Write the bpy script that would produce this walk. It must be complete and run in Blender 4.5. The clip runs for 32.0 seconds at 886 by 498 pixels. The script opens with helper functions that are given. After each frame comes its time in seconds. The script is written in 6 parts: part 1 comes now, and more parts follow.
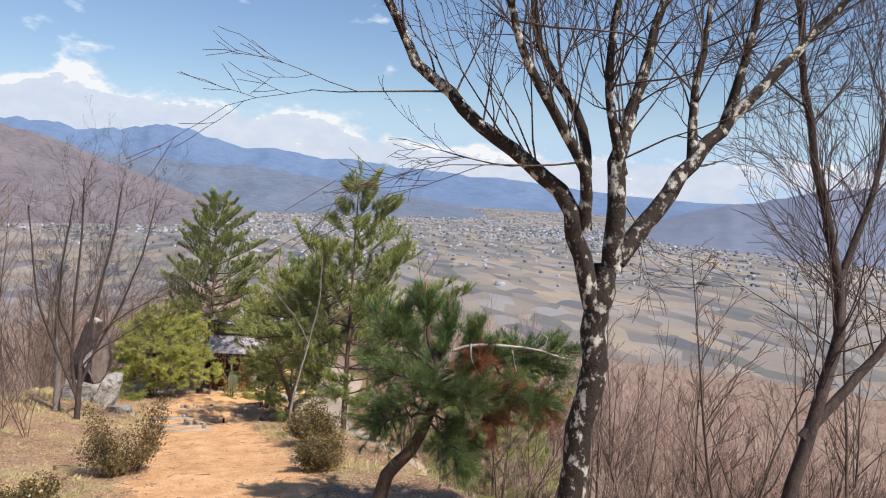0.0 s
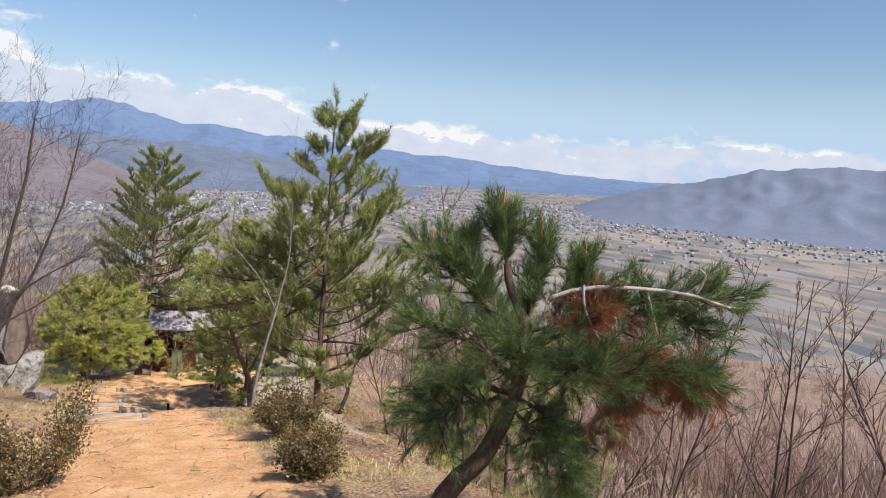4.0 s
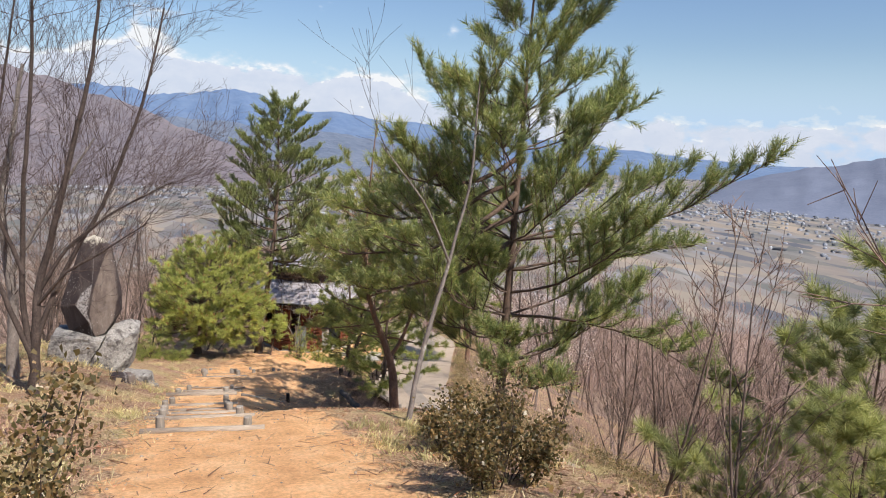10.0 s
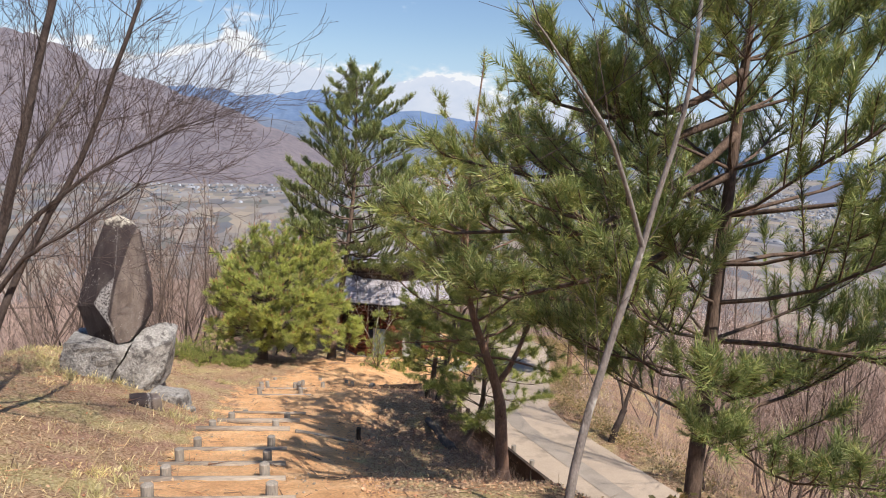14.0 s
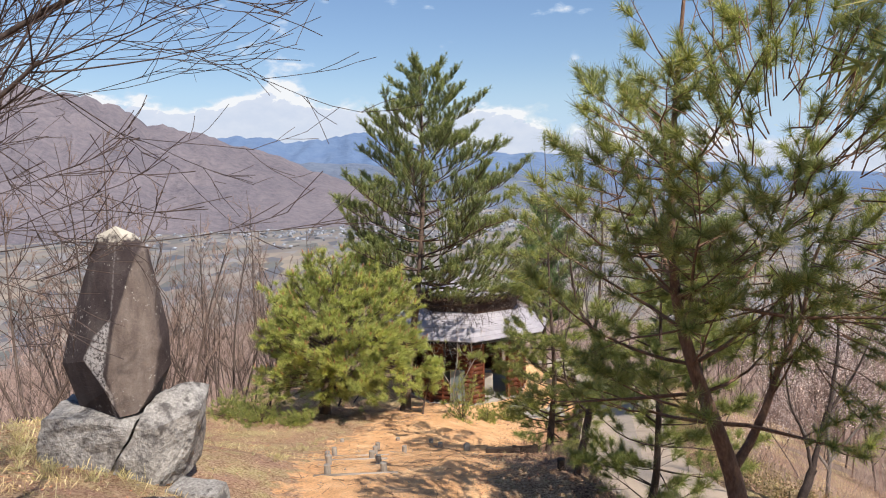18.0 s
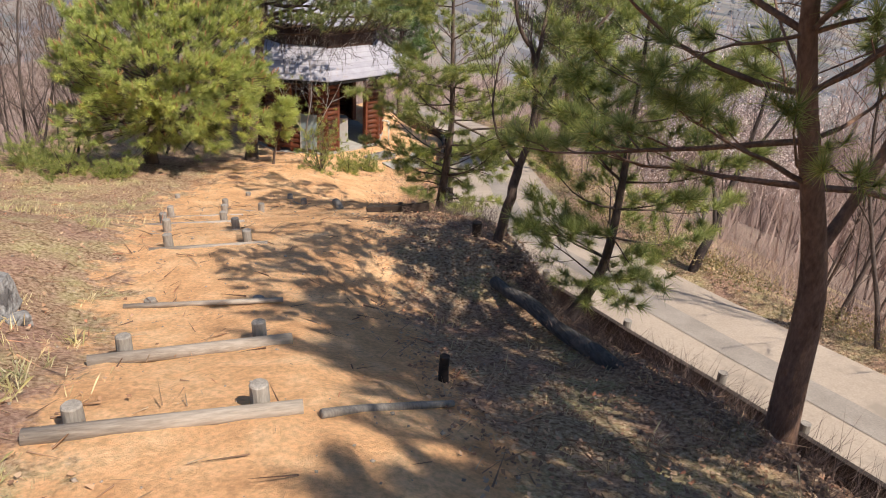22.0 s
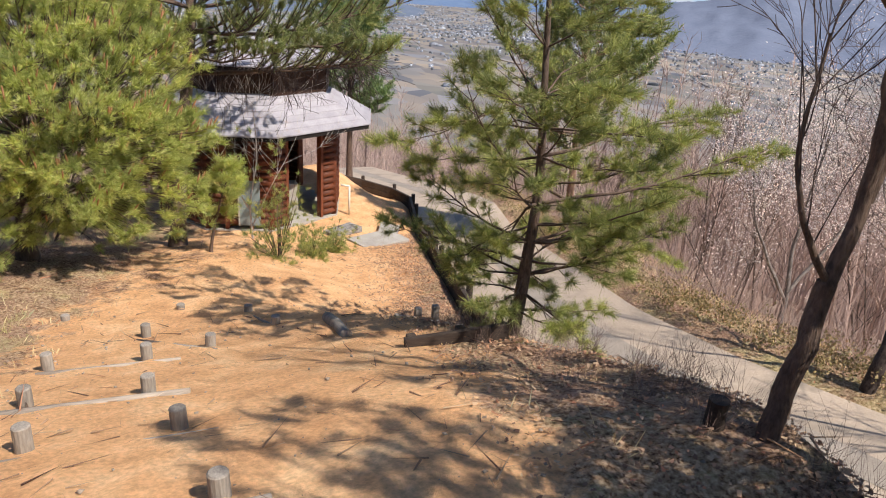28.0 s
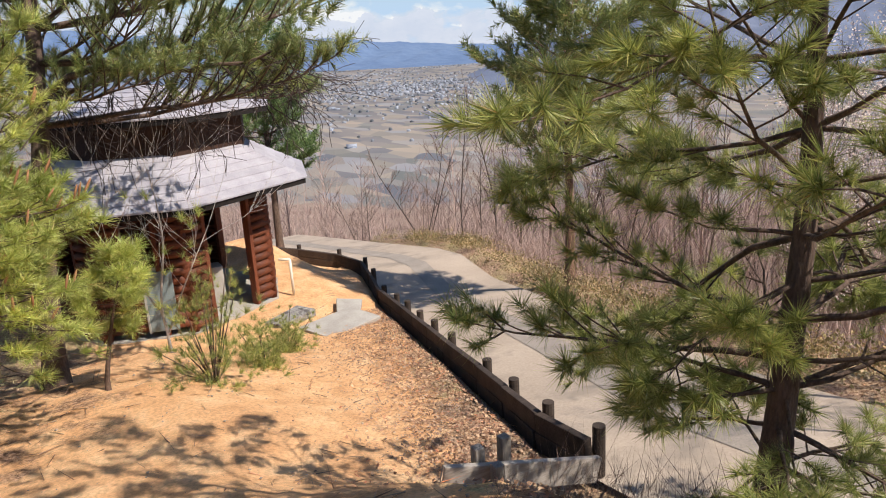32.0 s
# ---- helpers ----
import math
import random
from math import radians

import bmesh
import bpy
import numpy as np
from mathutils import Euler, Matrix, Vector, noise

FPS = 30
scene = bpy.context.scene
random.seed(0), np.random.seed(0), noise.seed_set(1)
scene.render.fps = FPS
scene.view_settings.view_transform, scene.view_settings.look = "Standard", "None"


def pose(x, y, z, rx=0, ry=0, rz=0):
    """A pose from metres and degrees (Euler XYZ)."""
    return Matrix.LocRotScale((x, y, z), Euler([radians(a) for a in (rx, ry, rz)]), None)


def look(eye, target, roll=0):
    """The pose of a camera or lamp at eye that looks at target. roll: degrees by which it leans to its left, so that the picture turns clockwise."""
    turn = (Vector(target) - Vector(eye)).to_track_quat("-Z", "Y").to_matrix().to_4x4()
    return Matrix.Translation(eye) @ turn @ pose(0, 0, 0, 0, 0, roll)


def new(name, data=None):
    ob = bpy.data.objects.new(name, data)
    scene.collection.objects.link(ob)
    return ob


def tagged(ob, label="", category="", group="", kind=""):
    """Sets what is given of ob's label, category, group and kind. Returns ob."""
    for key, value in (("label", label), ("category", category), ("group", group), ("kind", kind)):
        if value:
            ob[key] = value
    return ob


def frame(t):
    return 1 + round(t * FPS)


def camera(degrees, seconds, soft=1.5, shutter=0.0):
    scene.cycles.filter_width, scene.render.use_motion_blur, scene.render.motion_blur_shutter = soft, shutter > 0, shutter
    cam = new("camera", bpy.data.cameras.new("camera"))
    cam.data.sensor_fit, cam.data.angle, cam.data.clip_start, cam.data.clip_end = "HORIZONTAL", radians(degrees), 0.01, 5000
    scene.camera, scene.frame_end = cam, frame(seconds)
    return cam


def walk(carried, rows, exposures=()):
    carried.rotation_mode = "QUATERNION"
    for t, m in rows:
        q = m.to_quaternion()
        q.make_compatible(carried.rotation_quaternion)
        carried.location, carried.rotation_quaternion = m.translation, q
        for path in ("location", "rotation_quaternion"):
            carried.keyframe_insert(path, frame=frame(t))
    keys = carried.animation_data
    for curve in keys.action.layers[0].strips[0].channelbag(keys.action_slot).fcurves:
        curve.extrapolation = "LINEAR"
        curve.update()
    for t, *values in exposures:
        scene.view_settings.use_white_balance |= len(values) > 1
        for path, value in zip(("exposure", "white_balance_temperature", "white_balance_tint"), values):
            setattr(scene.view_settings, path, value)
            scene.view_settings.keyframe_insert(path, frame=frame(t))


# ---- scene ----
cam = camera(62.2, 32.0, soft=1.05)
PATH = [
    (0, (2.559, -5.871, 5.21), (3.161, -3.973, 5.02), 2.8),
    (0.5, (2.588, -5.496, 4.983), (3.236, -3.611, 4.812), 2.2),
    (1, (2.637, -5.015, 4.9), (3.333, -3.149, 4.707), 2.3),
    (1.5, (2.619, -4.659, 4.677), (3.296, -2.789, 4.458), 2.7),
    (2, (2.565, -4.246, 4.557), (3.287, -2.394, 4.33), 2.4),
    (2.5, (2.512, -3.797, 4.478), (3.203, -1.93, 4.288), 3.9),
    (3, (2.473, -3.334, 4.27), (3.148, -1.461, 4.081), 2.7),
    (3.5, (2.49, -2.803, 4.162), (3.205, -0.948, 3.943), 2.2),
    (5.5, (2.671, -0.845, 3.679), (3.488, 0.959, 3.398), 5.9),
    (6, (2.677, -0.309, 3.394), (3.467, 1.501, 3.081), 5.3),
    (6.5, (2.707, 0.344, 3.342), (3.358, 2.215, 3.07), 4.0),
    (7, (2.618, 0.762, 3.205), (3.171, 2.667, 2.949), 3.1),
    (7.5, (2.743, 1.213, 2.909), (3.176, 3.149, 2.656), 5.4),
    (8, (2.926, 1.716, 2.806), (3.327, 3.656, 2.532), 5.7),
    (8.5, (2.928, 2.328, 2.752), (3.431, 4.253, 2.55), 3.2),
    (9, (2.909, 2.936, 2.626), (3.375, 4.865, 2.376), 1.8),
    (9.5, (2.817, 3.447, 2.565), (3.281, 5.373, 2.296), 1.7),
    (10, (2.811, 3.88, 2.335), (3.251, 5.809, 2.04), 2.6),
    (10.5, (2.999, 4.309, 2.069), (3.428, 6.237, 1.753), 4.6),
    (11, (3.179, 4.934, 2.03), (3.672, 6.847, 1.719), 4.6),
    (11.5, (3.283, 5.564, 2.047), (3.686, 7.507, 1.797), 3.6),
    (12, (3.228, 6.275, 2.038), (3.455, 8.254, 1.858), 2.3),
    (12.5, (2.988, 6.736, 1.92), (3.211, 8.709, 1.676), 2.0),
    (13, (2.95, 7.155, 1.615), (3.144, 9.114, 1.26), 2.7),
    (13.5, (2.97, 7.699, 1.504), (3.196, 9.658, 1.172), 3.0),
    (15.5, (3.144, 10.045, 0.923), (3.267, 12.021, 0.644), -1.2),
    (16, (2.932, 10.741, 0.593), (2.989, 12.708, 0.24), -1.2),
    (16.5, (2.752, 11.233, 0.539), (2.84, 13.197, 0.173), -1.8),
    (17, (2.526, 11.83, 0.501), (2.67, 13.804, 0.211), -2.7),
    (17.5, (2.382, 12.361, 0.475), (2.481, 14.344, 0.236), -1.7),
    (18, (2.271, 12.793, 0.407), (2.366, 14.779, 0.194), -1.1),
    (18.5, (2.251, 12.962, 0.352), (2.358, 14.947, 0.129), -0.4),
    (19, (2.174, 13.427, 0.325), (2.336, 15.409, 0.109), -0.2),
    (19.5, (2.084, 13.846, 0.269), (2.304, 15.823, 0.064), -1.0),
    (20, (2.073, 14.191, 0.039), (2.314, 16.16, -0.217), -0.5),
    (20.5, (1.982, 14.553, -0.023), (2.392, 16.482, -0.357), -0.3),
    (21, (1.868, 14.921, -0.206), (2.388, 16.802, -0.643), 1.7),
    (21.5, (1.859, 15.347, -0.423), (2.365, 17.188, -1.018), 3.3),
    (22, (1.762, 15.82, -0.544), (2.282, 17.553, -1.396), 3.7),
    (22.5, (1.754, 16.239, -0.759), (2.213, 17.944, -1.699), 4.4),
    (23, (1.803, 16.721, -0.86), (2.208, 18.451, -1.779), 3.8),
    (23.5, (1.76, 17.178, -0.865), (2.19, 18.923, -1.743), 2.3),
    (24, (1.719, 17.55, -1.054), (2.151, 19.353, -1.805), 2.8),
    (24.5, (1.677, 18.044, -1.143), (2.129, 19.858, -1.856), 3.3),
    (25, (1.65, 18.487, -1.179), (2.185, 20.265, -1.92), 2.7),
    (25.5, (1.661, 18.896, -1.367), (2.258, 20.659, -2.098), 3.2),
    (27.5, (1.588, 20.624, -1.725), (2.408, 22.283, -2.484), 5.1),
    (28, (1.578, 21.038, -1.916), (2.317, 22.762, -2.609), 3.4),
    (28.5, (1.607, 21.586, -2.018), (2.3, 23.35, -2.655), 2.0),
    (29, (1.568, 22.042, -1.984), (2.328, 23.774, -2.635), 1.3),
    (29.5, (1.52, 22.48, -2.187), (2.234, 24.251, -2.782), 2.9),
    (30, (1.537, 23.058, -2.333), (2.208, 24.86, -2.883), 2.1),
    (30.5, (1.514, 23.632, -2.422), (2.251, 25.415, -2.952), 1.4),
    (31, (1.482, 24.062, -2.389), (2.258, 25.831, -2.907), 0.8),
    (31.5, (1.801, 24.546, -2.661), (2.632, 26.285, -3.195), -1.6),
    (32, (2.195, 25.161, -3.032), (3.143, 26.833, -3.585), -3.2),
]
walk(cam, [(t, look(eye, target, roll)) for t, eye, target, roll in PATH])

# ---- light ----
SUN_AZ, SUN_EL = 149.0, 50.0
world = bpy.data.worlds.new("sky")
scene.world = world
world.use_nodes = True
wn = world.node_tree
sky = wn.nodes.new("ShaderNodeTexSky")
sky.sky_type, sky.sun_disc = "NISHITA", False
sky.sun_elevation, sky.sun_rotation = radians(SUN_EL), radians(SUN_AZ)
sky.altitude, sky.air_density, sky.dust_density, sky.ozone_density = 600, 1.2, 0.4, 1.6
tint = wn.nodes.new("ShaderNodeMix")
tint.data_type, tint.blend_type = "RGBA", "MULTIPLY"
tint.inputs[0].default_value, tint.inputs[7].default_value = 1.0, (0.98, 1.06, 1.24, 1)
wn.links.new(sky.outputs["Color"], tint.inputs[6])
wn.links.new(tint.outputs[2], wn.nodes["Background"].inputs["Color"])
wn.nodes["Background"].inputs["Strength"].default_value = 0.070
sun_dir = Vector((math.sin(radians(SUN_AZ)) * math.cos(radians(SUN_EL)), math.cos(radians(SUN_AZ)) * math.cos(radians(SUN_EL)), math.sin(radians(SUN_EL))))
sun = new("sun", bpy.data.lights.new("sun", "SUN"))
sun.data.energy, sun.data.angle, sun.data.color = 5.0, radians(0.5), (1.0, 0.918, 0.83)
sun.matrix_world = look(sun_dir * 60, (0, 0, 0))
scene.view_settings.exposure = 0.42


# ---- materials ----
def nodes_of(name):
    m = bpy.data.materials.new(name)
    m.use_nodes = True
    return m, m.node_tree, m.node_tree.nodes["Principled BSDF"]


def noise_tex(nt, scale, detail=4.0, rough=0.55, vec=None):
    n = nt.nodes.new("ShaderNodeTexNoise")
    n.inputs["Scale"].default_value, n.inputs["Detail"].default_value, n.inputs["Roughness"].default_value = scale, detail, rough
    if vec is not None:
        nt.links.new(vec, n.inputs["Vector"])
    return n.outputs["Fac"]


def coords(nt, stretch=(1, 1, 1)):
    tc = nt.nodes.new("ShaderNodeTexCoord")
    mp = nt.nodes.new("ShaderNodeMapping")
    mp.inputs["Scale"].default_value = stretch
    nt.links.new(tc.outputs["Object"], mp.inputs["Vector"])
    return mp.outputs["Vector"]


def ramp(nt, fac, stops):
    r = nt.nodes.new("ShaderNodeValToRGB")
    while len(r.color_ramp.elements) < len(stops):
        r.color_ramp.elements.new(0.5)
    for e, (p, c) in zip(r.color_ramp.elements, stops):
        e.position, e.color = p, (*c, 1)
    nt.links.new(fac, r.inputs["Fac"])
    return r.outputs["Color"]


def mix(nt, fac, a, b, kind="MIX"):
    m = nt.nodes.new("ShaderNodeMix")
    m.data_type, m.blend_type = "RGBA", kind
    for value, socket in ((fac, m.inputs[0]), (a, m.inputs[6]), (b, m.inputs[7])):
        if isinstance(value, bpy.types.NodeSocket):
            nt.links.new(value, socket)
        elif isinstance(value, tuple):
            socket.default_value = (*value, 1)
        else:
            socket.default_value = value
    return m.outputs[2]


def bump(nt, bsdf, fac, strength=0.4, distance=0.02):
    b = nt.nodes.new("ShaderNodeBump")
    b.inputs["Strength"].default_value, b.inputs["Distance"].default_value = strength, distance
    nt.links.new(fac, b.inputs["Height"])
    nt.links.new(b.outputs["Normal"], bsdf.inputs["Normal"])


def surface(name, dark, light, scale=8.0, fine=60.0, rough=0.85, stretch=(1, 1, 1), relief=0.4, depth=0.02, spots=None, per_object=0.0, per_island=0.0):
    """Two scales of grain between two colours, optional spots (colour, scale, amount), and relief."""
    m, nt, b = nodes_of(name)
    v = coords(nt, stretch)
    coarse, small = noise_tex(nt, scale, 5, 0.6, v), noise_tex(nt, fine, 3, 0.6, v)
    both = nt.nodes.new("ShaderNodeMath")
    both.operation = "MULTIPLY_ADD"
    nt.links.new(small, both.inputs[0])
    both.inputs[1].default_value = 0.5
    half = nt.nodes.new("ShaderNodeMath")
    half.operation = "MULTIPLY"
    half.inputs[1].default_value = 0.5
    nt.links.new(coarse, half.inputs[0])
    nt.links.new(half.outputs[0], both.inputs[2])
    col = ramp(nt, both.outputs[0], [(0.32, dark), (0.66, light)])
    if spots:
        colour, sc, amount = spots
        f = ramp(nt, noise_tex(nt, sc, 4, 0.65, v), [(1 - amount - 0.05, (0, 0, 0)), (1 - amount + 0.05, (1, 1, 1))])
        col = mix(nt, f, col, colour)
    if per_object or per_island:
        if per_object:
            src = nt.nodes.new("ShaderNodeObjectInfo").outputs["Random"]
        else:
            src = nt.nodes.new("ShaderNodeNewGeometry").outputs["Random Per Island"]
        k = per_object or per_island
        col = mix(nt, 1.0, col, ramp(nt, src, [(0.0, (1 - k,) * 3), (1.0, (1, 1, 1))]), "MULTIPLY")
    nt.links.new(col, b.inputs["Base Color"])
    b.inputs["Roughness"].default_value = rough
    b.inputs["Specular IOR Level"].default_value = 0.25
    bump(nt, b, both.outputs[0], relief, depth)
    return m


def leafy(name, stops, shine=0.40, glow_through=0.30):
    """Leaves and needles: colour by island, some light let through."""
    m, nt, b = nodes_of(name)
    geo = nt.nodes.new("ShaderNodeNewGeometry")
    col = ramp(nt, geo.outputs["Random Per Island"], stops)
    v = coords(nt)
    col = mix(nt, 1.0, col, ramp(nt, noise_tex(nt, 1.6, 3, 0.5, v), [(0.3, (0.74, 0.78, 0.80)), (0.7, (1.48, 1.42, 1.2))]), "MULTIPLY")
    nt.links.new(col, b.inputs["Base Color"])
    b.inputs["Roughness"].default_value = shine
    b.inputs["Specular IOR Level"].default_value = 0.5
    tr = nt.nodes.new("ShaderNodeBsdfTranslucent")
    nt.links.new(col, tr.inputs["Color"])
    mx = nt.nodes.new("ShaderNodeMixShader")
    mx.inputs[0].default_value = glow_through
    nt.links.new(b.outputs[0], mx.inputs[1])
    nt.links.new(tr.outputs[0], mx.inputs[2])
    nt.links.new(mx.outputs[0], nt.nodes["Material Output"].inputs["Surface"])
    return m


def attribute(nt, name):
    a = nt.nodes.new("ShaderNodeAttribute")
    a.attribute_name = name
    return a.outputs["Fac"]


def ground_material():
    m, nt, b = nodes_of("hillside_ground")
    v = coords(nt)
    mid, fine, big = noise_tex(nt, 2.2, 6, 0.62, v), noise_tex(nt, 26, 4, 0.65, v), noise_tex(nt, 0.45, 4, 0.5, v)
    grit = noise_tex(nt, 140, 3, 0.6, v)
    soil = ramp(nt, mid, [(0.3, (0.64, 0.35, 0.172)), (0.5, (0.80, 0.47, 0.242)), (0.72, (0.90, 0.61, 0.35))])
    soil = mix(nt, 0.5, soil, ramp(nt, fine, [(0.34, (0.55, 0.50, 0.45)), (0.62, (1.2, 1.17, 1.12))]), "MULTIPLY")
    litter = ramp(nt, fine, [(0.34, (0.13, 0.075, 0.048)), (0.45, (0.35, 0.24, 0.155)), (0.56, (0.53, 0.40, 0.28)), (0.68, (0.74, 0.60, 0.44))])
    litter = mix(nt, 0.6, litter, ramp(nt, big, [(0.35, (0.75, 0.6, 0.5)), (0.65, (1.1, 1.05, 0.85))]), "MULTIPLY")
    grassy = ramp(nt, noise_tex(nt, 0.9, 7, 0.68, v), [(0.50, (0, 0, 0)), (0.60, (1, 1, 1))])
    turf = ramp(nt, fine, [(0.3, (0.26, 0.22, 0.09)), (0.5, (0.46, 0.40, 0.18)), (0.7, (0.62, 0.55, 0.30))])
    litter = mix(nt, mix(nt, 1.0, grassy, (0.6, 0.6, 0.6), "MULTIPLY"), litter, turf)
    rosy = ramp(nt, noise_tex(nt, 1.3, 6, 0.7, coords(nt, (1.0, 0.8, 1))), [(0.46, (0, 0, 0)), (0.62, (0.65, 0.65, 0.65))])
    litter = mix(nt, rosy, litter, mix(nt, 1.0, ramp(nt, fine, [(0.3, (0.5, 0.5, 0.5)), (0.7, (1.2, 1.2, 1.2))]), (0.46, 0.265, 0.20), "MULTIPLY"))
    mask = nt.nodes.new("ShaderNodeMath")
    mask.operation = "ADD"
    nt.links.new(attribute(nt, "soil"), mask.inputs[0])
    wob = nt.nodes.new("ShaderNodeMath")
    wob.operation = "MULTIPLY_ADD"
    nt.links.new(noise_tex(nt, 1.9, 9, 0.72, v), wob.inputs[0])
    wob.inputs[1].default_value, wob.inputs[2].default_value = 2.3, -1.15
    nt.links.new(wob.outputs[0], mask.inputs[1])
    f = ramp(nt, mask.outputs[0], [(0.38, (0, 0, 0)), (0.62, (1, 1, 1))])
    # Brown rot colour, deepened to carry tree shade on the ground.
    rot_and_shade = ramp(nt, fine, [(0.36, (0.07, 0.040, 0.027)), (0.5, (0.23, 0.135, 0.09)), (0.66, (0.50, 0.33, 0.23))])
    patch = nt.nodes.new("ShaderNodeMath")
    patch.operation = "MULTIPLY_ADD"
    nt.links.new(attribute(nt, "humus_shade"), patch.inputs[0])
    patch.inputs[1].default_value = 0.85
    nt.links.new(wob.outputs[0], patch.inputs[2])
    g = ramp(nt, patch.outputs[0], [(0.36, (0, 0, 0)), (0.66, (0.9, 0.9, 0.9))])
    nt.links.new(mix(nt, g, mix(nt, f, litter, soil), rot_and_shade), b.inputs["Base Color"])
    b.inputs["Roughness"].default_value = 0.95
    b.inputs["Specular IOR Level"].default_value = 0.1
    h = nt.nodes.new("ShaderNodeMath")
    h.operation = "ADD"
    nt.links.new(fine, h.inputs[0])
    nt.links.new(grit, h.inputs[1])
    bump(nt, b, h.outputs[0], 0.7, 0.03)
    return m


def valley_material():
    m, nt, b = nodes_of("hazed_valley_fields")
    v = coords(nt)
    vor = nt.nodes.new("ShaderNodeTexVoronoi")
    vor.inputs["Scale"].default_value = 0.042
    mp = coords(nt, (1, 0.42, 1))
    nt.links.new(mp, vor.inputs["Vector"])
    sep = nt.nodes.new("ShaderNodeSeparateColor")
    nt.links.new(vor.outputs["Color"], sep.inputs["Color"])
    # Field colours carry a bluish cast for distance haze.
    col = ramp(nt, sep.outputs[0], [(0.0, (0.10, 0.108, 0.13)), (0.25, (0.21, 0.188, 0.168)), (0.5, (0.31, 0.262, 0.205)), (0.7, (0.125, 0.132, 0.125)), (0.85, (0.26, 0.24, 0.215)), (1.0, (0.24, 0.24, 0.25))])
    col = mix(nt, 0.7, col, ramp(nt, noise_tex(nt, 0.0035, 4, 0.6, v), [(0.35, (0.6, 0.62, 0.7)), (0.65, (1.1, 1.05, 1.0))]), "MULTIPLY")
    nt.links.new(col, b.inputs["Base Color"])
    b.inputs["Roughness"].default_value = 1.0
    return m


M_GROUND = ground_material()
M_WOODFLOOR = surface("wood_floor_leaves", (0.15, 0.105, 0.08), (0.36, 0.265, 0.20), 0.25, 3.0, 0.95, relief=0.6, depth=0.1)
M_VALLEY = valley_material()
M_ROAD = surface("road_concrete", (0.34, 0.27, 0.205), (0.50, 0.405, 0.315), 0.7, 30, 0.9, relief=0.25, depth=0.01, spots=((0.31, 0.255, 0.20), 0.8, 0.42))
M_GUTTER = surface("gutter_concrete", (0.24, 0.205, 0.17), (0.38, 0.325, 0.27), 2, 40, 0.9, relief=0.3)
M_PINEBARK = surface("pine_bark", (0.05, 0.034, 0.027), (0.18, 0.125, 0.095), 9, 45, 0.95, (1, 1, 0.35), 0.9, 0.03)
M_REDBARK = surface("red_pine_bark", (0.11, 0.062, 0.042), (0.32, 0.195, 0.135), 9, 45, 0.9, (1, 1, 0.4), 0.8, 0.03)
M_GREYBARK = surface("grey_bark", (0.10, 0.085, 0.075), (0.30, 0.26, 0.235), 10, 60, 0.9, (1, 1, 0.5), 0.7, 0.015, spots=((0.55, 0.53, 0.48), 5.0, 0.36))
M_CHERRYBARK = surface("dark_bark_with_lichen", (0.012, 0.009, 0.008), (0.048, 0.037, 0.031), 9, 50, 0.85, (1, 1, 0.8), 0.9, 0.02, spots=((0.44, 0.43, 0.38), 13.0, 0.42))
M_DARKBARK = surface("dark_brown_bark", (0.026, 0.019, 0.017), (0.105, 0.08, 0.07), 9, 50, 0.9, (1, 1, 0.6), 0.8, 0.015)
M_TWIG = surface("brown_twigs", (0.19, 0.125, 0.10), (0.46, 0.335, 0.275), 3, 30, 0.9, relief=0.2, per_object=0.45)
M_WOODTWIG = surface("wood_twigs", (0.30, 0.205, 0.175), (0.68, 0.51, 0.44), 0.12, 1.5, 0.95, relief=0.0, per_island=0.45)
M_PALETWIG = surface("pale_twigs", (0.34, 0.30, 0.27), (0.58, 0.53, 0.48), 5, 40, 0.9, relief=0.2)
M_PEBBLE = surface("tan_pebbles", (0.30, 0.23, 0.17), (0.55, 0.45, 0.36), 3, 40, 0.9, relief=0.1, per_island=0.4)
M_STEM = surface("brown_stems", (0.06, 0.043, 0.036), (0.20, 0.15, 0.125), 3, 30, 0.9, relief=0.3, per_object=0.4)
M_VERGE = leafy("verge_leaves", [(0.0, (0.15, 0.115, 0.055)), (0.4, (0.27, 0.225, 0.10)), (0.8, (0.44, 0.34, 0.20)), (1.0, (0.42, 0.25, 0.15))], 0.5, 0.25)
M_BLOSSOM = leafy("pale_blossom", [(0.0, (0.72, 0.58, 0.60)), (1.0, (0.86, 0.79, 0.78))], 0.6, 0.35)
M_TWIGDARK = surface("dark_twigs", (0.045, 0.032, 0.028), (0.13, 0.095, 0.082), 5, 40, 0.9, relief=0.2, per_object=0.3)
M_NEEDLE = leafy("pine_needles", [(0.0, (0.105, 0.145, 0.05)), (0.5, (0.225, 0.27, 0.09)), (0.88, (0.37, 0.40, 0.165)), (1.0, (0.40, 0.31, 0.17))])
M_NEEDLEYEL = leafy("yellow_green_needles", [(0.0, (0.19, 0.25, 0.05)), (0.5, (0.40, 0.45, 0.115)), (0.93, (0.62, 0.63, 0.25)), (1.0, (0.55, 0.38, 0.18))])
M_NEEDLEDARK = leafy("dark_pine_needles", [(0.0, (0.072, 0.131, 0.0504)), (0.6, (0.144, 0.222, 0.0798)), (1.0, (0.23, 0.301, 0.126))])
M_NEEDLEPALE = leafy("pale_soft_needles", [(0.0, (0.208, 0.24, 0.08)), (0.5, (0.368, 0.4, 0.16)), (1.0, (0.528, 0.528, 0.272))], glow_through=0.45)
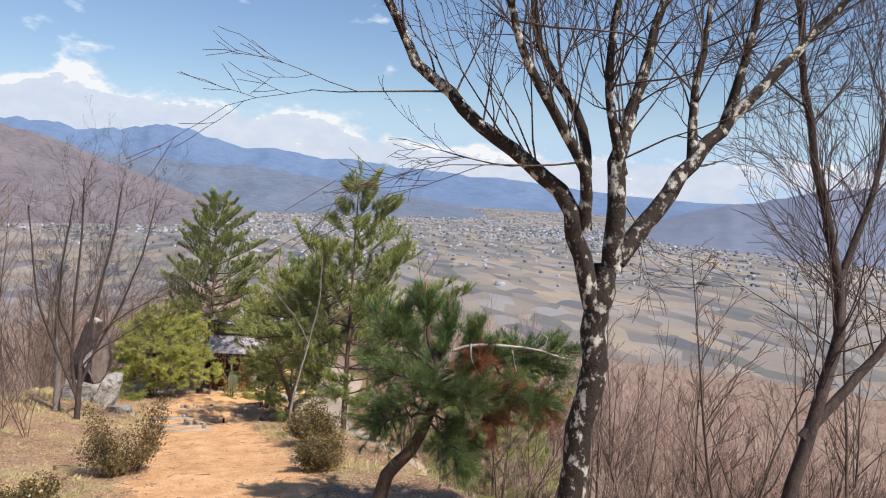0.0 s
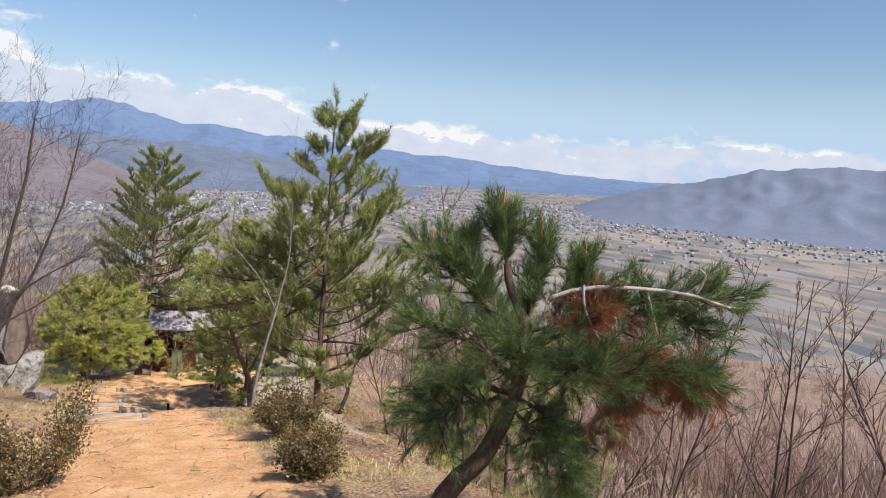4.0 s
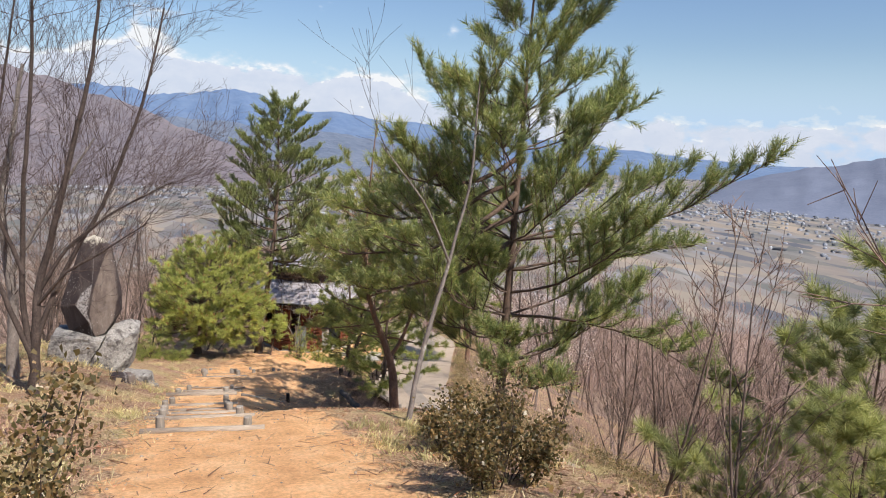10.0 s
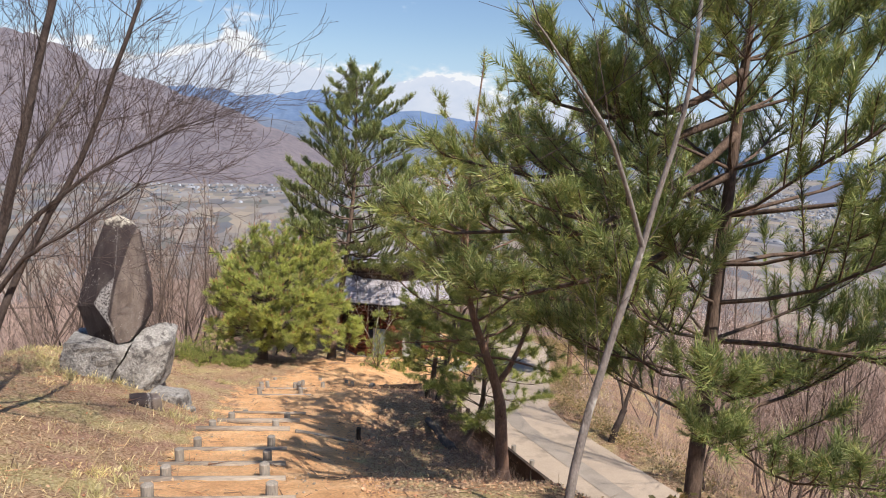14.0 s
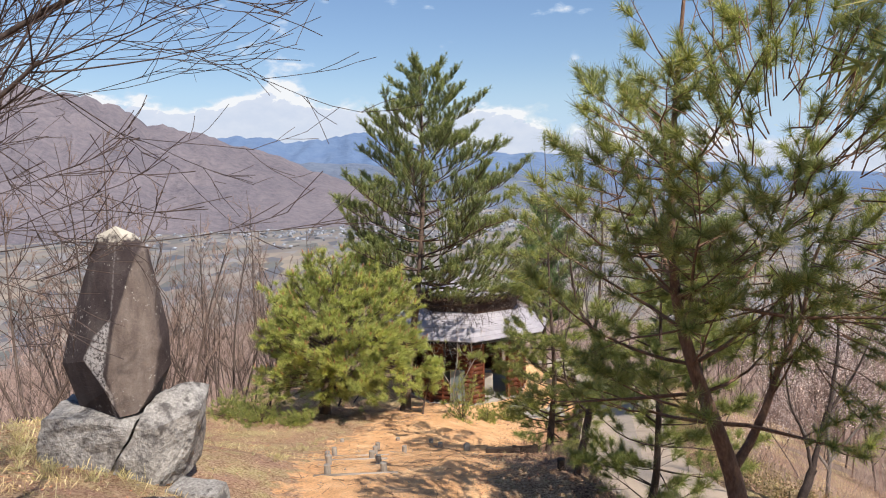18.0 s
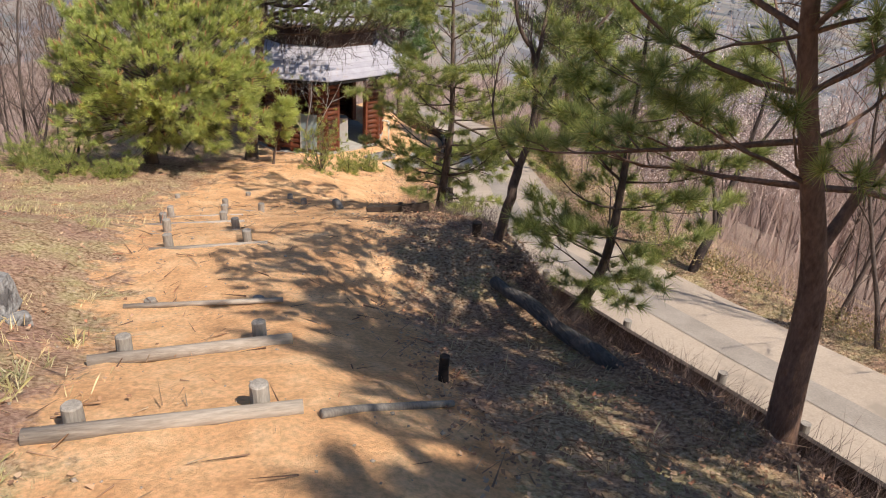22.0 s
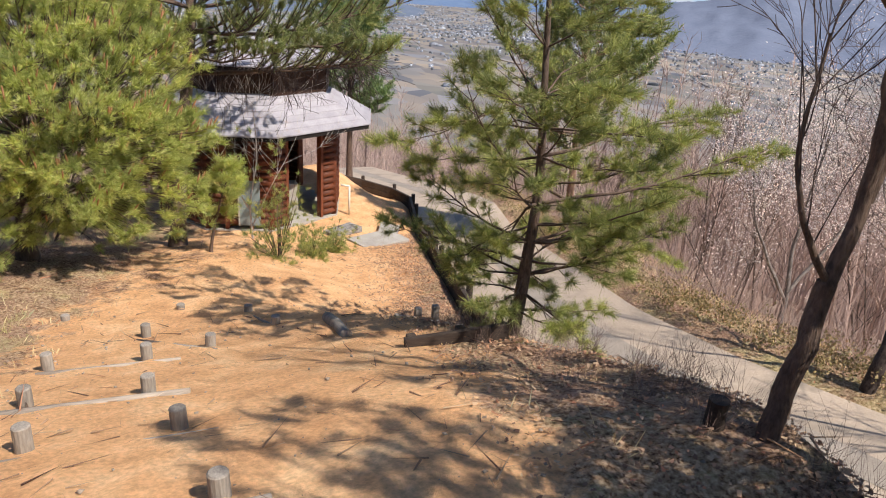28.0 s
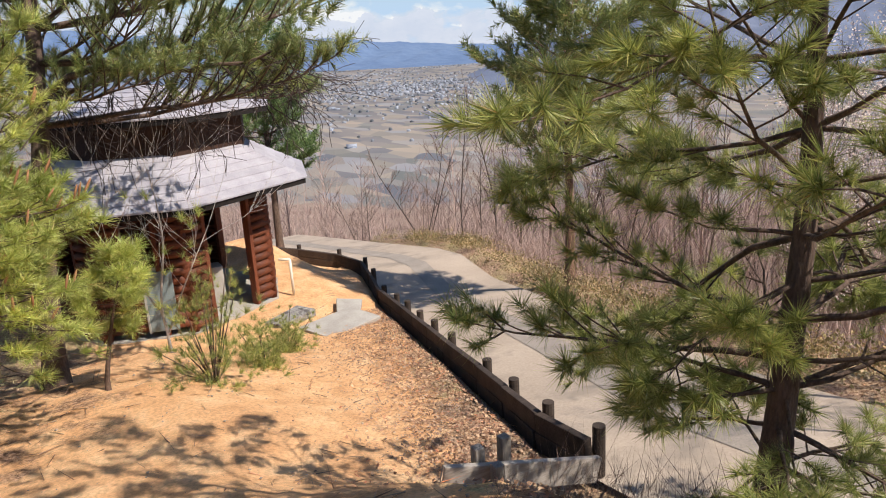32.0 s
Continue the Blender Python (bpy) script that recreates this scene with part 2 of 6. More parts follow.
M_NEEDLEMID = leafy("mid_green_needles", [(0.0, (0.14, 0.18, 0.05)), (0.5, (0.29, 0.325, 0.095)), (0.9, (0.45, 0.465, 0.165)), (1.0, (0.46, 0.34, 0.18))], glow_through=0.4)
M_BUD = surface("pine_buds", (0.30, 0.12, 0.06), (0.52, 0.27, 0.14), 9, 60, 0.7, relief=0.1)
M_NEEDLEBENT = leafy("long_dark_needles", [(0.0, (0.0616, 0.106, 0.0429)), (0.6, (0.128, 0.198, 0.0743)), (0.92, (0.246, 0.317, 0.123)), (1.0, (0.37, 0.264, 0.123))], 0.35)
M_DEADNEEDLE = leafy("dead_needles", [(0.0, (0.24, 0.09, 0.045)), (1.0, (0.45, 0.22, 0.12))])
M_BUSH = leafy("bush_leaves", [(0.0, (0.06, 0.058, 0.022)), (0.5, (0.14, 0.105, 0.042)), (1.0, (0.26, 0.17, 0.08))])
M_DRYGRASS = leafy("dry_grass", [(0.0, (0.345, 0.24, 0.138)), (0.5, (0.575, 0.456, 0.27)), (1.0, (0.713, 0.624, 0.414))], 0.7, 0.25)
M_PALEGRASS = leafy("pale_long_grass", [(0.0, (0.34, 0.30, 0.13)), (0.5, (0.56, 0.50, 0.26)), (1.0, (0.70, 0.62, 0.40))], 0.7, 0.3)
M_LITTER = leafy("fallen_leaves", [(0.0, (0.17, 0.085, 0.055)), (0.5, (0.36, 0.215, 0.135)), (0.85, (0.55, 0.39, 0.27)), (1.0, (0.52, 0.20, 0.11))], 0.7, 0.15)
def stone_material():
    m, nt, b = nodes_of("dark_standing_stone")
    v = coords(nt)
    fine, broad = noise_tex(nt, 34, 5, 0.65, v), noise_tex(nt, 1.7, 5, 0.6, v)
    streak = noise_tex(nt, 3, 5, 0.65, coords(nt, (1.3, 1.3, 0.6)))
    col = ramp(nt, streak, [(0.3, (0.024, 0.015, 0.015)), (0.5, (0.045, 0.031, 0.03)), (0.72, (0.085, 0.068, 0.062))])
    col = mix(nt, 0.5, col, ramp(nt, fine, [(0.3, (0.6, 0.6, 0.6)), (0.7, (1.2, 1.2, 1.2))]), "MULTIPLY")
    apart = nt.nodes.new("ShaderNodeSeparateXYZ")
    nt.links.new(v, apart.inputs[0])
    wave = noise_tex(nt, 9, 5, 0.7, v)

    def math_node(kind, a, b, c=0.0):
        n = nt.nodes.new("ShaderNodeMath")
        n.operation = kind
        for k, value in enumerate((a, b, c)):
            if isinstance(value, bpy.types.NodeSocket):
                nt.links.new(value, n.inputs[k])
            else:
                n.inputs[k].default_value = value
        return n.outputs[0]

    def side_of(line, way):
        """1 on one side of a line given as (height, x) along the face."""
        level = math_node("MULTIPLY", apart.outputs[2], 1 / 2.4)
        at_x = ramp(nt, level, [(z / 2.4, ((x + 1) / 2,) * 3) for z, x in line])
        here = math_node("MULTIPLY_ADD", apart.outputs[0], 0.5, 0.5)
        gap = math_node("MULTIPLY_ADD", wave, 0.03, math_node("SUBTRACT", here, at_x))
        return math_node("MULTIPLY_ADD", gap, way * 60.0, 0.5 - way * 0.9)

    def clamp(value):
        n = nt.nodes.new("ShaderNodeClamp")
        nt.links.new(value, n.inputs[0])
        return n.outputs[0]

    # Ridge splits dark patina from tan: facet shade and sun put into the colour.
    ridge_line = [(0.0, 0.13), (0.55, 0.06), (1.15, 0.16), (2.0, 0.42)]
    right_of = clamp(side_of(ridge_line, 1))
    lit_tan_face = math_node("MULTIPLY", right_of, clamp(side_of([(0.0, 0.32), (0.3, 0.50), (0.88, 0.61), (1.5, 0.55), (2.05, 0.46)], -1)))
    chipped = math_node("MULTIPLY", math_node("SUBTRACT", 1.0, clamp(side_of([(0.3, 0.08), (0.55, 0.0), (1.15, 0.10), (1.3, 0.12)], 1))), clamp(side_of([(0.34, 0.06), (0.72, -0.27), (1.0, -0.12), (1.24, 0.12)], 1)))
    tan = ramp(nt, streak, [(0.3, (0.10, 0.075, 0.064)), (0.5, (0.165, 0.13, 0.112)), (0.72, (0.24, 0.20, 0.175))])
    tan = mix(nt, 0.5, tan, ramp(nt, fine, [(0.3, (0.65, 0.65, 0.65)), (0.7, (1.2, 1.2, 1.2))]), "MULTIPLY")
    col = mix(nt, lit_tan_face, col, tan)
    speck = ramp(nt, noise_tex(nt, 22, 6, 0.75, v), [(0.60, (0, 0, 0)), (0.66, (1, 1, 1))])
    patch = ramp(nt, broad, [(0.50, (0, 0, 0)), (0.56, (1, 1, 1))])
    col = mix(nt, mix(nt, 1.0, speck, patch, "MULTIPLY"), col, (0.52, 0.50, 0.46))
    pitted = ramp(nt, noise_tex(nt, 26, 6, 0.75, v), [(0.42, (0.05, 0.042, 0.04)), (0.52, (0.42, 0.39, 0.37))])
    col = mix(nt, chipped, col, pitted)
    sep = nt.nodes.new("ShaderNodeSeparateXYZ")
    nt.links.new(v, sep.inputs[0])
    up = nt.nodes.new("ShaderNodeMath")
    up.operation = "MULTIPLY_ADD"
    nt.links.new(noise_tex(nt, 6, 5, 0.7, v), up.inputs[0])
    up.inputs[1].default_value = 0.55
    nt.links.new(sep.outputs[2], up.inputs[2])
    lim = nt.nodes.new("ShaderNodeMapRange")
    lim.inputs[1].default_value, lim.inputs[2].default_value = 2.38, 2.47
    nt.links.new(up.outputs[0], lim.inputs[0])
    col = mix(nt, lim.outputs[0], col, (0.50, 0.46, 0.38))
    nt.links.new(col, b.inputs["Base Color"])
    b.inputs["Roughness"].default_value = 0.85
    bump(nt, b, mix(nt, 0.5, fine, noise_tex(nt, 7, 6, 0.7, v)), 0.7, 0.025)
    return m


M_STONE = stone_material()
M_BASESTONE = surface("lichen_grey_base_stone", (0.10, 0.09, 0.085), (0.46, 0.44, 0.41), 4.0, 26, 0.9, relief=1.0, depth=0.06, spots=((0.11, 0.10, 0.095), 5.0, 0.42))
M_LOGEND = surface("weathered_log", (0.17, 0.145, 0.12), (0.42, 0.375, 0.32), 7, 70, 0.9, (1, 1, 0.15), 0.7, 0.01, per_object=0.25)
M_BARLOG = surface("weathered_step_log", (0.19, 0.15, 0.115), (0.48, 0.41, 0.335), 7, 70, 0.9, (0.12, 1, 1), 0.7, 0.01, per_object=0.2)
# Near-black brown for sleepers, some posts, stumps and one retaining board.
M_FENCE = surface("dark_sleeper", (0.030, 0.022, 0.018), (0.095, 0.07, 0.055), 4, 50, 0.85, (0.2, 1, 1), 0.6, 0.01, per_object=0.3)
M_GREYBOARD = surface("grey_board", (0.22, 0.19, 0.16), (0.46, 0.41, 0.36), 6, 60, 0.9, (0.15, 1, 1), 0.5, 0.01)
M_HUTLOG = surface("red_stained_log", (0.06, 0.018, 0.01), (0.19, 0.06, 0.028), 4, 40, 0.6, (0.25, 1, 1), 0.4, 0.01, per_object=0.3)
M_HUTPOST = surface("red_stained_post", (0.07, 0.02, 0.012), (0.21, 0.065, 0.03), 4, 40, 0.6, (1, 1, 0.2), 0.4, 0.01)
M_HUTDARK = surface("dark_stained_timber", (0.025, 0.014, 0.01), (0.07, 0.035, 0.022), 4, 40, 0.75, relief=0.3)
M_ROOF = surface("purple_grey_shingle", (0.30, 0.28, 0.31), (0.47, 0.45, 0.48), 3, 45, 0.75, relief=0.4, depth=0.01, spots=((0.42, 0.30, 0.22), 1.1, 0.3), per_object=0.18)
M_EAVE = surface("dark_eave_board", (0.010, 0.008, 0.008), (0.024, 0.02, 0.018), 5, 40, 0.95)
M_CONC = surface("pale_concrete", (0.27, 0.245, 0.215), (0.46, 0.43, 0.385), 3, 40, 0.9, relief=0.3)
M_PIPE = surface("cream_pipe", (0.62, 0.58, 0.48), (0.75, 0.71, 0.6), 6, 60, 0.5, relief=0.05)
M_PANEL = surface("grey_door_panel", (0.16, 0.20, 0.20), (0.26, 0.31, 0.31), 4, 50, 0.55, relief=0.1)
# Distance haze is put into these bluish base colours of town, hills and mountains.
M_HOUSE = surface("town_walls_and_roofs", (0.17, 0.20, 0.26), (0.52, 0.54, 0.58), 0.02, 0.3, 0.8, relief=0.0, per_island=0.8)
M_FARHILL = surface("hazed_wooded_hills", (0.105, 0.097, 0.118), (0.205, 0.178, 0.19), 0.006, 0.06, 1.0, relief=1.0, depth=14.0)
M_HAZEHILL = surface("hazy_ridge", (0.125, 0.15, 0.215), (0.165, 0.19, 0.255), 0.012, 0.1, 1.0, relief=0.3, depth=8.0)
M_FARMOUNT = surface("haze_blue_mountains", (0.088, 0.142, 0.255), (0.135, 0.195, 0.30), 0.002, 0.02, 1.0, relief=0.5, depth=25.0)
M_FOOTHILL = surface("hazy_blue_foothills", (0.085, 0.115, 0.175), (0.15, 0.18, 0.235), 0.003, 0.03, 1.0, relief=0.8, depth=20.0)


# ---- mesh helpers ----
def np_mesh(name, verts, faces):
    """A mesh from an array of points and an array of faces, all with as many corners."""
    verts, faces = np.asarray(verts, np.float32), np.asarray(faces, np.int32)
    me = bpy.data.meshes.new(name)
    me.vertices.add(len(verts))
    me.vertices.foreach_set("co", verts.ravel())
    k = faces.shape[1]
    me.loops.add(faces.size)
    me.loops.foreach_set("vertex_index", faces.ravel())
    me.polygons.add(len(faces))
    me.polygons.foreach_set("loop_start", np.arange(len(faces), dtype=np.int32) * k)
    me.update(calc_edges=True)
    return me


def put(name, me, material, parent=None, label="", smooth=False):
    me.materials.append(material)
    if smooth:
        me.shade_smooth()
    ob = new(name, me)
    if parent is not None:
        ob.parent = parent
    if label:
        ob["label"] = label
    return ob


def bm_mesh(name, bm):
    bm.normal_update()
    me = bpy.data.meshes.new(name)
    bm.to_mesh(me)
    bm.free()
    return me


def part(name, bm, material, parent, label="", smooth=False):
    return put(name, bm_mesh(name, bm), material, parent, label, smooth)


def holder(name, label, category, group="", at=(0, 0, 0), rz=0.0):
    ob = new(name)
    ob.empty_display_size = 0.2
    ob.matrix_basis = pose(*at, 0, 0, rz)
    return tagged(ob, label, category, group)


def box(bm, size, m=Matrix(), bevel=0.0):
    r = bmesh.ops.create_cube(bm, size=1.0, matrix=m @ Matrix.Diagonal((*size, 1)))
    if bevel:
        es = list({e for v in r["verts"] for e in v.link_edges})
        bmesh.ops.bevel(bm, geom=es, offset=bevel, segments=2, affect="EDGES", profile=0.6)


def rod(bm, a, b, r1, r2=None, sides=12, bevel=0.0):
    a, b = Vector(a), Vector(b)
    d = b - a
    m = Matrix.Translation((a + b) / 2) @ d.to_track_quat("Z", "Y").to_matrix().to_4x4()
    bmesh.ops.create_cone(bm, cap_ends=True, segments=sides, radius1=r1, radius2=r1 if r2 is None else r2, depth=d.length, matrix=m)


class Tubes:
    """Gathers tapered tubes into one array mesh."""

    def __init__(self):
        self.v, self.f, self.n = [], [], 0

    def add(self, pts, radii, sides=5):
        pts = np.asarray(pts, float)
        radii = np.asarray(radii, float)
        d = np.gradient(pts, axis=0)
        d /= np.linalg.norm(d, axis=1, keepdims=True) + 1e-9
        u = np.empty_like(d)
        first = np.cross(d[0], (1.0, 0, 0) if abs(d[0, 2]) > 0.8 else (0, 0, 1.0))
        u[0] = first / (np.linalg.norm(first) + 1e-9)
        for k in range(1, len(d)):
            t = u[k - 1] - d[k] * (u[k - 1] @ d[k])
            u[k] = t / (np.linalg.norm(t) + 1e-9)
        w = np.cross(d, u)
        a = np.arange(sides) * 2 * np.pi / sides
        ring = pts[:, None] + radii[:, None, None] * (np.cos(a)[None, :, None] * u[:, None] + np.sin(a)[None, :, None] * w[:, None])
        k = len(pts)
        i, j = np.meshgrid(np.arange(k - 1), np.arange(sides), indexing="ij")
        q = np.stack([i * sides + j, i * sides + (j + 1) % sides, (i + 1) * sides + (j + 1) % sides, (i + 1) * sides + j], -1).reshape(-1, 4)
        self.v.append(ring.reshape(-1, 3))
        self.f.append(q + self.n)
        self.n += k * sides

    def mesh(self, name):
        return np_mesh(name, np.concatenate(self.v), np.concatenate(self.f))


def unit(v):
    v = np.asarray(v, float)
    return v / (np.linalg.norm(v) + 1e-9)


def wander(rng, p, d, length, steps, bend, lift=0.0):
    """A line that strays: points from p along d, drawn up by lift."""
    pts = [np.array(p, float)]
    d = unit(d)
    for _ in range(steps):
        d = unit(d + rng.normal(0, bend, 3) + np.array([0, 0, lift]))
        pts.append(pts[-1] + d * length / steps)
    return np.array(pts), d


def scatter(template, places, ways, sizes, rng):
    """Copies of a template (points, triangles; its axis is z) at places along ways."""
    tv, tf = template
    places, ways, sizes = np.asarray(places), np.asarray(ways), np.asarray(sizes)
    ways = ways / (np.linalg.norm(ways, axis=1, keepdims=True) + 1e-9)
    ref = rng.normal(size=ways.shape)
    u = np.cross(ways, ref)
    u /= np.linalg.norm(u, axis=1, keepdims=True) + 1e-9
    w = np.cross(ways, u)
    v = places[:, None] + sizes[:, None, None] * (tv[None, :, :1] * u[:, None] + tv[None, :, 1:2] * w[:, None] + tv[None, :, 2:] * ways[:, None])
    f = tf[None] + (np.arange(len(places)) * len(tv))[:, None, None]
    return v.reshape(-1, 3), f.reshape(-1, tf.shape[1])


def brush(rng, count, reach, spread, width, stalk=0.85):
    """A pine shoot: needles round a stalk one unit long."""
    v, f = [], []
    for k in range(count):
        z = rng.uniform(0.0, 1.0)
        a = rng.uniform(0, 2 * np.pi)
        t = rng.uniform(*spread)
        out = np.array([np.cos(a) * np.sin(t), np.sin(a) * np.sin(t), np.cos(t)])
        side = unit(np.cross(out, rng.normal(size=3))) * width
        base = np.array([0, 0, z * stalk])
        tip = base + out * reach * rng.uniform(0.75, 1.15)
        v += [base - side * 0.6, base + side * 0.6, tip]
        f.append([3 * k, 3 * k + 1, 3 * k + 2])
    return np.array(v), np.array(f)


RNG = np.random.default_rng(7)
BRUSHES = [brush(RNG, 50, 0.40, (0.45, 1.2), 0.026) for _ in range(4)]
BRUSH_CANDLE = [brush(RNG, 62, 0.33, (0.35, 1.05), 0.018) for _ in range(4)]
BRUSH_LIGHT = [brush(RNG, 34, 0.42, (0.40, 1.2), 0.040) for _ in range(3)]
BRUSH_STAR = [brush(RNG, 46, 0.80, (0.15, 1.5), 0.024, 0.3) for _ in range(4)]
BRUSH_LONG = [brush(RNG, 60, 0.62, (0.25, 1.0), 0.020) for _ in range(4)]

# ---- the lie of the land ----
PY = [-60, -30, -12, -5.9, -3.3, -0.85, 0.34, 2.9, 4.3, 6.3, 7.2, 10, 12, 13.8, 15.3, 16.7, 18.1, 19.3, 20.6, 22, 24.4, 26.4, 28.2, 30, 32, 34.3, 36, 37.5, 39, 42, 46, 50]
PZ = [22, 11, 5.3, 3.5, 2.62, 1.95, 1.62, 0.92, 0.5, 0.15, -0.08, -0.78, -1.2, -1.55, -2.05, -2.52, -2.95, -3.14, -3.6, -4.0, -4.41, -5.06, -5.68, -6.2, -6.5, -6.8, -7.2, -7.85, -8.2, -8.35, -9.1, -10.5]
EDGE_Y = [-40, 0, 8, 14, 22.3, 23.5, 28.0, 30.2, 32.4, 39.4, 42.4, 44.5]
EDGE_X = [30, 16, 11.5, 9.6, 7.45, 7.15, 6.15, 6.1, 6.75, 8.6, 9.5, 9.9]
ROAD_Y = [-40, 0, 14, 22.3, 28, 30.2, 32.4, 39.4, 42.4, 60]
ROAD_Z = [-2.5, -4.6, -5.7, -6.25, -6.75, -7.0, -7.45, -8.75, -9.0, -12.0]
ROAD_W = 3.05
SOIL_Y = [-8, 0, 6, 11, 14, 18, 22, 25, 28, 31, 34, 40, 46]
SOIL_X = [2.4, 2.6, 2.8, 2.65, 2.25, 1.9, 1.95, 2.05, 2.3, 2.95, 4.0, 6.2, 7.0]
SOIL_W = [1.1, 1.2, 1.3, 1.1, 0.98, 0.98, 1.12, 1.55, 2.1, 2.25, 2.5, 3.0, 3.0]
HUT = (4.4, 41.3)
HUT_Z = -8.2
FLOOR = -135.0


def lerp(x, xs, ys):
    return np.interp(x, xs, ys)


def smooth01(x):
    x = np.clip(x, 0, 1)
    return x * x * (3 - 2 * x)


def road_left(y):
    return lerp(y, EDGE_Y, EDGE_X)


def road_z(y):
    return lerp(y, ROAD_Y, ROAD_Z)


def height(x, y):
    x, y = np.asarray(x, float), np.asarray(y, float)
    z = sum(lerp(y + d, PY, PZ) for d in (-0.6, -0.3, 0, 0.3, 0.6)) / 5
    # to the left the shoulder rises a little, then falls away behind the monument
    le = -3.2 - 0.02 * y
    left = np.maximum(le - x, 0)
    z = z + (0.12 + 0.15 * smooth01((y - 11) / 5) - 0.2 * smooth01((y - 24) / 5)) * np.clip(0.5 - x, 0, 3.7)
    z = z + 0.14 * np.exp(-((x + 1.6) ** 2 / 2.6 + (y - 21.8) ** 2 / 7.0))
    z = z - 0.55 * np.minimum(left, 30) - 0.13 * np.maximum(left - 30, 0)
    # below the last steps the ground also dips towards the road
    z = z - 0.2 * np.clip(x - 3.2, 0, 3) * smooth01((y - 28) / 3) * smooth01((40 - y) / 4)
    # beside the middle steps the ground dips to the right
    z = z - 0.25 * np.clip(x - 2.1, 0, 2.2) * smooth01((y - 15) / 2.5) * smooth01((24 - y) / 2)
    # to the right the bank falls to the wall along the road
    xe, rz = road_left(y), road_z(y)
    shoulder = np.minimum(5.0, xe - 1.7) + 0.9 * smooth01((16 - y) / 8) - 1.7 * smooth01((y - 28.5) / 2.5)
    k = smooth01((x - shoulder) / np.maximum((xe - 0.25 - shoulder) * (1 - 0.4 * smooth01((27 - y) / 3)), 0.5))
    foot = rz - 0.50 + 0.38 * smooth01((y - 25.5) / 2.5) + 0.3 * smooth01((y - 28.5) / 2)
    z = np.where(x > shoulder, z * (1 - k) + np.minimum(foot, z) * k, z)
    onroad = smooth01((x - xe + 0.3) / 0.3)
    z = z * (1 - onroad) + (rz - 0.06) * onroad
    past = np.maximum(x - (xe + ROAD_W + 0.7), 0)
    z = z - 0.40 * np.minimum(past, 45) - 0.125 * np.maximum(past - 45, 0) + 0.1 * smooth01((x - xe - ROAD_W) / 0.4)
    # round the hut the ground is levelled, with a sandy mound behind it
    hx, hy = HUT
    r = np.hypot(x - hx, y - hy)
    flat = smooth01((4.9 - r) / 2.0)
    z = z * (1 - flat) + HUT_Z * flat
    z = z + 0.75 * np.exp(-((x - 7.2) ** 2 / 1.6 + (y - 44.6) ** 2 / 2.5))
    # beyond the hut the hill falls to the valley
    ahead = np.maximum(y - 49, 0)
    z = z - 0.32 * np.minimum(ahead, 60) - 0.13 * np.maximum(ahead - 60, 0)
    # soft unevenness
    z = z + 0.05 * np.sin(1.7 * x + 0.6 * y) * np.sin(1.1 * y - 0.4 * x) * (1 - onroad) * smooth01((np.abs(x - 1.4) - 0.4) / 1.5)
    far = smooth01((np.hypot(x, y - 20) - 60) / 80)
    z = z + far * (2.2 * np.sin(x * 0.043 + y * 0.02) * np.sin(y * 0.037 - x * 0.011) + 1.2 * np.sin(x * 0.11) * np.sin(y * 0.09 + 1))
    low = FLOOR + 3 * np.sin(x * 0.004) * np.sin(y * 0.003)
    return np.maximum(z, low)


def H(x, y):
    return float(height(x, y))


def grid_line(parts):
    out = [parts[0][0]]
    for a, b, step in parts:
        n = max(1, int(round((b - a) / step)))
        out += list(np.linspace(a, b, n + 1)[1:])
    return np.array(out)


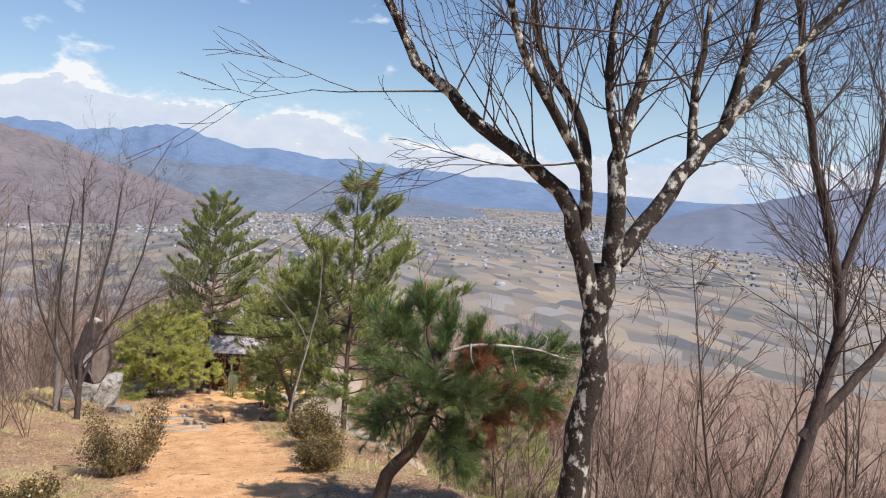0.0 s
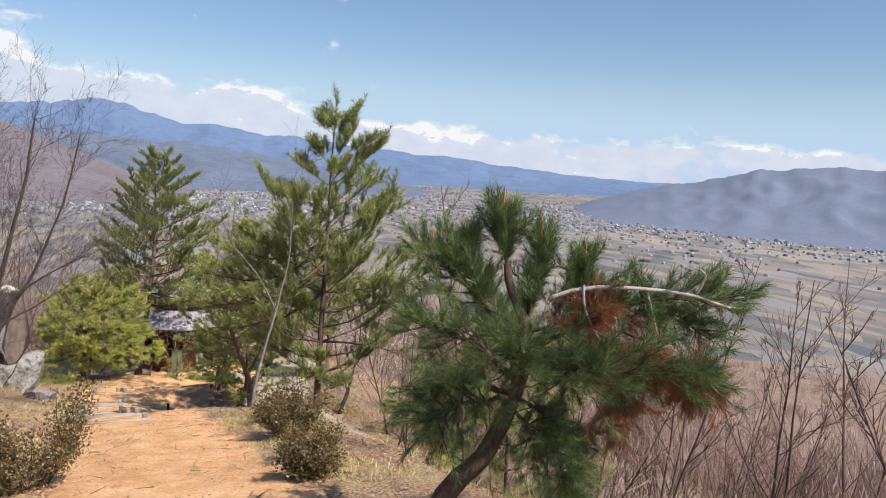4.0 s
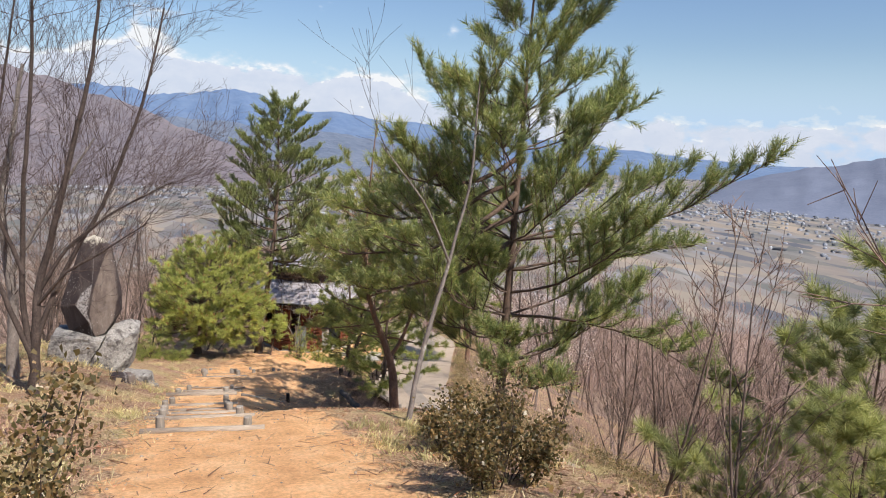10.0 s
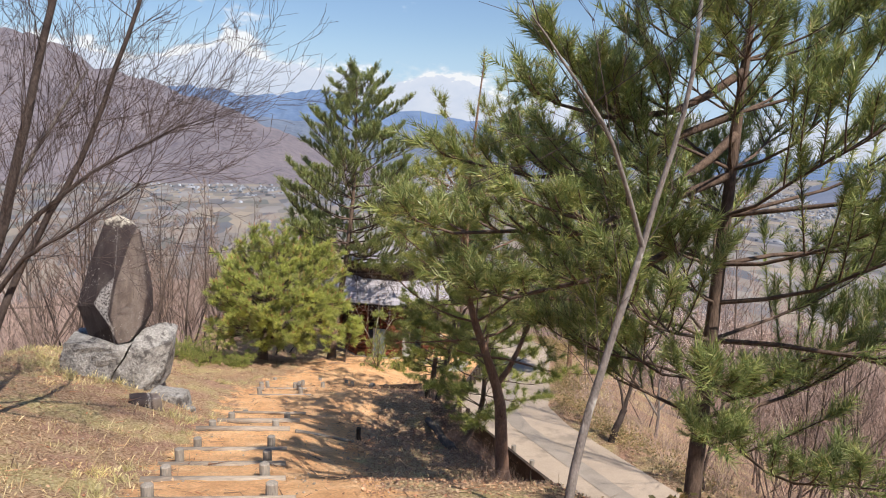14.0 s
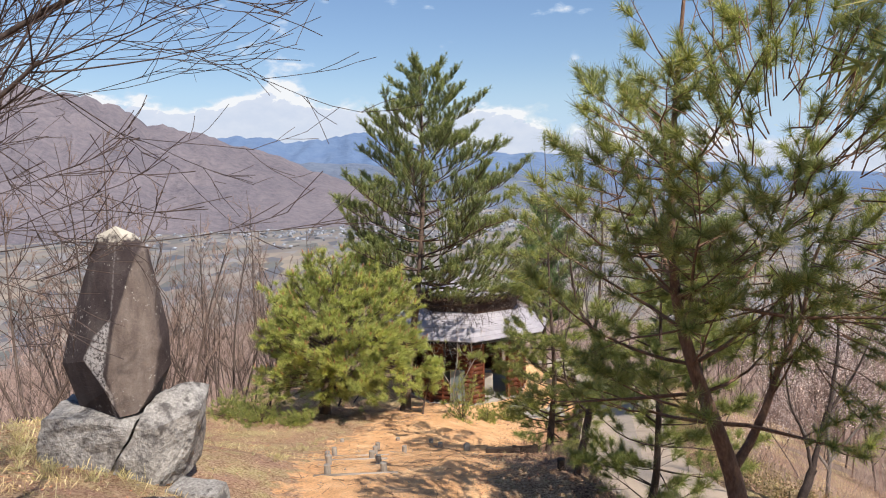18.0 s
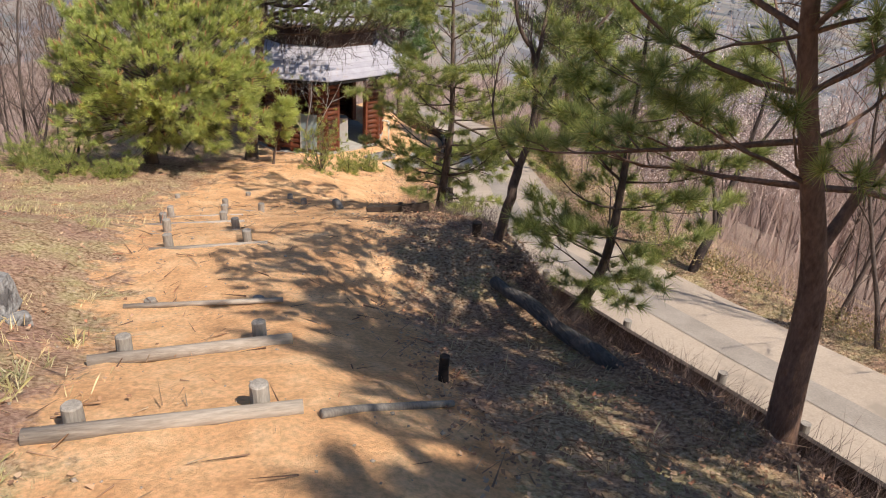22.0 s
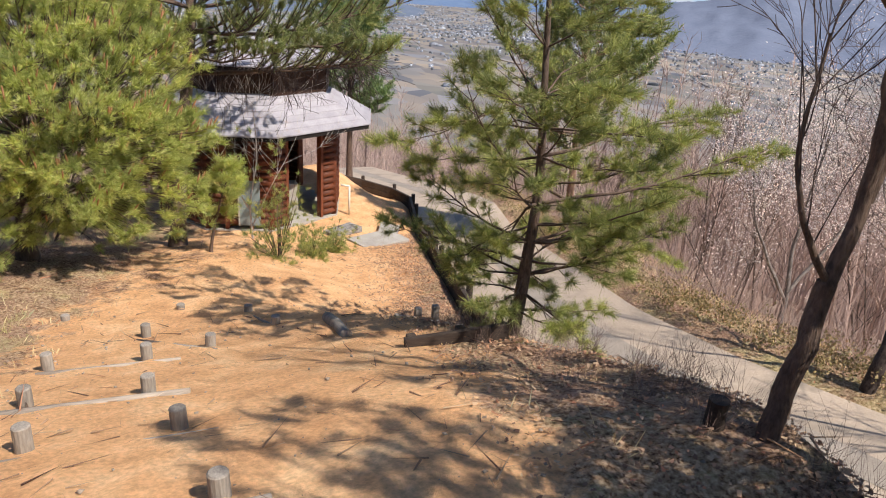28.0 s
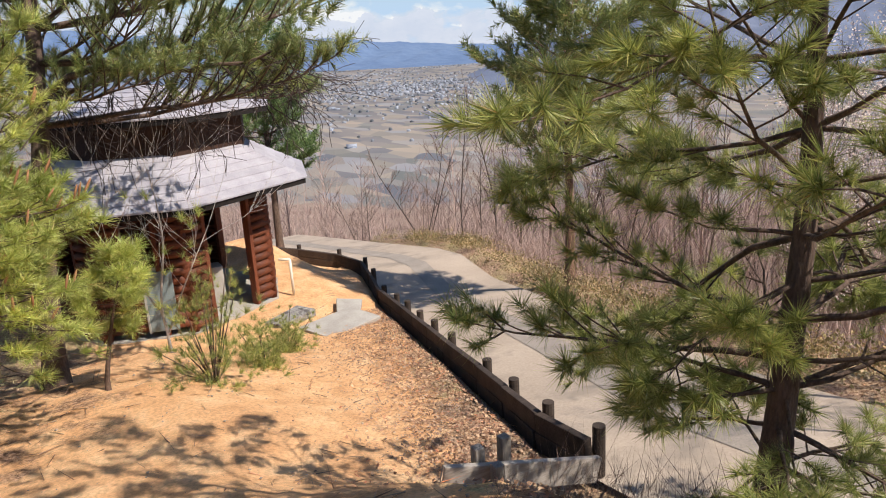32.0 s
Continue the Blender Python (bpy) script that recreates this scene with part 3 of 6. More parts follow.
def make_ground():
    xs = grid_line([(-4900, -1200, 185), (-1200, -300, 45), (-300, -60, 12), (-60, -16, 2), (-16, -6, 0.6), (-6, 16, 0.22), (16, 30, 0.7), (30, 70, 2), (70, 300, 11.5), (300, 1200, 45), (1200, 4900, 185)])
    ys = grid_line([(-400, -60, 20), (-60, -12, 3), (-12, -6, 0.6), (-6, 47, 0.22), (47, 60, 0.8), (60, 100, 2.5), (100, 400, 12), (400, 1500, 40), (1500, 4900, 130)])
    X, Y = np.meshgrid(xs, ys)
    Z = height(X, Y)
    near = (np.abs(X) < 20) & (Y > -15) & (Y < 60)
    rough = np.random.default_rng(3).normal(0, 0.012, Z.shape)
    Z = Z + np.where(near, rough, 0)
    n, m = Z.shape
    i, j = np.meshgrid(np.arange(n - 1), np.arange(m - 1), indexing="ij")
    f = np.stack([i * m + j, i * m + j + 1, (i + 1) * m + j + 1, (i + 1) * m + j], -1).reshape(-1, 4)
    me = np_mesh("ground", np.stack([X, Y, Z], -1).reshape(-1, 3), f)
    # where bare orange soil shows
    cx = lerp(Y, SOIL_Y, SOIL_X)
    hw = lerp(Y, SOIL_Y, SOIL_W)
    soil = 1 - smooth01((np.abs(X - cx) - hw * 0.55) / (hw * 0.8 + 0.6))
    soil = np.where(Y < 25, soil, np.maximum(soil, 0.0))
    soil = soil * (Y < 47) + 0.0
    a = me.attributes.new("soil", "FLOAT", "POINT")
    a.data.foreach_set("value", soil.ravel().astype(np.float32))
    # humus plus painted shade on the wooded roadside bank and under the bushy pine
    lip = np.minimum(5.0, road_left(Y) - 1.7)
    humus_shade = 0.85 * smooth01((X - lip + 0.8) / 0.9) * smooth01((Y - 15.5) / 2.5) * smooth01((29.3 - Y) / 1.2) * (X < road_left(Y))
    humus_shade = np.maximum(humus_shade, 0.5 * smooth01((3.1 - np.hypot((X - 0.1) * 0.9, Y - 33.6)) / 1.2))
    a = me.attributes.new("humus_shade", "FLOAT", "POINT")
    a.data.foreach_set("value", humus_shade.ravel().astype(np.float32))
    fx, fy, fz = (A[:-1, :-1].ravel() for A in (X, Y, Z))
    idx = np.zeros(len(f), np.int32)
    wave = 2.2 * np.sin(fy * 0.45) + 1.4 * np.sin(fy * 1.3 + fx) + 1.0 * np.sin(fy * 2.9)
    idx[(fx < -10 + wave) | (fx > 19 + wave) | (fy > 52) | (fy < -14)] = 1
    idx[fz < FLOOR + 8] = 2
    me.polygons.foreach_set("material_index", idx)
    for mat in (M_GROUND, M_WOODFLOOR, M_VALLEY):
        me.materials.append(mat)
    me.shade_smooth()
    ob = new("ground", me)
    return tagged(ob, "hillside of orange soil, dry grass and leaf litter falling to a valley of fields", "ground", kind="structure")


make_ground()


def strip(name, ys, left, right, lift, material, label, category, kind="structure", step=0.4):
    yy = np.arange(ys[0], ys[1] + 0.01, step)
    n = 7
    rows = []
    for y in yy:
        for k in range(n):
            x = left(y) + (right(y) - left(y)) * k / (n - 1)
            rows.append((x, y, road_z(y) + lift))
    m = len(yy)
    i, j = np.meshgrid(np.arange(m - 1), np.arange(n - 1), indexing="ij")
    f = np.stack([i * n + j, i * n + j + 1, (i + 1) * n + j + 1, (i + 1) * n + j], -1).reshape(-1, 4)
    return tagged(put(name, np_mesh(name, rows, f), material, smooth=True), label, category, kind=kind)


strip("road", (-20, 58), lambda y: road_left(y) + 0.02, lambda y: road_left(y) + ROAD_W, 0.0, M_ROAD, "narrow pale concrete hill road, sunlit and dusty", "road")
strip("pavement", (-20, 58), lambda y: road_left(y) + 1.35, lambda y: road_left(y) + 1.9, 0.008, M_GUTTER, "shallow grey gutter strip along the concrete road", "pavement")

# ---- distance: hills, mountains, clouds ----
def ridge(name, dist, profile, floor, depth, material, label, seed):
    """A range seen across the valley: azimuth in degrees from +y, height in metres."""
    rng = np.random.default_rng(seed)
    az = np.arange(profile[0][0], profile[-1][0] + 0.01, 0.35)
    top = lerp(az, [p[0] for p in profile], [p[1] for p in profile])
    for octave in range(5):
        ph = rng.uniform(0, 6.28)
        top = top + (top - floor) * 0.035 / 1.5 ** octave * np.sin(az * 0.55 * 2 ** octave + ph)
    rows, n = [], 34
    for a, t in zip(az, top):
        for k in range(n):
            u = k / (n - 1)
            r = dist + (u - 1) * depth
            p = Vector((a * 0.32, u * 3.0, seed * 7.7))
            spur = 1.0 - abs(noise.noise(p)) * 1.6
            z = floor - 6 + (t - floor + 6) * (u ** 1.25) * (1 + (spur - 0.6) * 0.55 * (1 - u) + 0.16 * noise.noise(p * 3.3) * (1 - 0.8 * u))
            rows.append((math.sin(radians(a)) * r, math.cos(radians(a)) * r, z))
    m = len(az)
    i, j = np.meshgrid(np.arange(m - 1), np.arange(n - 1), indexing="ij")
    f = np.stack([i * n + j, (i + 1) * n + j, (i + 1) * n + j + 1, i * n + j + 1], -1).reshape(-1, 4)
    tagged(put(name, np_mesh(name, rows, f), material, smooth=True), label, "mountains", kind="structure")


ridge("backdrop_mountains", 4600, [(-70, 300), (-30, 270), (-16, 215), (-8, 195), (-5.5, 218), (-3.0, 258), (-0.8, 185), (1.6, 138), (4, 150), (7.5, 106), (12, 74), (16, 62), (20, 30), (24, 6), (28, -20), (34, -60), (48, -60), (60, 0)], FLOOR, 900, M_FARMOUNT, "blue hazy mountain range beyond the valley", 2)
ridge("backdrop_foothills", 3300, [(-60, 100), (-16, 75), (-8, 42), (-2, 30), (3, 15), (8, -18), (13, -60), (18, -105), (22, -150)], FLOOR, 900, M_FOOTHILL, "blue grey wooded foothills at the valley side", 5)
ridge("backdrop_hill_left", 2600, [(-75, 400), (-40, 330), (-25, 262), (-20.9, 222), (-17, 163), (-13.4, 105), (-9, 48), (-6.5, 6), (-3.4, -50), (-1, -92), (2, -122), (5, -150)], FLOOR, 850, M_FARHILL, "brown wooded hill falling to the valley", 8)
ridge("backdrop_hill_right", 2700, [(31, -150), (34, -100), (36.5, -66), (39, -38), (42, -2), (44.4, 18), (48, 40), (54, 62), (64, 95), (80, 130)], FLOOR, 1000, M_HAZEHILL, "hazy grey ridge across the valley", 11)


def clouds():
    m, nt, b = nodes_of("cloud_bank")
    nt.nodes.remove(b)
    v = coords(nt, (1, 1, 1.9))
    shape = noise_tex(nt, 0.0034, 8, 0.52, v)
    att = attribute(nt, "body")
    s = nt.nodes.new("ShaderNodeMath")
    s.operation = "ADD"
    nt.links.new(shape, s.inputs[0])
    nt.links.new(att, s.inputs[1])
    alpha = ramp(nt, s.outputs[0], [(0.52, (0, 0, 0)), (0.64, (0.94, 0.94, 0.94))])
    alpha_solid = alpha
    # A glowing pale-blue veil stands in for haze low over the horizon.
    haze_veil = attribute(nt, "haze_veil")
    most = nt.nodes.new("ShaderNodeMath")
    most.operation = "MAXIMUM"
    nt.links.new(alpha, most.inputs[0])
    nt.links.new(haze_veil, most.inputs[1])
    alpha = most.outputs[0]
    em = nt.nodes.new("ShaderNodeEmission")
    em.inputs["Strength"].default_value = 0.74
    # Sunlit tops and shaded bases are put into the glowing cloud tone.
    crest_light = nt.nodes.new("ShaderNodeMath")
    crest_light.operation = "MULTIPLY_ADD"
    nt.links.new(noise_tex(nt, 0.0052, 6, 0.6, v), crest_light.inputs[0])
    crest_light.inputs[1].default_value = 1.5
    nt.links.new(attribute(nt, "crest_light"), crest_light.inputs[2])
    tone = ramp(nt, crest_light.outputs[0], [(0.62, (0.66, 0.72, 0.86)), (1.0, (0.75, 0.79, 0.90)), (1.35, (0.86, 0.88, 0.92)), (1.65, (0.97, 0.97, 0.98))])
    tone = mix(nt, alpha_solid, (0.50, 0.69, 0.95), tone)
    nt.links.new(tone, em.inputs["Color"])
    tr = nt.nodes.new("ShaderNodeBsdfTransparent")
    mx = nt.nodes.new("ShaderNodeMixShader")
    nt.links.new(alpha, mx.inputs[0])
    nt.links.new(tr.outputs[0], mx.inputs[1])
    nt.links.new(em.outputs[0], mx.inputs[2])
    nt.links.new(mx.outputs[0], nt.nodes["Material Output"].inputs["Surface"])
    az, el = np.arange(-75, 80.1, 1.0), np.linspace(-2.0, 14, 40)
    A, E = np.meshgrid(az, el)
    R = 4850
    rows = np.stack([np.sin(np.radians(A)) * R, np.cos(np.radians(A)) * R, np.tan(np.radians(E)) * R], -1).reshape(-1, 3)
    top = lerp(A, [-75, -20, -14, -10, -5.5, 1, 8.7, 11, 16, 33, 80], [6.8, 6.6, 6.4, 7.7, 6.6, 6.3, 5.9, 4.7, 4.1, 3.9, 3.8])
    body = 0.34 - 0.42 * smooth01((E - top + 3.0) / 3.2)
    body = body - lerp(A, [-75, 5, 20, 40, 80], [0.0, 0.0, 0.08, 0.16, 0.16])
    n, k = A.shape
    i, j = np.meshgrid(np.arange(n - 1), np.arange(k - 1), indexing="ij")
    f = np.stack([i * k + j, i * k + j + 1, (i + 1) * k + j + 1, (i + 1) * k + j], -1).reshape(-1, 4)
    me = np_mesh("backdrop_clouds", rows, f)
    a = me.attributes.new("crest_light", "FLOAT", "POINT")
    a.data.foreach_set("value", smooth01((E - top + 2.6) / 2.2).ravel().astype(np.float32))
    a = me.attributes.new("haze_veil", "FLOAT", "POINT")
    a.data.foreach_set("value", (0.92 * (1 - smooth01((E - 0.5) / 7.5))).ravel().astype(np.float32))
    a = me.attributes.new("body", "FLOAT", "POINT")
    a.data.foreach_set("value", body.ravel().astype(np.float32))
    ob = tagged(put("backdrop_clouds", me, m, smooth=True), "long bank of white cumulus clouds above the mountains", "clouds", kind="structure")
    ob.visible_shadow = False


clouds()


def town():
    rng = np.random.default_rng(21)
    v, f = [], []
    base = np.array([(-1, -1, 0), (1, -1, 0), (1, 1, 0), (-1, 1, 0), (-1, -1, 1), (1, -1, 1), (1, 1, 1), (-1, 1, 1), (0, -1.1, 1.6), (0, 1.1, 1.6)], float)
    faces = [(0, 1, 5, 4), (1, 2, 6, 5), (2, 3, 7, 6), (3, 0, 4, 7), (4, 8, 9, 7), (5, 6, 9, 8), (4, 5, 8, 8), (6, 7, 9, 9)]
    centres = [(rng.uniform(-10, 52), 950 + 2700 * rng.random() ** 0.8, rng.uniform(50, 230)) for _ in range(70)] + [(0, 1900, 260), (8, 2300, 380), (12, 2000, 300), (42, 1700, 260), (47, 1900, 300), (35, 2400, 300), (14, 1150, 120), (26, 1050, 110), (-3, 1500, 200)]
    count = 0
    for az, d, spread in centres:
        for _ in range(135):
            x = math.sin(radians(az)) * d + rng.normal(0, spread * 1.5)
            y = math.cos(radians(az)) * d + rng.normal(0, spread * 0.6)
            if math.hypot(x, y) < 900 + 850 * rng.random() ** 0.5 or H(x, y) > FLOOR + 9:
                continue
            a, s = rng.uniform(0, 3.14), rng.uniform(1.4, 2.7) * (3.0 if rng.random() < 0.03 else 1)
            c, sn = math.cos(a), math.sin(a)
            p = base * (s * 1.35, s, rng.uniform(1.8, 3.2))
            q = np.stack([p[:, 0] * c - p[:, 1] * sn + x, p[:, 0] * sn + p[:, 1] * c + y, p[:, 2] + H(x, y) - 0.5], -1)
            v.append(q)
            f.append(np.array([(k[0], k[1], k[2], k[3]) for k in faces]) + 10 * count)
            count += 1
    vv, ff = np.concatenate(v), np.concatenate(f)
    tri = np.concatenate([ff[:, [0, 1, 2]], ff[ff[:, 2] != ff[:, 3]][:, [0, 2, 3]]])
    tagged(put("town_houses", np_mesh("town_houses", vv, tri), M_HOUSE), "far town of small pale houses and grey roofs on the valley floor", "houses", kind="stuff")


town()


# ---- trees ----
def needles(tree, rng, kit, places, ways, sizes, material, name="crown", label=""):
    """Shoots full of needles, joined into one crown."""
    places, ways, sizes = np.array(places), np.array(ways), np.array(sizes)
    pick = rng.integers(0, len(kit), len(places))
    vs, fs, off = [], [], 0
    for b in range(len(kit)):
        chosen = pick == b
        if chosen.any():
            v, f = scatter(kit[b], places[chosen], ways[chosen], sizes[chosen], rng)
            vs.append(v)
            fs.append(f + off)
            off += len(v)
    return put(name, np_mesh(name, np.concatenate(vs), np.concatenate(fs)), material, tree, label)


def tuft(rng, end, d, shoot, count, up, out):
    """A fan of shoots at a twig's end: one straight on, the rest splayed and turned up."""
    places, ways, sizes = out
    for e in range(count):
        if e == 0:
            places.append(end)
            ways.append(unit(d + np.array([0, 0, up])))
            sizes.append(shoot * rng.uniform(0.95, 1.25))
        else:
            places.append(end - unit(d) * rng.uniform(0.0, 0.14))
            ways.append(unit(unit(d) * 0.75 + rng.normal(0, 0.48, 3) + np.array([0, 0, up])))
            sizes.append(shoot * rng.uniform(0.6, 1.0))


def pine(name, label, at, h, base, reach, seed, crown=(0.25, 1.0), lean=(0, 0), trunk_r=0.09, needle=None, bark=None, dense=1.0, droop=0.0, one_side=None, pull=0.75, shoot=0.3, path=None, profile=None, light=False, whorl=0.36, per=(4, 6), spacing=0.23, rise=0.12, climb=0.48, inner=0.3, star=False, tips=5, candle=False, wild=0.0, boughs=(), buds=0.0, shell=None):
    """A pine: tapered trunk, whorls of limbs, tufts of shoots. at: foot; h: height; reach: longest limb."""
    rng = np.random.default_rng(seed)
    needle, bark = needle or M_NEEDLE, bark or M_PINEBARK
    tree = holder(name, label, "pine tree", "pines on the hill", at)
    if path is None:
        ts = np.linspace(0, 1, 12)
        pts = np.stack([lean[0] * ts ** 1.3 + np.cumsum(rng.normal(0, 0.012, 12)) * h * 0.1, lean[1] * ts ** 1.3 + np.cumsum(rng.normal(0, 0.012, 12)) * h * 0.1, h * ts - 0.12 * (ts == 0)], -1)
    else:
        ctrl = np.array(path, float)
        s = np.linspace(0, 1, len(ctrl))
        ts = np.linspace(0, 1, 16)
        pts = np.stack([np.interp(ts, s, ctrl[:, k]) for k in range(3)], -1)
        pts[1:-1] = (pts[:-2] + 2 * pts[1:-1] + pts[2:]) / 4
    rad = trunk_r * (1.0 - 0.93 * np.linspace(0, 1, len(pts)) ** 0.9)
    rad[0] *= 1.35
    trunk = Tubes()
    trunk.add(pts, rad, 10)
    put("trunk", trunk.mesh("trunk"), bark, tree, smooth=True)
    limbs, out = Tubes(), ([], [], [])
    arc = np.linspace(0, 1, len(pts))
    u = crown[0]
    total = np.linalg.norm(np.diff(pts, axis=0), axis=1).sum()
    prof = profile or (lambda w: min(1.0, 0.35 + 1.9 * w) * (1 - w) ** 0.75 + 0.06)
    def candle_limb(line, d1, L, r0):
        n = max(1, int(L / spacing))
        for s in range(n + 1):
            t = inner + (1 - inner) * (s + 0.5) / (n + 1)
            q = np.array([np.interp(t, np.linspace(0, 1, 7), line[:, c]) for c in range(3)])
            for side in (-1, 1):
                if rng.random() > dense:
                    continue
                sub = max(shoot * 0.7, 0.5 * L * (1.05 - t) * rng.uniform(0.7, 1.2))
                across = unit(np.cross(d1, (0, 0, 1))) * side
                dd = unit(unit(d1) * 0.75 + across * rng.uniform(0.5, 0.85) + np.array([0, 0, rng.normal(0.12, 0.12)]))
                bend, e1 = wander(rng, q, dd, sub, 3, 0.05, 0.16)
                limbs.add(bend, np.linspace(r0 * 0.45, 0.004, 4), 4)
                for b in range(1, 4):
                    if b == 3 or sub > 0.6:
                        out[0].append(bend[b] - unit(bend[b] - bend[b - 1]) * shoot * 0.7)
                        out[1].append(unit(bend[b] - bend[b - 1] + np.array([0, 0, 0.03])))
                        out[2].append(shoot * rng.uniform(0.85, 1.15))
                for k2 in range(tips - 2):
                    out[0].append(bend[-1] - unit(e1) * shoot * rng.uniform(0.3, 0.6))
                    out[1].append(unit(e1 * 0.8 + rng.normal(0, 0.3, 3) + np.array([0, 0, 0.45])))
                    out[2].append(shoot * rng.uniform(0.6, 0.95))
        for k2 in range(3):
            out[0].append(line[-1] - unit(d1) * shoot * 0.3 * k2)
            out[1].append(unit(d1 + rng.normal(0, 0.08 + 0.2 * k2, 3) + np.array([0, 0, 0.25])))
            out[2].append(shoot * 1.15)

    for h0, end in boughs:
        k0 = np.array([np.interp(h0, arc, pts[:, k]) for k in range(3)])
        reach_to = np.array(end, float)
        t7 = np.linspace(0, 1, 7)[:, None]
        line = k0 + (reach_to - k0) * t7 - np.array([0, 0, 0.35]) * np.sin(t7 * np.pi) + rng.normal(0, 0.04, (7, 3)) * (t7 > 0)
        limbs.add(line, np.linspace(trunk_r * 0.4, 0.008, 7), 6)
        candle_limb(line, line[-1] - line[-3], float(np.linalg.norm(reach_to - k0)), trunk_r * 0.3)
    while u < 0.975:
        w = (u - crown[0]) / (1 - crown[0])
        p = np.array([np.interp(u, arc, pts[:, k]) for k in range(3)])
        a0 = rng.uniform(0, 6.28)
        count = int(rng.integers(*per, endpoint=True))
        for k in range(count):
            a = a0 + k * 2 * np.pi / count + rng.normal(0, 0.25)
            L = reach * prof(w) * rng.uniform(0.62 - wild * 0.8, 1.18 + wild * 0.3)
            if one_side is not None:
                L *= max(0.25, 1 + pull * math.cos(a - one_side))
            if L < 0.12:
                continue
            d0 = np.array([math.cos(a), math.sin(a), rise + climb * w - droop + rng.normal(0, wild)])
            line, d1 = wander(rng, p, d0, L, 6, 0.11, 0.085 - droop * 0.2)
            r0 = max(0.006, trunk_r * 0.30 * (1 - 0.75 * u) * (L / reach) ** 0.5)
            limbs.add(line, r0 * (1 - 0.85 * np.linspace(0, 1, 7)), 4)
            n = max(1, int(L / spacing))
            up = 0.55 - 0.9 * droop
            if candle:
                candle_limb(line, d1, L, r0)
                continue
            for s in range(1, n + 1):
                t = (s - 0.3) / n
                if t < inner:
                    continue
                q = np.array([np.interp(t, np.linspace(0, 1, 7), line[:, c]) for c in range(3)])
                sub = 0.10 + 0.34 * L * (1.05 - t) * rng.uniform(0.5, 1.2)
                for side in (-1, 1):
                    if rng.random() > 0.92 * dense:
                        continue
                    across = unit(np.cross(d1, (0, 0, 1))) * side
                    dd = unit(unit(d1) * 0.8 + across * 0.8 + np.array([0, 0, rng.normal(0.22 - droop * 0.7, 0.22)]))
                    end = q + dd * sub
                    if sub > 0.16:
                        limbs.add(np.array([q, (q + end) / 2 + rng.normal(0, 0.01, 3), end]), [r0 * 0.35, r0 * 0.28, r0 * 0.15], 3)
                    if not star:
                        for b in range(max(1, int(sub / (shoot * 0.8)))):
                            out[0].append(q + dd * (sub - shoot * 0.8 * (b + 1)))
                            out[1].append(unit(dd + np.array([0, 0, 0.12])))
                            out[2].append(shoot)
                    elif sub > 0.42:
                        tuft(rng, q + dd * sub * 0.5, unit(dd + rng.normal(0, 0.3, 3)), shoot * 0.9, 3, up, out)
                    tuft(rng, end, dd, shoot, tips if star else max(3, tips - 2), up, out)
            tuft(rng, line[-1], d1, shoot * 1.1, 4, up, out)
        u += whorl / total * rng.uniform(0.85, 1.15) * (0.85 + 1.0 * w * w)
    if shell:
        count, mid, radii = shell
        for _ in range(count):
            d = unit(rng.normal(size=3) + np.array([0.15, -0.25, 0.1]))
            lump = 0.84 + 0.42 * noise.noise(Vector(d * 2.1) + Vector((seed, 0, 0))) + 0.24 * noise.noise(Vector(d * 5.5)) + rng.normal(0, 0.05)
            end = np.array(mid) + d * np.array(radii) * lump
            dd = unit(d * (1, 1, 0.6) + np.array([0, 0, 0.3]))
            limbs.add(np.array([end - dd * 0.55 + rng.normal(0, 0.06, 3), end - dd * 0.25, end]), [0.008, 0.006, 0.004], 3)
            tuft(rng, end, dd, shoot, 4, 0.4, out)
    for k in range(4):
        out[0].append(pts[-1] - np.array([0, 0, 0.1]) * k)
        out[1].append(np.array([rng.normal(0, 0.25), rng.normal(0, 0.25), 1.0]))
        out[2].append(shoot * 1.1)
    tagged(put("branching", limbs.mesh("branching"), bark, tree), kind="stuff")
    if buds:
        cones = Tubes()
        for q, way, size in zip(*out):
            if way[2] > 0.35 and rng.random() < buds:
                way = unit(way + np.array([0, 0, 0.8]))
                q = q + way * size * 0.3
                cones.add(np.array([q, q + way * 0.07, q + way * 0.13, q + way * 0.16]), [0.008, 0.014, 0.011, 0.003], 5)
        tagged(put("bud_growth", cones.mesh("bud_growth"), M_BUD, tree, "orange-brown upright buds"), kind="stuff")
    needles(tree, rng, BRUSH_CANDLE if candle else BRUSH_STAR if star else (BRUSH_LIGHT if light else BRUSHES), *out, needle)
    return tree


def bare_limbs(tubes, rng, p, d, length, r, level, spread=0.75, lift=0.06, kids=(3, 5), bend=0.10, thin=0.003, shrink=(0.45, 0.72)):
    steps = 5 if level > 2 else (3 if level > 0 else 2)
    pts, end = wander(rng, p, d, length, steps, bend, lift)
    tip = max(thin, r * 0.30)
    tubes.add(pts, np.linspace(r, tip, steps + 1), 7 if r > 0.04 else (5 if r > 0.012 else 3))
    if level == 0:
        return
    for k in range(int(rng.integers(*kids, endpoint=True))):
        t = rng.uniform(0.25, 1.0) if k else 0.98
        q = np.array([np.interp(t, np.linspace(0, 1, steps + 1), pts[:, c]) for c in range(3)])
        side = rng.normal(size=3)
        side -= side @ unit(end) * unit(end)
        dd = unit(unit(end) + unit(side) * spread * rng.uniform(0.5, 1.2))
        bare_limbs(tubes, rng, q, dd, length * rng.uniform(*shrink), max(thin, (r * (1 - 0.6 * t)) * 0.7), level - 1, spread, lift, kids, bend, thin, shrink)


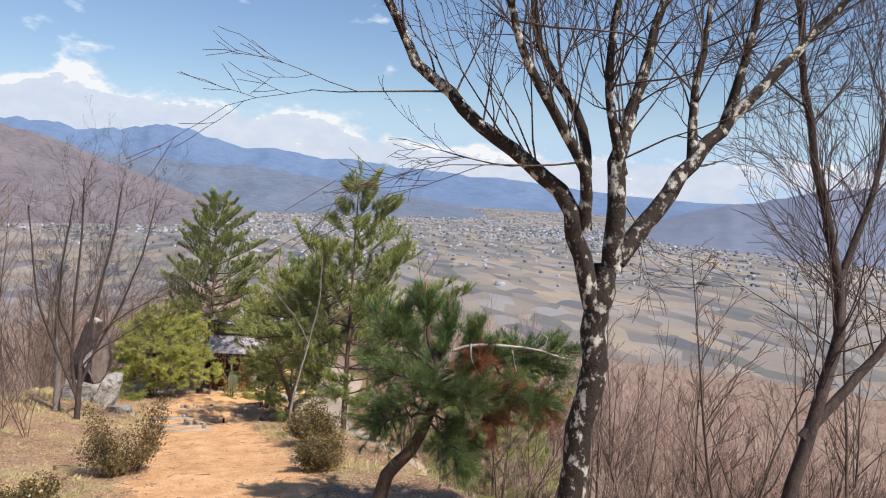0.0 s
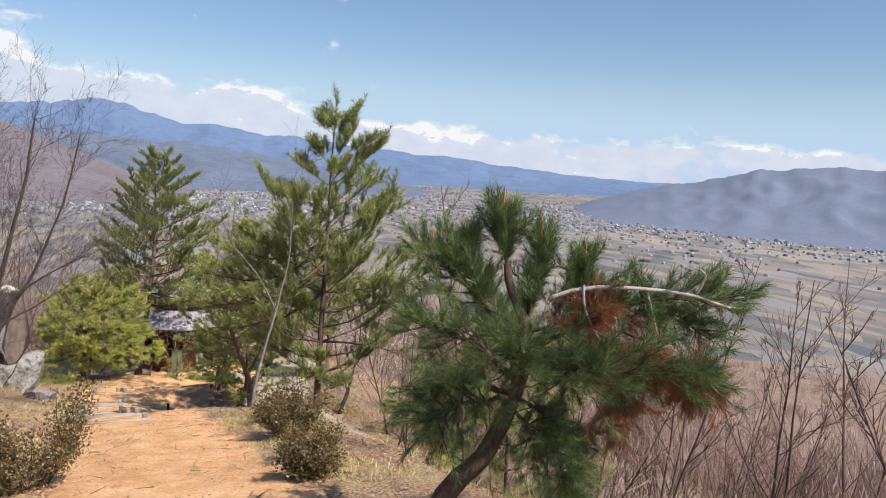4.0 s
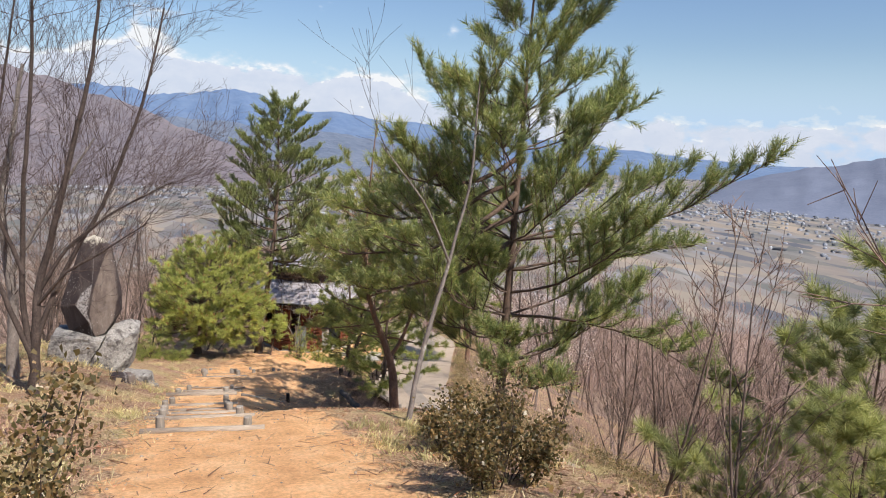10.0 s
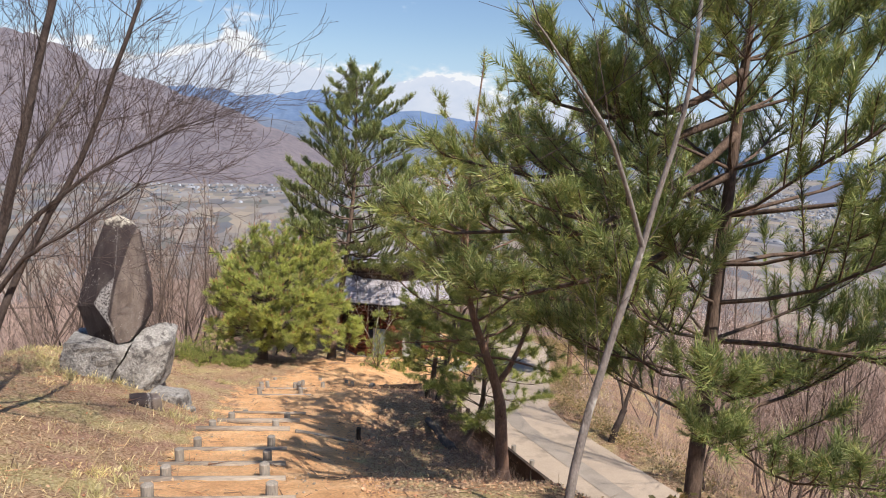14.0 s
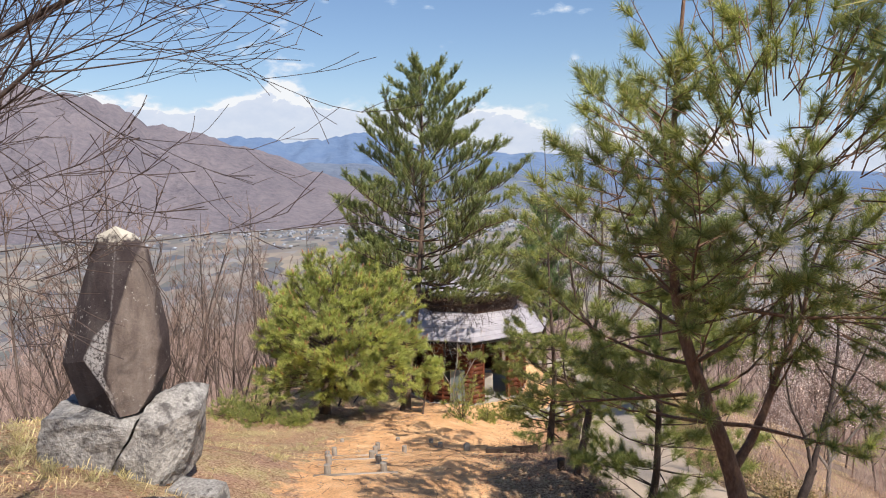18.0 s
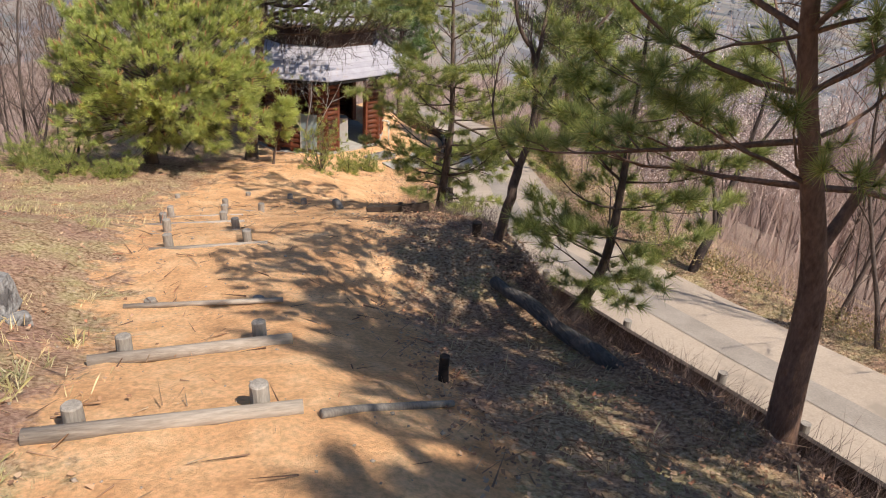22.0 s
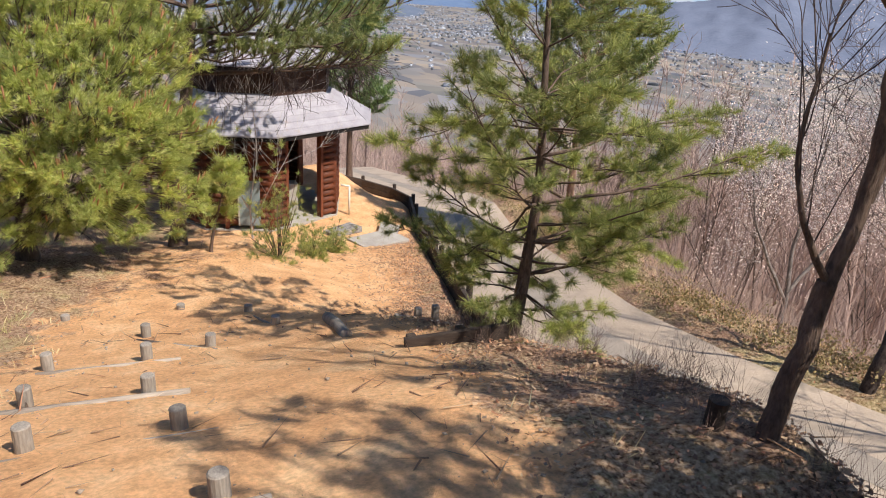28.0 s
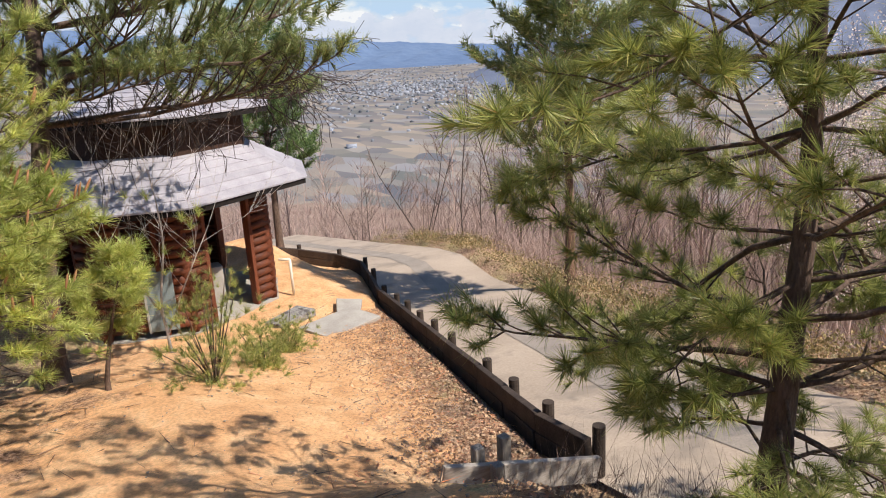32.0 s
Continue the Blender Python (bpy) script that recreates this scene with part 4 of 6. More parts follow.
def bare_tree_mesh(seed, h=6.0, stems=1, r=0.04, sides=15, open_out=0.10):
    """A slender leafless tree: straight stems, ascending side branches, fine twigs."""
    rng = np.random.default_rng(seed)
    t, fine = Tubes(), Tubes()
    for s in range(stems):
        a = rng.uniform(0, 6.28)
        d = np.array([math.cos(a) * open_out * (1 + stems), math.sin(a) * open_out * (1 + stems), 1.0])
        foot = np.array([math.cos(a), math.sin(a), 0]) * 0.08 * (stems > 1) - np.array([0, 0, 0.2])
        hh = h * rng.uniform(0.75, 1.0)
        pts, _ = wander(rng, foot, d, hh, 8, 0.05, 0.03)
        t.add(pts, np.linspace(r, 0.005, 9), 5)
        for k in range(int(sides / (1 + 0.25 * (stems - 1)))):
            u = rng.uniform(0.22, 0.97)
            q = np.array([np.interp(u, np.linspace(0, 1, 9), pts[:, c]) for c in range(3)])
            a = rng.uniform(0, 6.28)
            L = hh * rng.uniform(0.16, 0.34) * (1.15 - u)  + 0.15
            side, e = wander(rng, q, (math.cos(a) * 0.75, math.sin(a) * 0.75, 0.95), L, 4, 0.12, 0.08)
            rr = max(0.008, r * (1 - u) * 0.55)
            t.add(side, np.linspace(rr, 0.005, 5), 3)
            for m in range(5):
                v = rng.uniform(0.25, 1.0)
                p2 = np.array([np.interp(v, np.linspace(0, 1, 5), side[:, c]) for c in range(3)])
                tw, e2 = wander(rng, p2, unit(e) + rng.normal(0, 0.55, 3) + np.array([0, 0, 0.25]), L * rng.uniform(0.25, 0.55), 2, 0.12, 0.05)
                fine.add(tw, [0.0065, 0.005, 0.0035], 3)
                for _ in range(2):
                    tw2, _e = wander(rng, tw[1], unit(e2) + rng.normal(0, 0.6, 3), L * rng.uniform(0.12, 0.28), 1, 0.1, 0.05)
                    fine.add(tw2, [0.005, 0.003], 3)
    return t.mesh("limbs"), fine.mesh("twigs")


# ---- the hut ----
def hull(points, cuts=2, jitter=0.02, seed=0, scale=3.0):
    bm = bmesh.new()
    vs = [bm.verts.new(p) for p in points]
    r = bmesh.ops.convex_hull(bm, input=vs)
    bmesh.ops.delete(bm, geom=[g for g in r["geom_interior"] if isinstance(g, bmesh.types.BMVert)], context="VERTS")
    bmesh.ops.triangulate(bm, faces=bm.faces[:])
    if cuts:
        bmesh.ops.subdivide_edges(bm, edges=bm.edges[:], cuts=cuts, use_grid_fill=True)
        bmesh.ops.subdivide_edges(bm, edges=bm.edges[:], cuts=1, use_grid_fill=True)
    off = Vector((seed * 3.1, seed * 1.7, 0))
    bm.normal_update()
    for v in bm.verts:
        v.co += v.normal * (noise.noise(v.co * scale + off) * jitter + noise.noise(v.co * scale * 3 + off) * jitter * 0.5)
    return bm


def octagon(r, z, turn=-88.0):
    """Eight corners; short and long sides take turns."""
    turns = [radians(turn + 90 * (k // 2) + 52 * (k % 2)) for k in range(8)]
    return [Vector((math.cos(a) * r, math.sin(a) * r, z)) for a in turns]


def hut():
    ground = HUT_Z
    ob = holder("log_hut", "octagonal red-stained log hut with a two-tiered grey shingle roof", "hut", at=(HUT[0], HUT[1], ground))
    eave, wall_r, wall_h = 2.55, 2.38, 2.58
    floor_bm = bmesh.new()
    bottom, top = octagon(2.5, -0.15), octagon(2.5, 0.05)
    lo, hi = [floor_bm.verts.new(v) for v in bottom], [floor_bm.verts.new(v) for v in top]
    floor_bm.faces.new(hi)
    for k in range(8):
        floor_bm.faces.new((lo[k], lo[(k + 1) % 8], hi[(k + 1) % 8], hi[k]))
    part("floor_slab", floor_bm, M_CONC, ob, "pale concrete floor slab")
    corner = octagon(wall_r, 0)
    dia = 0.17
    rows = int(wall_h / dia)
    mesh_cache = {}

    def log(a, b, z, name="log"):
        length = round((b - a).length, 2)
        if length not in mesh_cache:
            bm = bmesh.new()
            rod(bm, (-length / 2, 0, 0), (length / 2, 0, 0), dia / 2 + 0.006, sides=10)
            me = bm_mesh("log", bm)
            me.materials.append(M_HUTLOG)
            me.shade_smooth()
            mesh_cache[length] = me
        o = new(name, mesh_cache[length])
        o.parent = ob
        mid = (a + b) / 2
        o.matrix_basis = pose(mid.x, mid.y, z, 0, 0, math.degrees(math.atan2(b.y - a.y, b.x - a.x)))

    closed, low, pier = {4, 5}, {6: 5, 7: 4, 3: 4}, 0.44
    for k in range(8):
        a, b = corner[k], corner[(k + 1) % 8]
        d = (b - a).normalized()
        for row in range(rows):
            z = 0.16 + row * dia + (0.5 * dia if k % 2 else 0)
            if k in closed or row < low.get(k, 0):
                log(a - d * 0.05, b + d * 0.05, z)
            else:
                log(a - d * 0.05, a + d * pier, z)
                log(b - d * pier, b + d * 0.05, z)
        bm = bmesh.new()
        box(bm, ((b - a).length + 0.3, 0.16, 0.2), Matrix.Translation((a + b) / 2 + Vector((0, 0, wall_h + 0.02))) @ Matrix.Rotation(math.atan2(d.y, d.x), 4, "Z"), 0.01)
        part("wall_beam", bm, M_HUTDARK, ob)
        if k not in closed:
            for foot in (a + d * (pier + 0.03), b - d * (pier + 0.03)):
                bm = bmesh.new()
                box(bm, (0.09, 0.17, wall_h - 0.05), Matrix.Translation(foot + Vector((0, 0, wall_h / 2 + 0.03))) @ Matrix.Rotation(math.atan2(d.y, d.x), 4, "Z"), 0.012)
                part("door_post", bm, M_HUTPOST, ob)
    for k in range(8):
        bm = bmesh.new()
        c = corner[k]
        rod(bm, c + Vector((0, 0, 0.02)), c + Vector((0, 0, wall_h + 0.05)), 0.09, 0.085, 12)
        part("corner_post", bm, M_HUTPOST, ob, smooth=True)

    def roof(r_out, z_out, r_in, z_in, courses, name, shift=Vector()):
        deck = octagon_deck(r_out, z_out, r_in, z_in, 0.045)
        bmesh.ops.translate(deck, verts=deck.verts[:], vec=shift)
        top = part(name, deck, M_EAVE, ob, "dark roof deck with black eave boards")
        for k in range(8):
            for c in range(courses):
                u0, u1 = c / courses, min(1.0, (c + 1) / courses + 0.06)
                bm = bmesh.new()
                pts = []
                for u, lift in ((u0, 0.035), (u1, 0.012)):
                    r, z = r_out * 1.012 + (r_in - r_out * 1.012) * u, z_out + (z_in - z_out) * u
                    ring = octagon(r, z + lift + 0.035)
                    pts += [ring[k], ring[(k + 1) % 8]]
                pts = [p + shift for p in pts]
                up = [bm.verts.new(p) for p in pts]
                dn = [bm.verts.new(p - Vector((0, 0, 0.028))) for p in pts]
                for f in ((0, 1, 3, 2),):
                    bm.faces.new([up[i] for i in f])
                    bm.faces.new([dn[i] for i in reversed(f)])
                for i, j in ((0, 1), (1, 3), (3, 2), (2, 0)):
                    bm.faces.new((up[i], dn[i], dn[j], up[j]))
                bmesh.ops.recalc_face_normals(bm, faces=bm.faces[:])
                part("shingle_course", bm, M_ROOF, top)

    def octagon_deck(r_out, z_out, r_in, z_in, thick):
        bm = bmesh.new()
        rings = [[bm.verts.new(p) for p in octagon(r, z)] for r, z in ((r_out, z_out - thick - 0.02), (r_out, z_out + 0.03), (max(r_in, 0.02), z_in + 0.03), (max(r_in, 0.02), z_in - thick))]
        for q in range(4):
            p, n = rings[q], rings[(q + 1) % 4]
            for k in range(8):
                bm.faces.new((p[k], p[(k + 1) % 8], n[(k + 1) % 8], n[k]))
        bmesh.ops.recalc_face_normals(bm, faces=bm.faces[:])
        return bm

    roof(3.36, eave, 1.95, eave + 0.78, 7, "lower_roof")
    lantern = Vector((0.27, 0, 0))
    roof(2.45, eave + 1.46, 0.05, eave + 1.98, 8, "upper_roof", lantern)
    ring = octagon(1.95, 0)
    for k in range(8):
        a, b = ring[k], ring[(k + 1) % 8]
        bm = bmesh.new()
        box(bm, ((b - a).length, 0.08, 0.86), Matrix.Translation((a + b) / 2 + lantern * 0.6 + Vector((0, 0, eave + 1.05))) @ Matrix.Rotation(math.atan2((b - a).y, (b - a).x), 4, "Z"), 0.01)
        part("clerestory_wall", bm, M_HUTDARK, ob)
    bm = bmesh.new()
    bmesh.ops.create_cone(bm, cap_ends=True, segments=8, radius1=0.16, radius2=0.02, depth=0.3, matrix=Matrix.Translation(lantern + Vector((0, 0, eave + 2.06))))
    part("roof_cap", bm, M_EAVE, ob)
    # grey panel door on the closed front
    a, b = corner[7], corner[0]
    d = (b - a).normalized()
    out = Vector((d.y, -d.x, 0))
    m = Matrix.Translation(a + d * 1.05 + out * 0.1 + Vector((0, 0, 0.75))) @ Matrix.Rotation(math.atan2(d.y, d.x), 4, "Z")
    bm = bmesh.new()
    box(bm, (0.5, 0.05, 1.15), m, 0.01)
    panel = part("door_panel", bm, M_PANEL, ob, "grey-green weathered panel")
    bm = bmesh.new()
    box(bm, (0.04, 0.07, 1.2), m @ Matrix.Translation((-0.27, 0, 0)), 0.006)
    part("panel_frame", bm, M_CONC, panel)
    # pipe at the corner and counter inside
    c = corner[1]
    bm = bmesh.new()
    for z0, z1 in ((0.0, 0.82),):
        rod(bm, (c.x + 0.42, c.y - 0.1, z0), (c.x + 0.42, c.y - 0.1, z1), 0.028, sides=10)
    rod(bm, (c.x + 0.42, c.y - 0.1, 0.82), (c.x + 0.2, c.y - 0.02, 0.84), 0.028, sides=10)
    part("water_pipe", bm, M_PIPE, ob, "cream painted standpipe", True)
    inner = (corner[0] + corner[1]) / 2 * 0.62
    bm = bmesh.new()
    box(bm, (0.5, 0.4, 0.85), Matrix.Translation(inner + Vector((0.1, 0, 0.5))), 0.02)
    part("plinth", bm, M_CONC, ob, "pale concrete plinth under the roof")
    return ob


hut()


# ---- the monument ----
def stone(name, points, at, material, label, category, seed, jitter=0.03, rz=0, smooth=False, cuts=2, group="", scale=3.0):
    ob = put(name, bm_mesh(name, hull(points, cuts, jitter, seed, scale)), material, smooth=smooth)
    ob.matrix_basis = pose(*at, 0, 0, rz)
    return tagged(ob, label, category, group)


MON = (-1.45, 22.1)
mz = H(*MON) + 0.12
base = holder("monument_base", "rough grey lichen-covered rock base of the monument, cracked across", "stone base", at=(*MON, mz))
for k, pts in enumerate((
        [(-0.84, -0.5, -0.2), (-0.09, -0.52, -0.2), (0.34, -0.52, 0.58), (0.38, -0.46, 0.66), (-0.75, -0.48, 0.72), (-0.82, -0.5, 0.4), (-0.8, 0.45, 0.74), (-0.85, 0.45, -0.2), (0.38, 0.5, 0.72), (-0.05, 0.5, -0.2), (-0.2, 0.0, 0.77)],
        [(-0.07, -0.53, -0.2), (0.55, -0.56, -0.2), (0.62, -0.56, 0.58), (0.42, -0.48, 0.68), (0.365, -0.53, 0.58), (1.07, -0.2, 0.70), (0.95, -0.25, 0.3), (0.8, -0.25, -0.2), (0.8, 0.1, 0.95), (0.5, -0.1, 0.84), (1.0, 0.45, 0.8), (0.85, 0.5, -0.2), (0.4, 0.5, 0.74), (-0.03, 0.5, -0.2)])):
    part("base_block", hull(pts, 2, 0.045, 4 + k, 3.2), M_BASESTONE, base)
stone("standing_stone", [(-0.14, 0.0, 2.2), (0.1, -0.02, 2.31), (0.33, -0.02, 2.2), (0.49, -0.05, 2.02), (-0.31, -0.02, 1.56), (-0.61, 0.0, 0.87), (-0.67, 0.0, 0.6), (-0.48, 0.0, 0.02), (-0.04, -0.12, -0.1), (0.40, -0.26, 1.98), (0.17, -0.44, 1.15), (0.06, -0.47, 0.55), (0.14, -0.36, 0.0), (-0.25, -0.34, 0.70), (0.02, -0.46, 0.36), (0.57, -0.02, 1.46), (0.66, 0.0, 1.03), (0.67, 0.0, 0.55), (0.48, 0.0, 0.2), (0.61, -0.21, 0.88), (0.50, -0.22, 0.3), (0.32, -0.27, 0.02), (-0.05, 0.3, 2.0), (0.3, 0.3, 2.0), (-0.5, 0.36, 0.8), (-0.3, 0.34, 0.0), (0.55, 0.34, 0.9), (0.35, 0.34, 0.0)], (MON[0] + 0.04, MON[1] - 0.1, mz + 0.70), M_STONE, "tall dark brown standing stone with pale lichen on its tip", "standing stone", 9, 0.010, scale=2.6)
for x, y, s, rz, mat, lab in ((-0.45, 20.3, 0.28, 20, M_STONE, "small dark block of stone in the grass"), (-0.35, 21.5, 0.36, -12, M_BASESTONE, "flat pale rock beside the monument"), (0.05, 21.3, 0.1, 40, M_BASESTONE, "small half-buried grey stone")):
    stone("rock", [(-s, -s * 0.6, -0.1), (s, -s * 0.5, -0.1), (s * 0.9, s * 0.6, -0.1), (-s * 0.9, s * 0.6, -0.1), (-s * 0.9, -s * 0.5, s * 0.55), (s * 0.85, -s * 0.5, s * 0.42), (s * 0.8, s * 0.5, s * 0.5), (-s * 0.8, s * 0.5, s * 0.62)], (x, y, H(x, y)), mat, lab, "rock", int(s * 100), 0.03, rz, cuts=1, group="rocks by the monument", scale=5)

# ---- log steps ----
def step(y, xl, xr, skew=0.0, bar=True, tall=0.16, bar_r=0.05, ends=(0.22, 0.22)):
    """Two stakes and the log that they hold back."""
    ob = holder("log_step", "weathered grey log step held by two round stakes in orange soil", "log step", "log steps on the path", ((xl + xr) / 2, y, H((xl + xr) / 2, y)))
    rng = np.random.default_rng(int(y * 100))
    z0 = H((xl + xr) / 2, y)
    for x, yy in ((xl, y - skew / 2), (xr, y + skew / 2)):
        bm = bmesh.new()
        tilt = rng.normal(0, 0.012, 2)
        base = Vector((x - (xl + xr) / 2, yy - y, H(x, yy) - z0 - 0.2))
        top = base + Vector((tilt[0], tilt[1], 0.2 + tall + rng.uniform(-0.02, 0.03)))
        rod(bm, base, top, 0.056, 0.054, 14)
        bmesh.ops.bevel(bm, geom=[e for e in bm.edges if all(v.co.z > top.z - 0.05 for v in e.verts)], offset=0.008, segments=1, affect="EDGES")
        part("stake", bm, M_LOGEND, ob, smooth=False)
    if bar:
        bm = bmesh.new()
        a, b = Vector((xl - ends[0] - (xl + xr) / 2, -skew / 2 - 0.12, 0)), Vector((xr + ends[1] - (xl + xr) / 2, skew / 2 - 0.12, 0))
        a.z, b.z = H(xl, y - skew / 2 - 0.12) - z0 + (-0.02 if y > 23 else 0.03 if y > 19 else -0.004), H(xr, y + skew / 2 - 0.12) - z0 + (-0.02 if y > 23 else 0.03 if y > 19 else -0.004)
        rod(bm, a, b, bar_r, bar_r * 0.92, 14)
        for v in bm.verts:
            v.co += Vector((0, noise.noise(v.co * 3) * 0.012, noise.noise(v.co * 4 + Vector((y, 0, 0))) * 0.012))
        part("step_log", bm, M_BARLOG, ob, smooth=True)
    return ob


step(13.2, 1.4, 2.46)
step(14.4, 1.25, 2.3)
step(15.6, 1.1, 2.1)
step(16.8, 0.95, 1.98)
step(18.0, 0.9, 1.88)
step(19.3, 0.84, 1.8)
step(20.62, 0.91, 1.84, 0.16)
step(22.0, 0.92, 1.85, -0.14, tall=0.05, bar_r=0.025)
step(24.13, 0.92, 1.81, 0.05, tall=0.16, bar_r=0.045)
step(25.36, 0.78, 1.67, -0.05, tall=0.17, bar_r=0.018)
step(26.5, 0.62, 1.48, -0.15, tall=0.17, bar_r=0.045, ends=(0.5, 0.3))
step(28.0, 0.6, 1.47, -0.1, tall=0.16, bar_r=0.03, ends=(0.1, 0.3))
step(28.76, 1.46, 2.08, -1.05, tall=0.15, bar_r=0.025, ends=(0.1, 0.05))
step(29.6, 2.72, 2.9, -1.0, tall=0.1, bar_r=0.02, ends=(0.0, 0.0))
step(30.6, 0.5, 1.9, 0.0, tall=0.07, bar=False)

# ---- wall of sleepers along the road ----
def fence_run(points, boards=2, seed=0, deep=0.0, label="low dark sleeper wall on round posts along the road"):
    ob = holder("sleeper_wall", label, "fence", "sleeper walls along the road", points[0])
    o = Vector(points[0])
    rng = np.random.default_rng(seed)
    for p, q in zip(points[:-1], points[1:]):
        p, q = Vector(p), Vector(q)
        n = max(1, round((q - p).length / 1.25))
        for k in range(n):
            a, b = p.lerp(q, k / n) - o, p.lerp(q, (k + 1) / n) - o
            d = (b - a).normalized()
            side = Vector((d.y, -d.x, 0)).normalized()
            for row in range(boards):
                bm = bmesh.new()
                m = Matrix.Translation((a + b) / 2 + Vector((0, 0, 0.12 - deep + row * 0.205)) - side * 0.02) @ d.to_track_quat("X", "Z").to_matrix().to_4x4()
                box(bm, ((b - a).length - 0.008, 0.085, 0.195), m @ Matrix.Rotation(rng.normal(0, 0.01), 4, "Z"), 0.012)
                part("sleeper", bm, M_FENCE, ob)
            bm = bmesh.new()
            foot = a + side * 0.09
            rod(bm, foot + Vector((0, 0, -0.2 - deep)), foot + Vector((0, 0, 0.50 + rng.uniform(-0.02, 0.04))), 0.062, 0.06, 12)
            part("post", bm, M_LOGEND if seed == 1 else M_FENCE, ob, smooth=False)
    foot = Vector(points[-1]) - o
    bm = bmesh.new()
    rod(bm, foot + Vector((0.05, 0, -0.2)), foot + Vector((0.05, 0, 0.55)), 0.066, 0.064, 12)
    part("post", bm, M_FENCE, ob)
    return ob


def along(ys):
    return [(float(road_left(y)), y, float(road_z(y)) - 0.02) for y in ys]


fence_run(along([9, 12, 15, 18, 20, 22.3, 24, 26, 28.0]), 5, 1, 0.615)
fence_run(along([29.6, 30.4, 31.4, 32.4, 34, 36, 38, 39.4, 41, 42.4]) + [(9.3, 43.6, -9.05), (8.5, 44.5, -8.95), (7.2, 45.1, -8.7)], 2, 2)


def board_step(a, b, stubs, label, board=None, tall=0.24):
    ob = holder("retaining_board", label, "retaining board", at=a)
    o, b = Vector(a), Vector(b)
    d = b - o
    bm = bmesh.new()
    box(bm, (d.length, 0.06, tall), Matrix.Translation(d / 2 + Vector((0, 0, 0.1))) @ d.to_track_quat("X", "Z").to_matrix().to_4x4(), 0.008)
    part("board", bm, board or M_GREYBOARD, ob)
    for u, side, h in stubs:
        bm = bmesh.new()
        p = d * u + Vector((0, side, 0))
        box(bm, (0.09, 0.09, h + 0.3), Matrix.Translation(p + Vector((0, 0, h / 2 - 0.15))), 0.012)
        part("stub_post", bm, board or M_LOGEND, ob)


board_step((4.55, 29.55, H(4.55, 29.55)), (6.1, 29.5, H(5.9, 29.5) + 0.05), ((0.25, 0.08, 0.34), (0.42, 0.1, 0.42), (0.3, -0.08, 0.26)), "grey board with square stubs across the slope")
# The board's black is a dark stain with the pine's shadow put into it.
board_step((3.72, 26.8, H(3.72, 26.8) - 0.16), (4.75, 26.7, H(4.75, 26.7) - 0.1), ((0.08, 0.07, 0.26), (0.55, 0.07, 0.27), (0.95, 0.07, 0.26)), "dark-stained board blackened for pine shade, holding the bank at a pine's foot", M_FENCE, 0.34)



def stump(x, y, r, h, label, tilt=4):
    ob = holder("tree_stump", label, "stump", "", at_ground(x, y))
    bm = bmesh.new()
    bmesh.ops.create_cone(bm, cap_ends=True, segments=16, radius1=r * 1.25, radius2=r, depth=h + 0.2, matrix=Matrix.Translation((0, 0, h / 2 - 0.1)) @ Matrix.Rotation(radians(tilt), 4, "X"))
    bmesh.ops.subdivide_edges(bm, edges=[e for e in bm.edges if abs(e.verts[0].co.z - e.verts[1].co.z) > 0.1], cuts=3)
    for v in bm.verts:
        v.co += Vector((v.co.x, v.co.y, 0)) * noise.noise(v.co * 6) * 0.35
    part("wood", bm, M_FENCE, ob)


def at_ground(x, y):
    return (x, y, H(x, y) - 0.02)


stump(4.6, 23.85, 0.06, 0.2, "dark weathered stump at the top of the bank")
stump(3.08, 20.0, 0.035, 0.26, "thin dark stake standing in the shaded bank", 2)


def slab(name, x, y, size, rz, material, label, category, tilt=0.0, lift=0.0):
    bm = bmesh.new()
    box(bm, size, bevel=0.02)
    for v in bm.verts:
        v.co += Vector((noise.noise(v.co * 3), noise.noise(v.co * 3 + Vector((5, 0, 0))), 0)) * 0.06
    ob = put(name, bm_mesh(name, bm), material)
    ob.matrix_basis = pose(x, y, H(x, y) + size[2] * 0.2 + lift, tilt, 0, rz)
    return tagged(ob, label, category)


slab("concrete_slab", 6.9, 37.6, (1.3, 0.9, 0.14), 20, M_CONC, "pale cracked concrete slab beside the hut", "slab")
slab("concrete_slab", 7.5, 38.6, (0.8, 0.5, 0.16), 65, M_CONC, "broken piece of concrete near the road wall", "slab", 6, 0.05)
slab("stone_step", 6.2, 38.4, (1.0, 0.45, 0.16), 30, M_BASESTONE, "grey stone step in front of the hut", "step")


def pole(a, b, r, material, name, label, category):
    bm = bmesh.new()
    rod(bm, a, b, r, r * 0.8, 12)
    bmesh.ops.subdivide_edges(bm, edges=[e for e in bm.edges if (e.verts[0].co - e.verts[1].co).length > 0.6], cuts=6)
    for v in bm.verts:
        v.co += Vector((noise.noise(v.co * 2), noise.noise(v.co * 2 + Vector((9, 0, 0))), noise.noise(v.co * 2.5))) * r * 0.5
    return tagged(put(name, bm_mesh(name, bm), material, smooth=True), label, category)


M_EDGELOG = surface("rotten_dark_wood", (0.05, 0.044, 0.04), (0.17, 0.15, 0.135), 5, 40, 0.95, (1, 0.2, 1), 1.0, 0.04)
pole((4.75, 20.4, H(4.75, 20.4) - 0.02), (4.55, 22.9, H(4.55, 22.9) - 0.01), 0.085, M_EDGELOG, "edge_log", "thick rotten dark grey log lying along the top of the bank", "log")
pole((2.12, 19.1, H(2.12, 19.1) + 0.02), (3.0, 19.5, H(3.0, 19.5) + 0.03), 0.028, M_LOGEND, "fallen_log", "thin pale log lying beside the steps", "log")

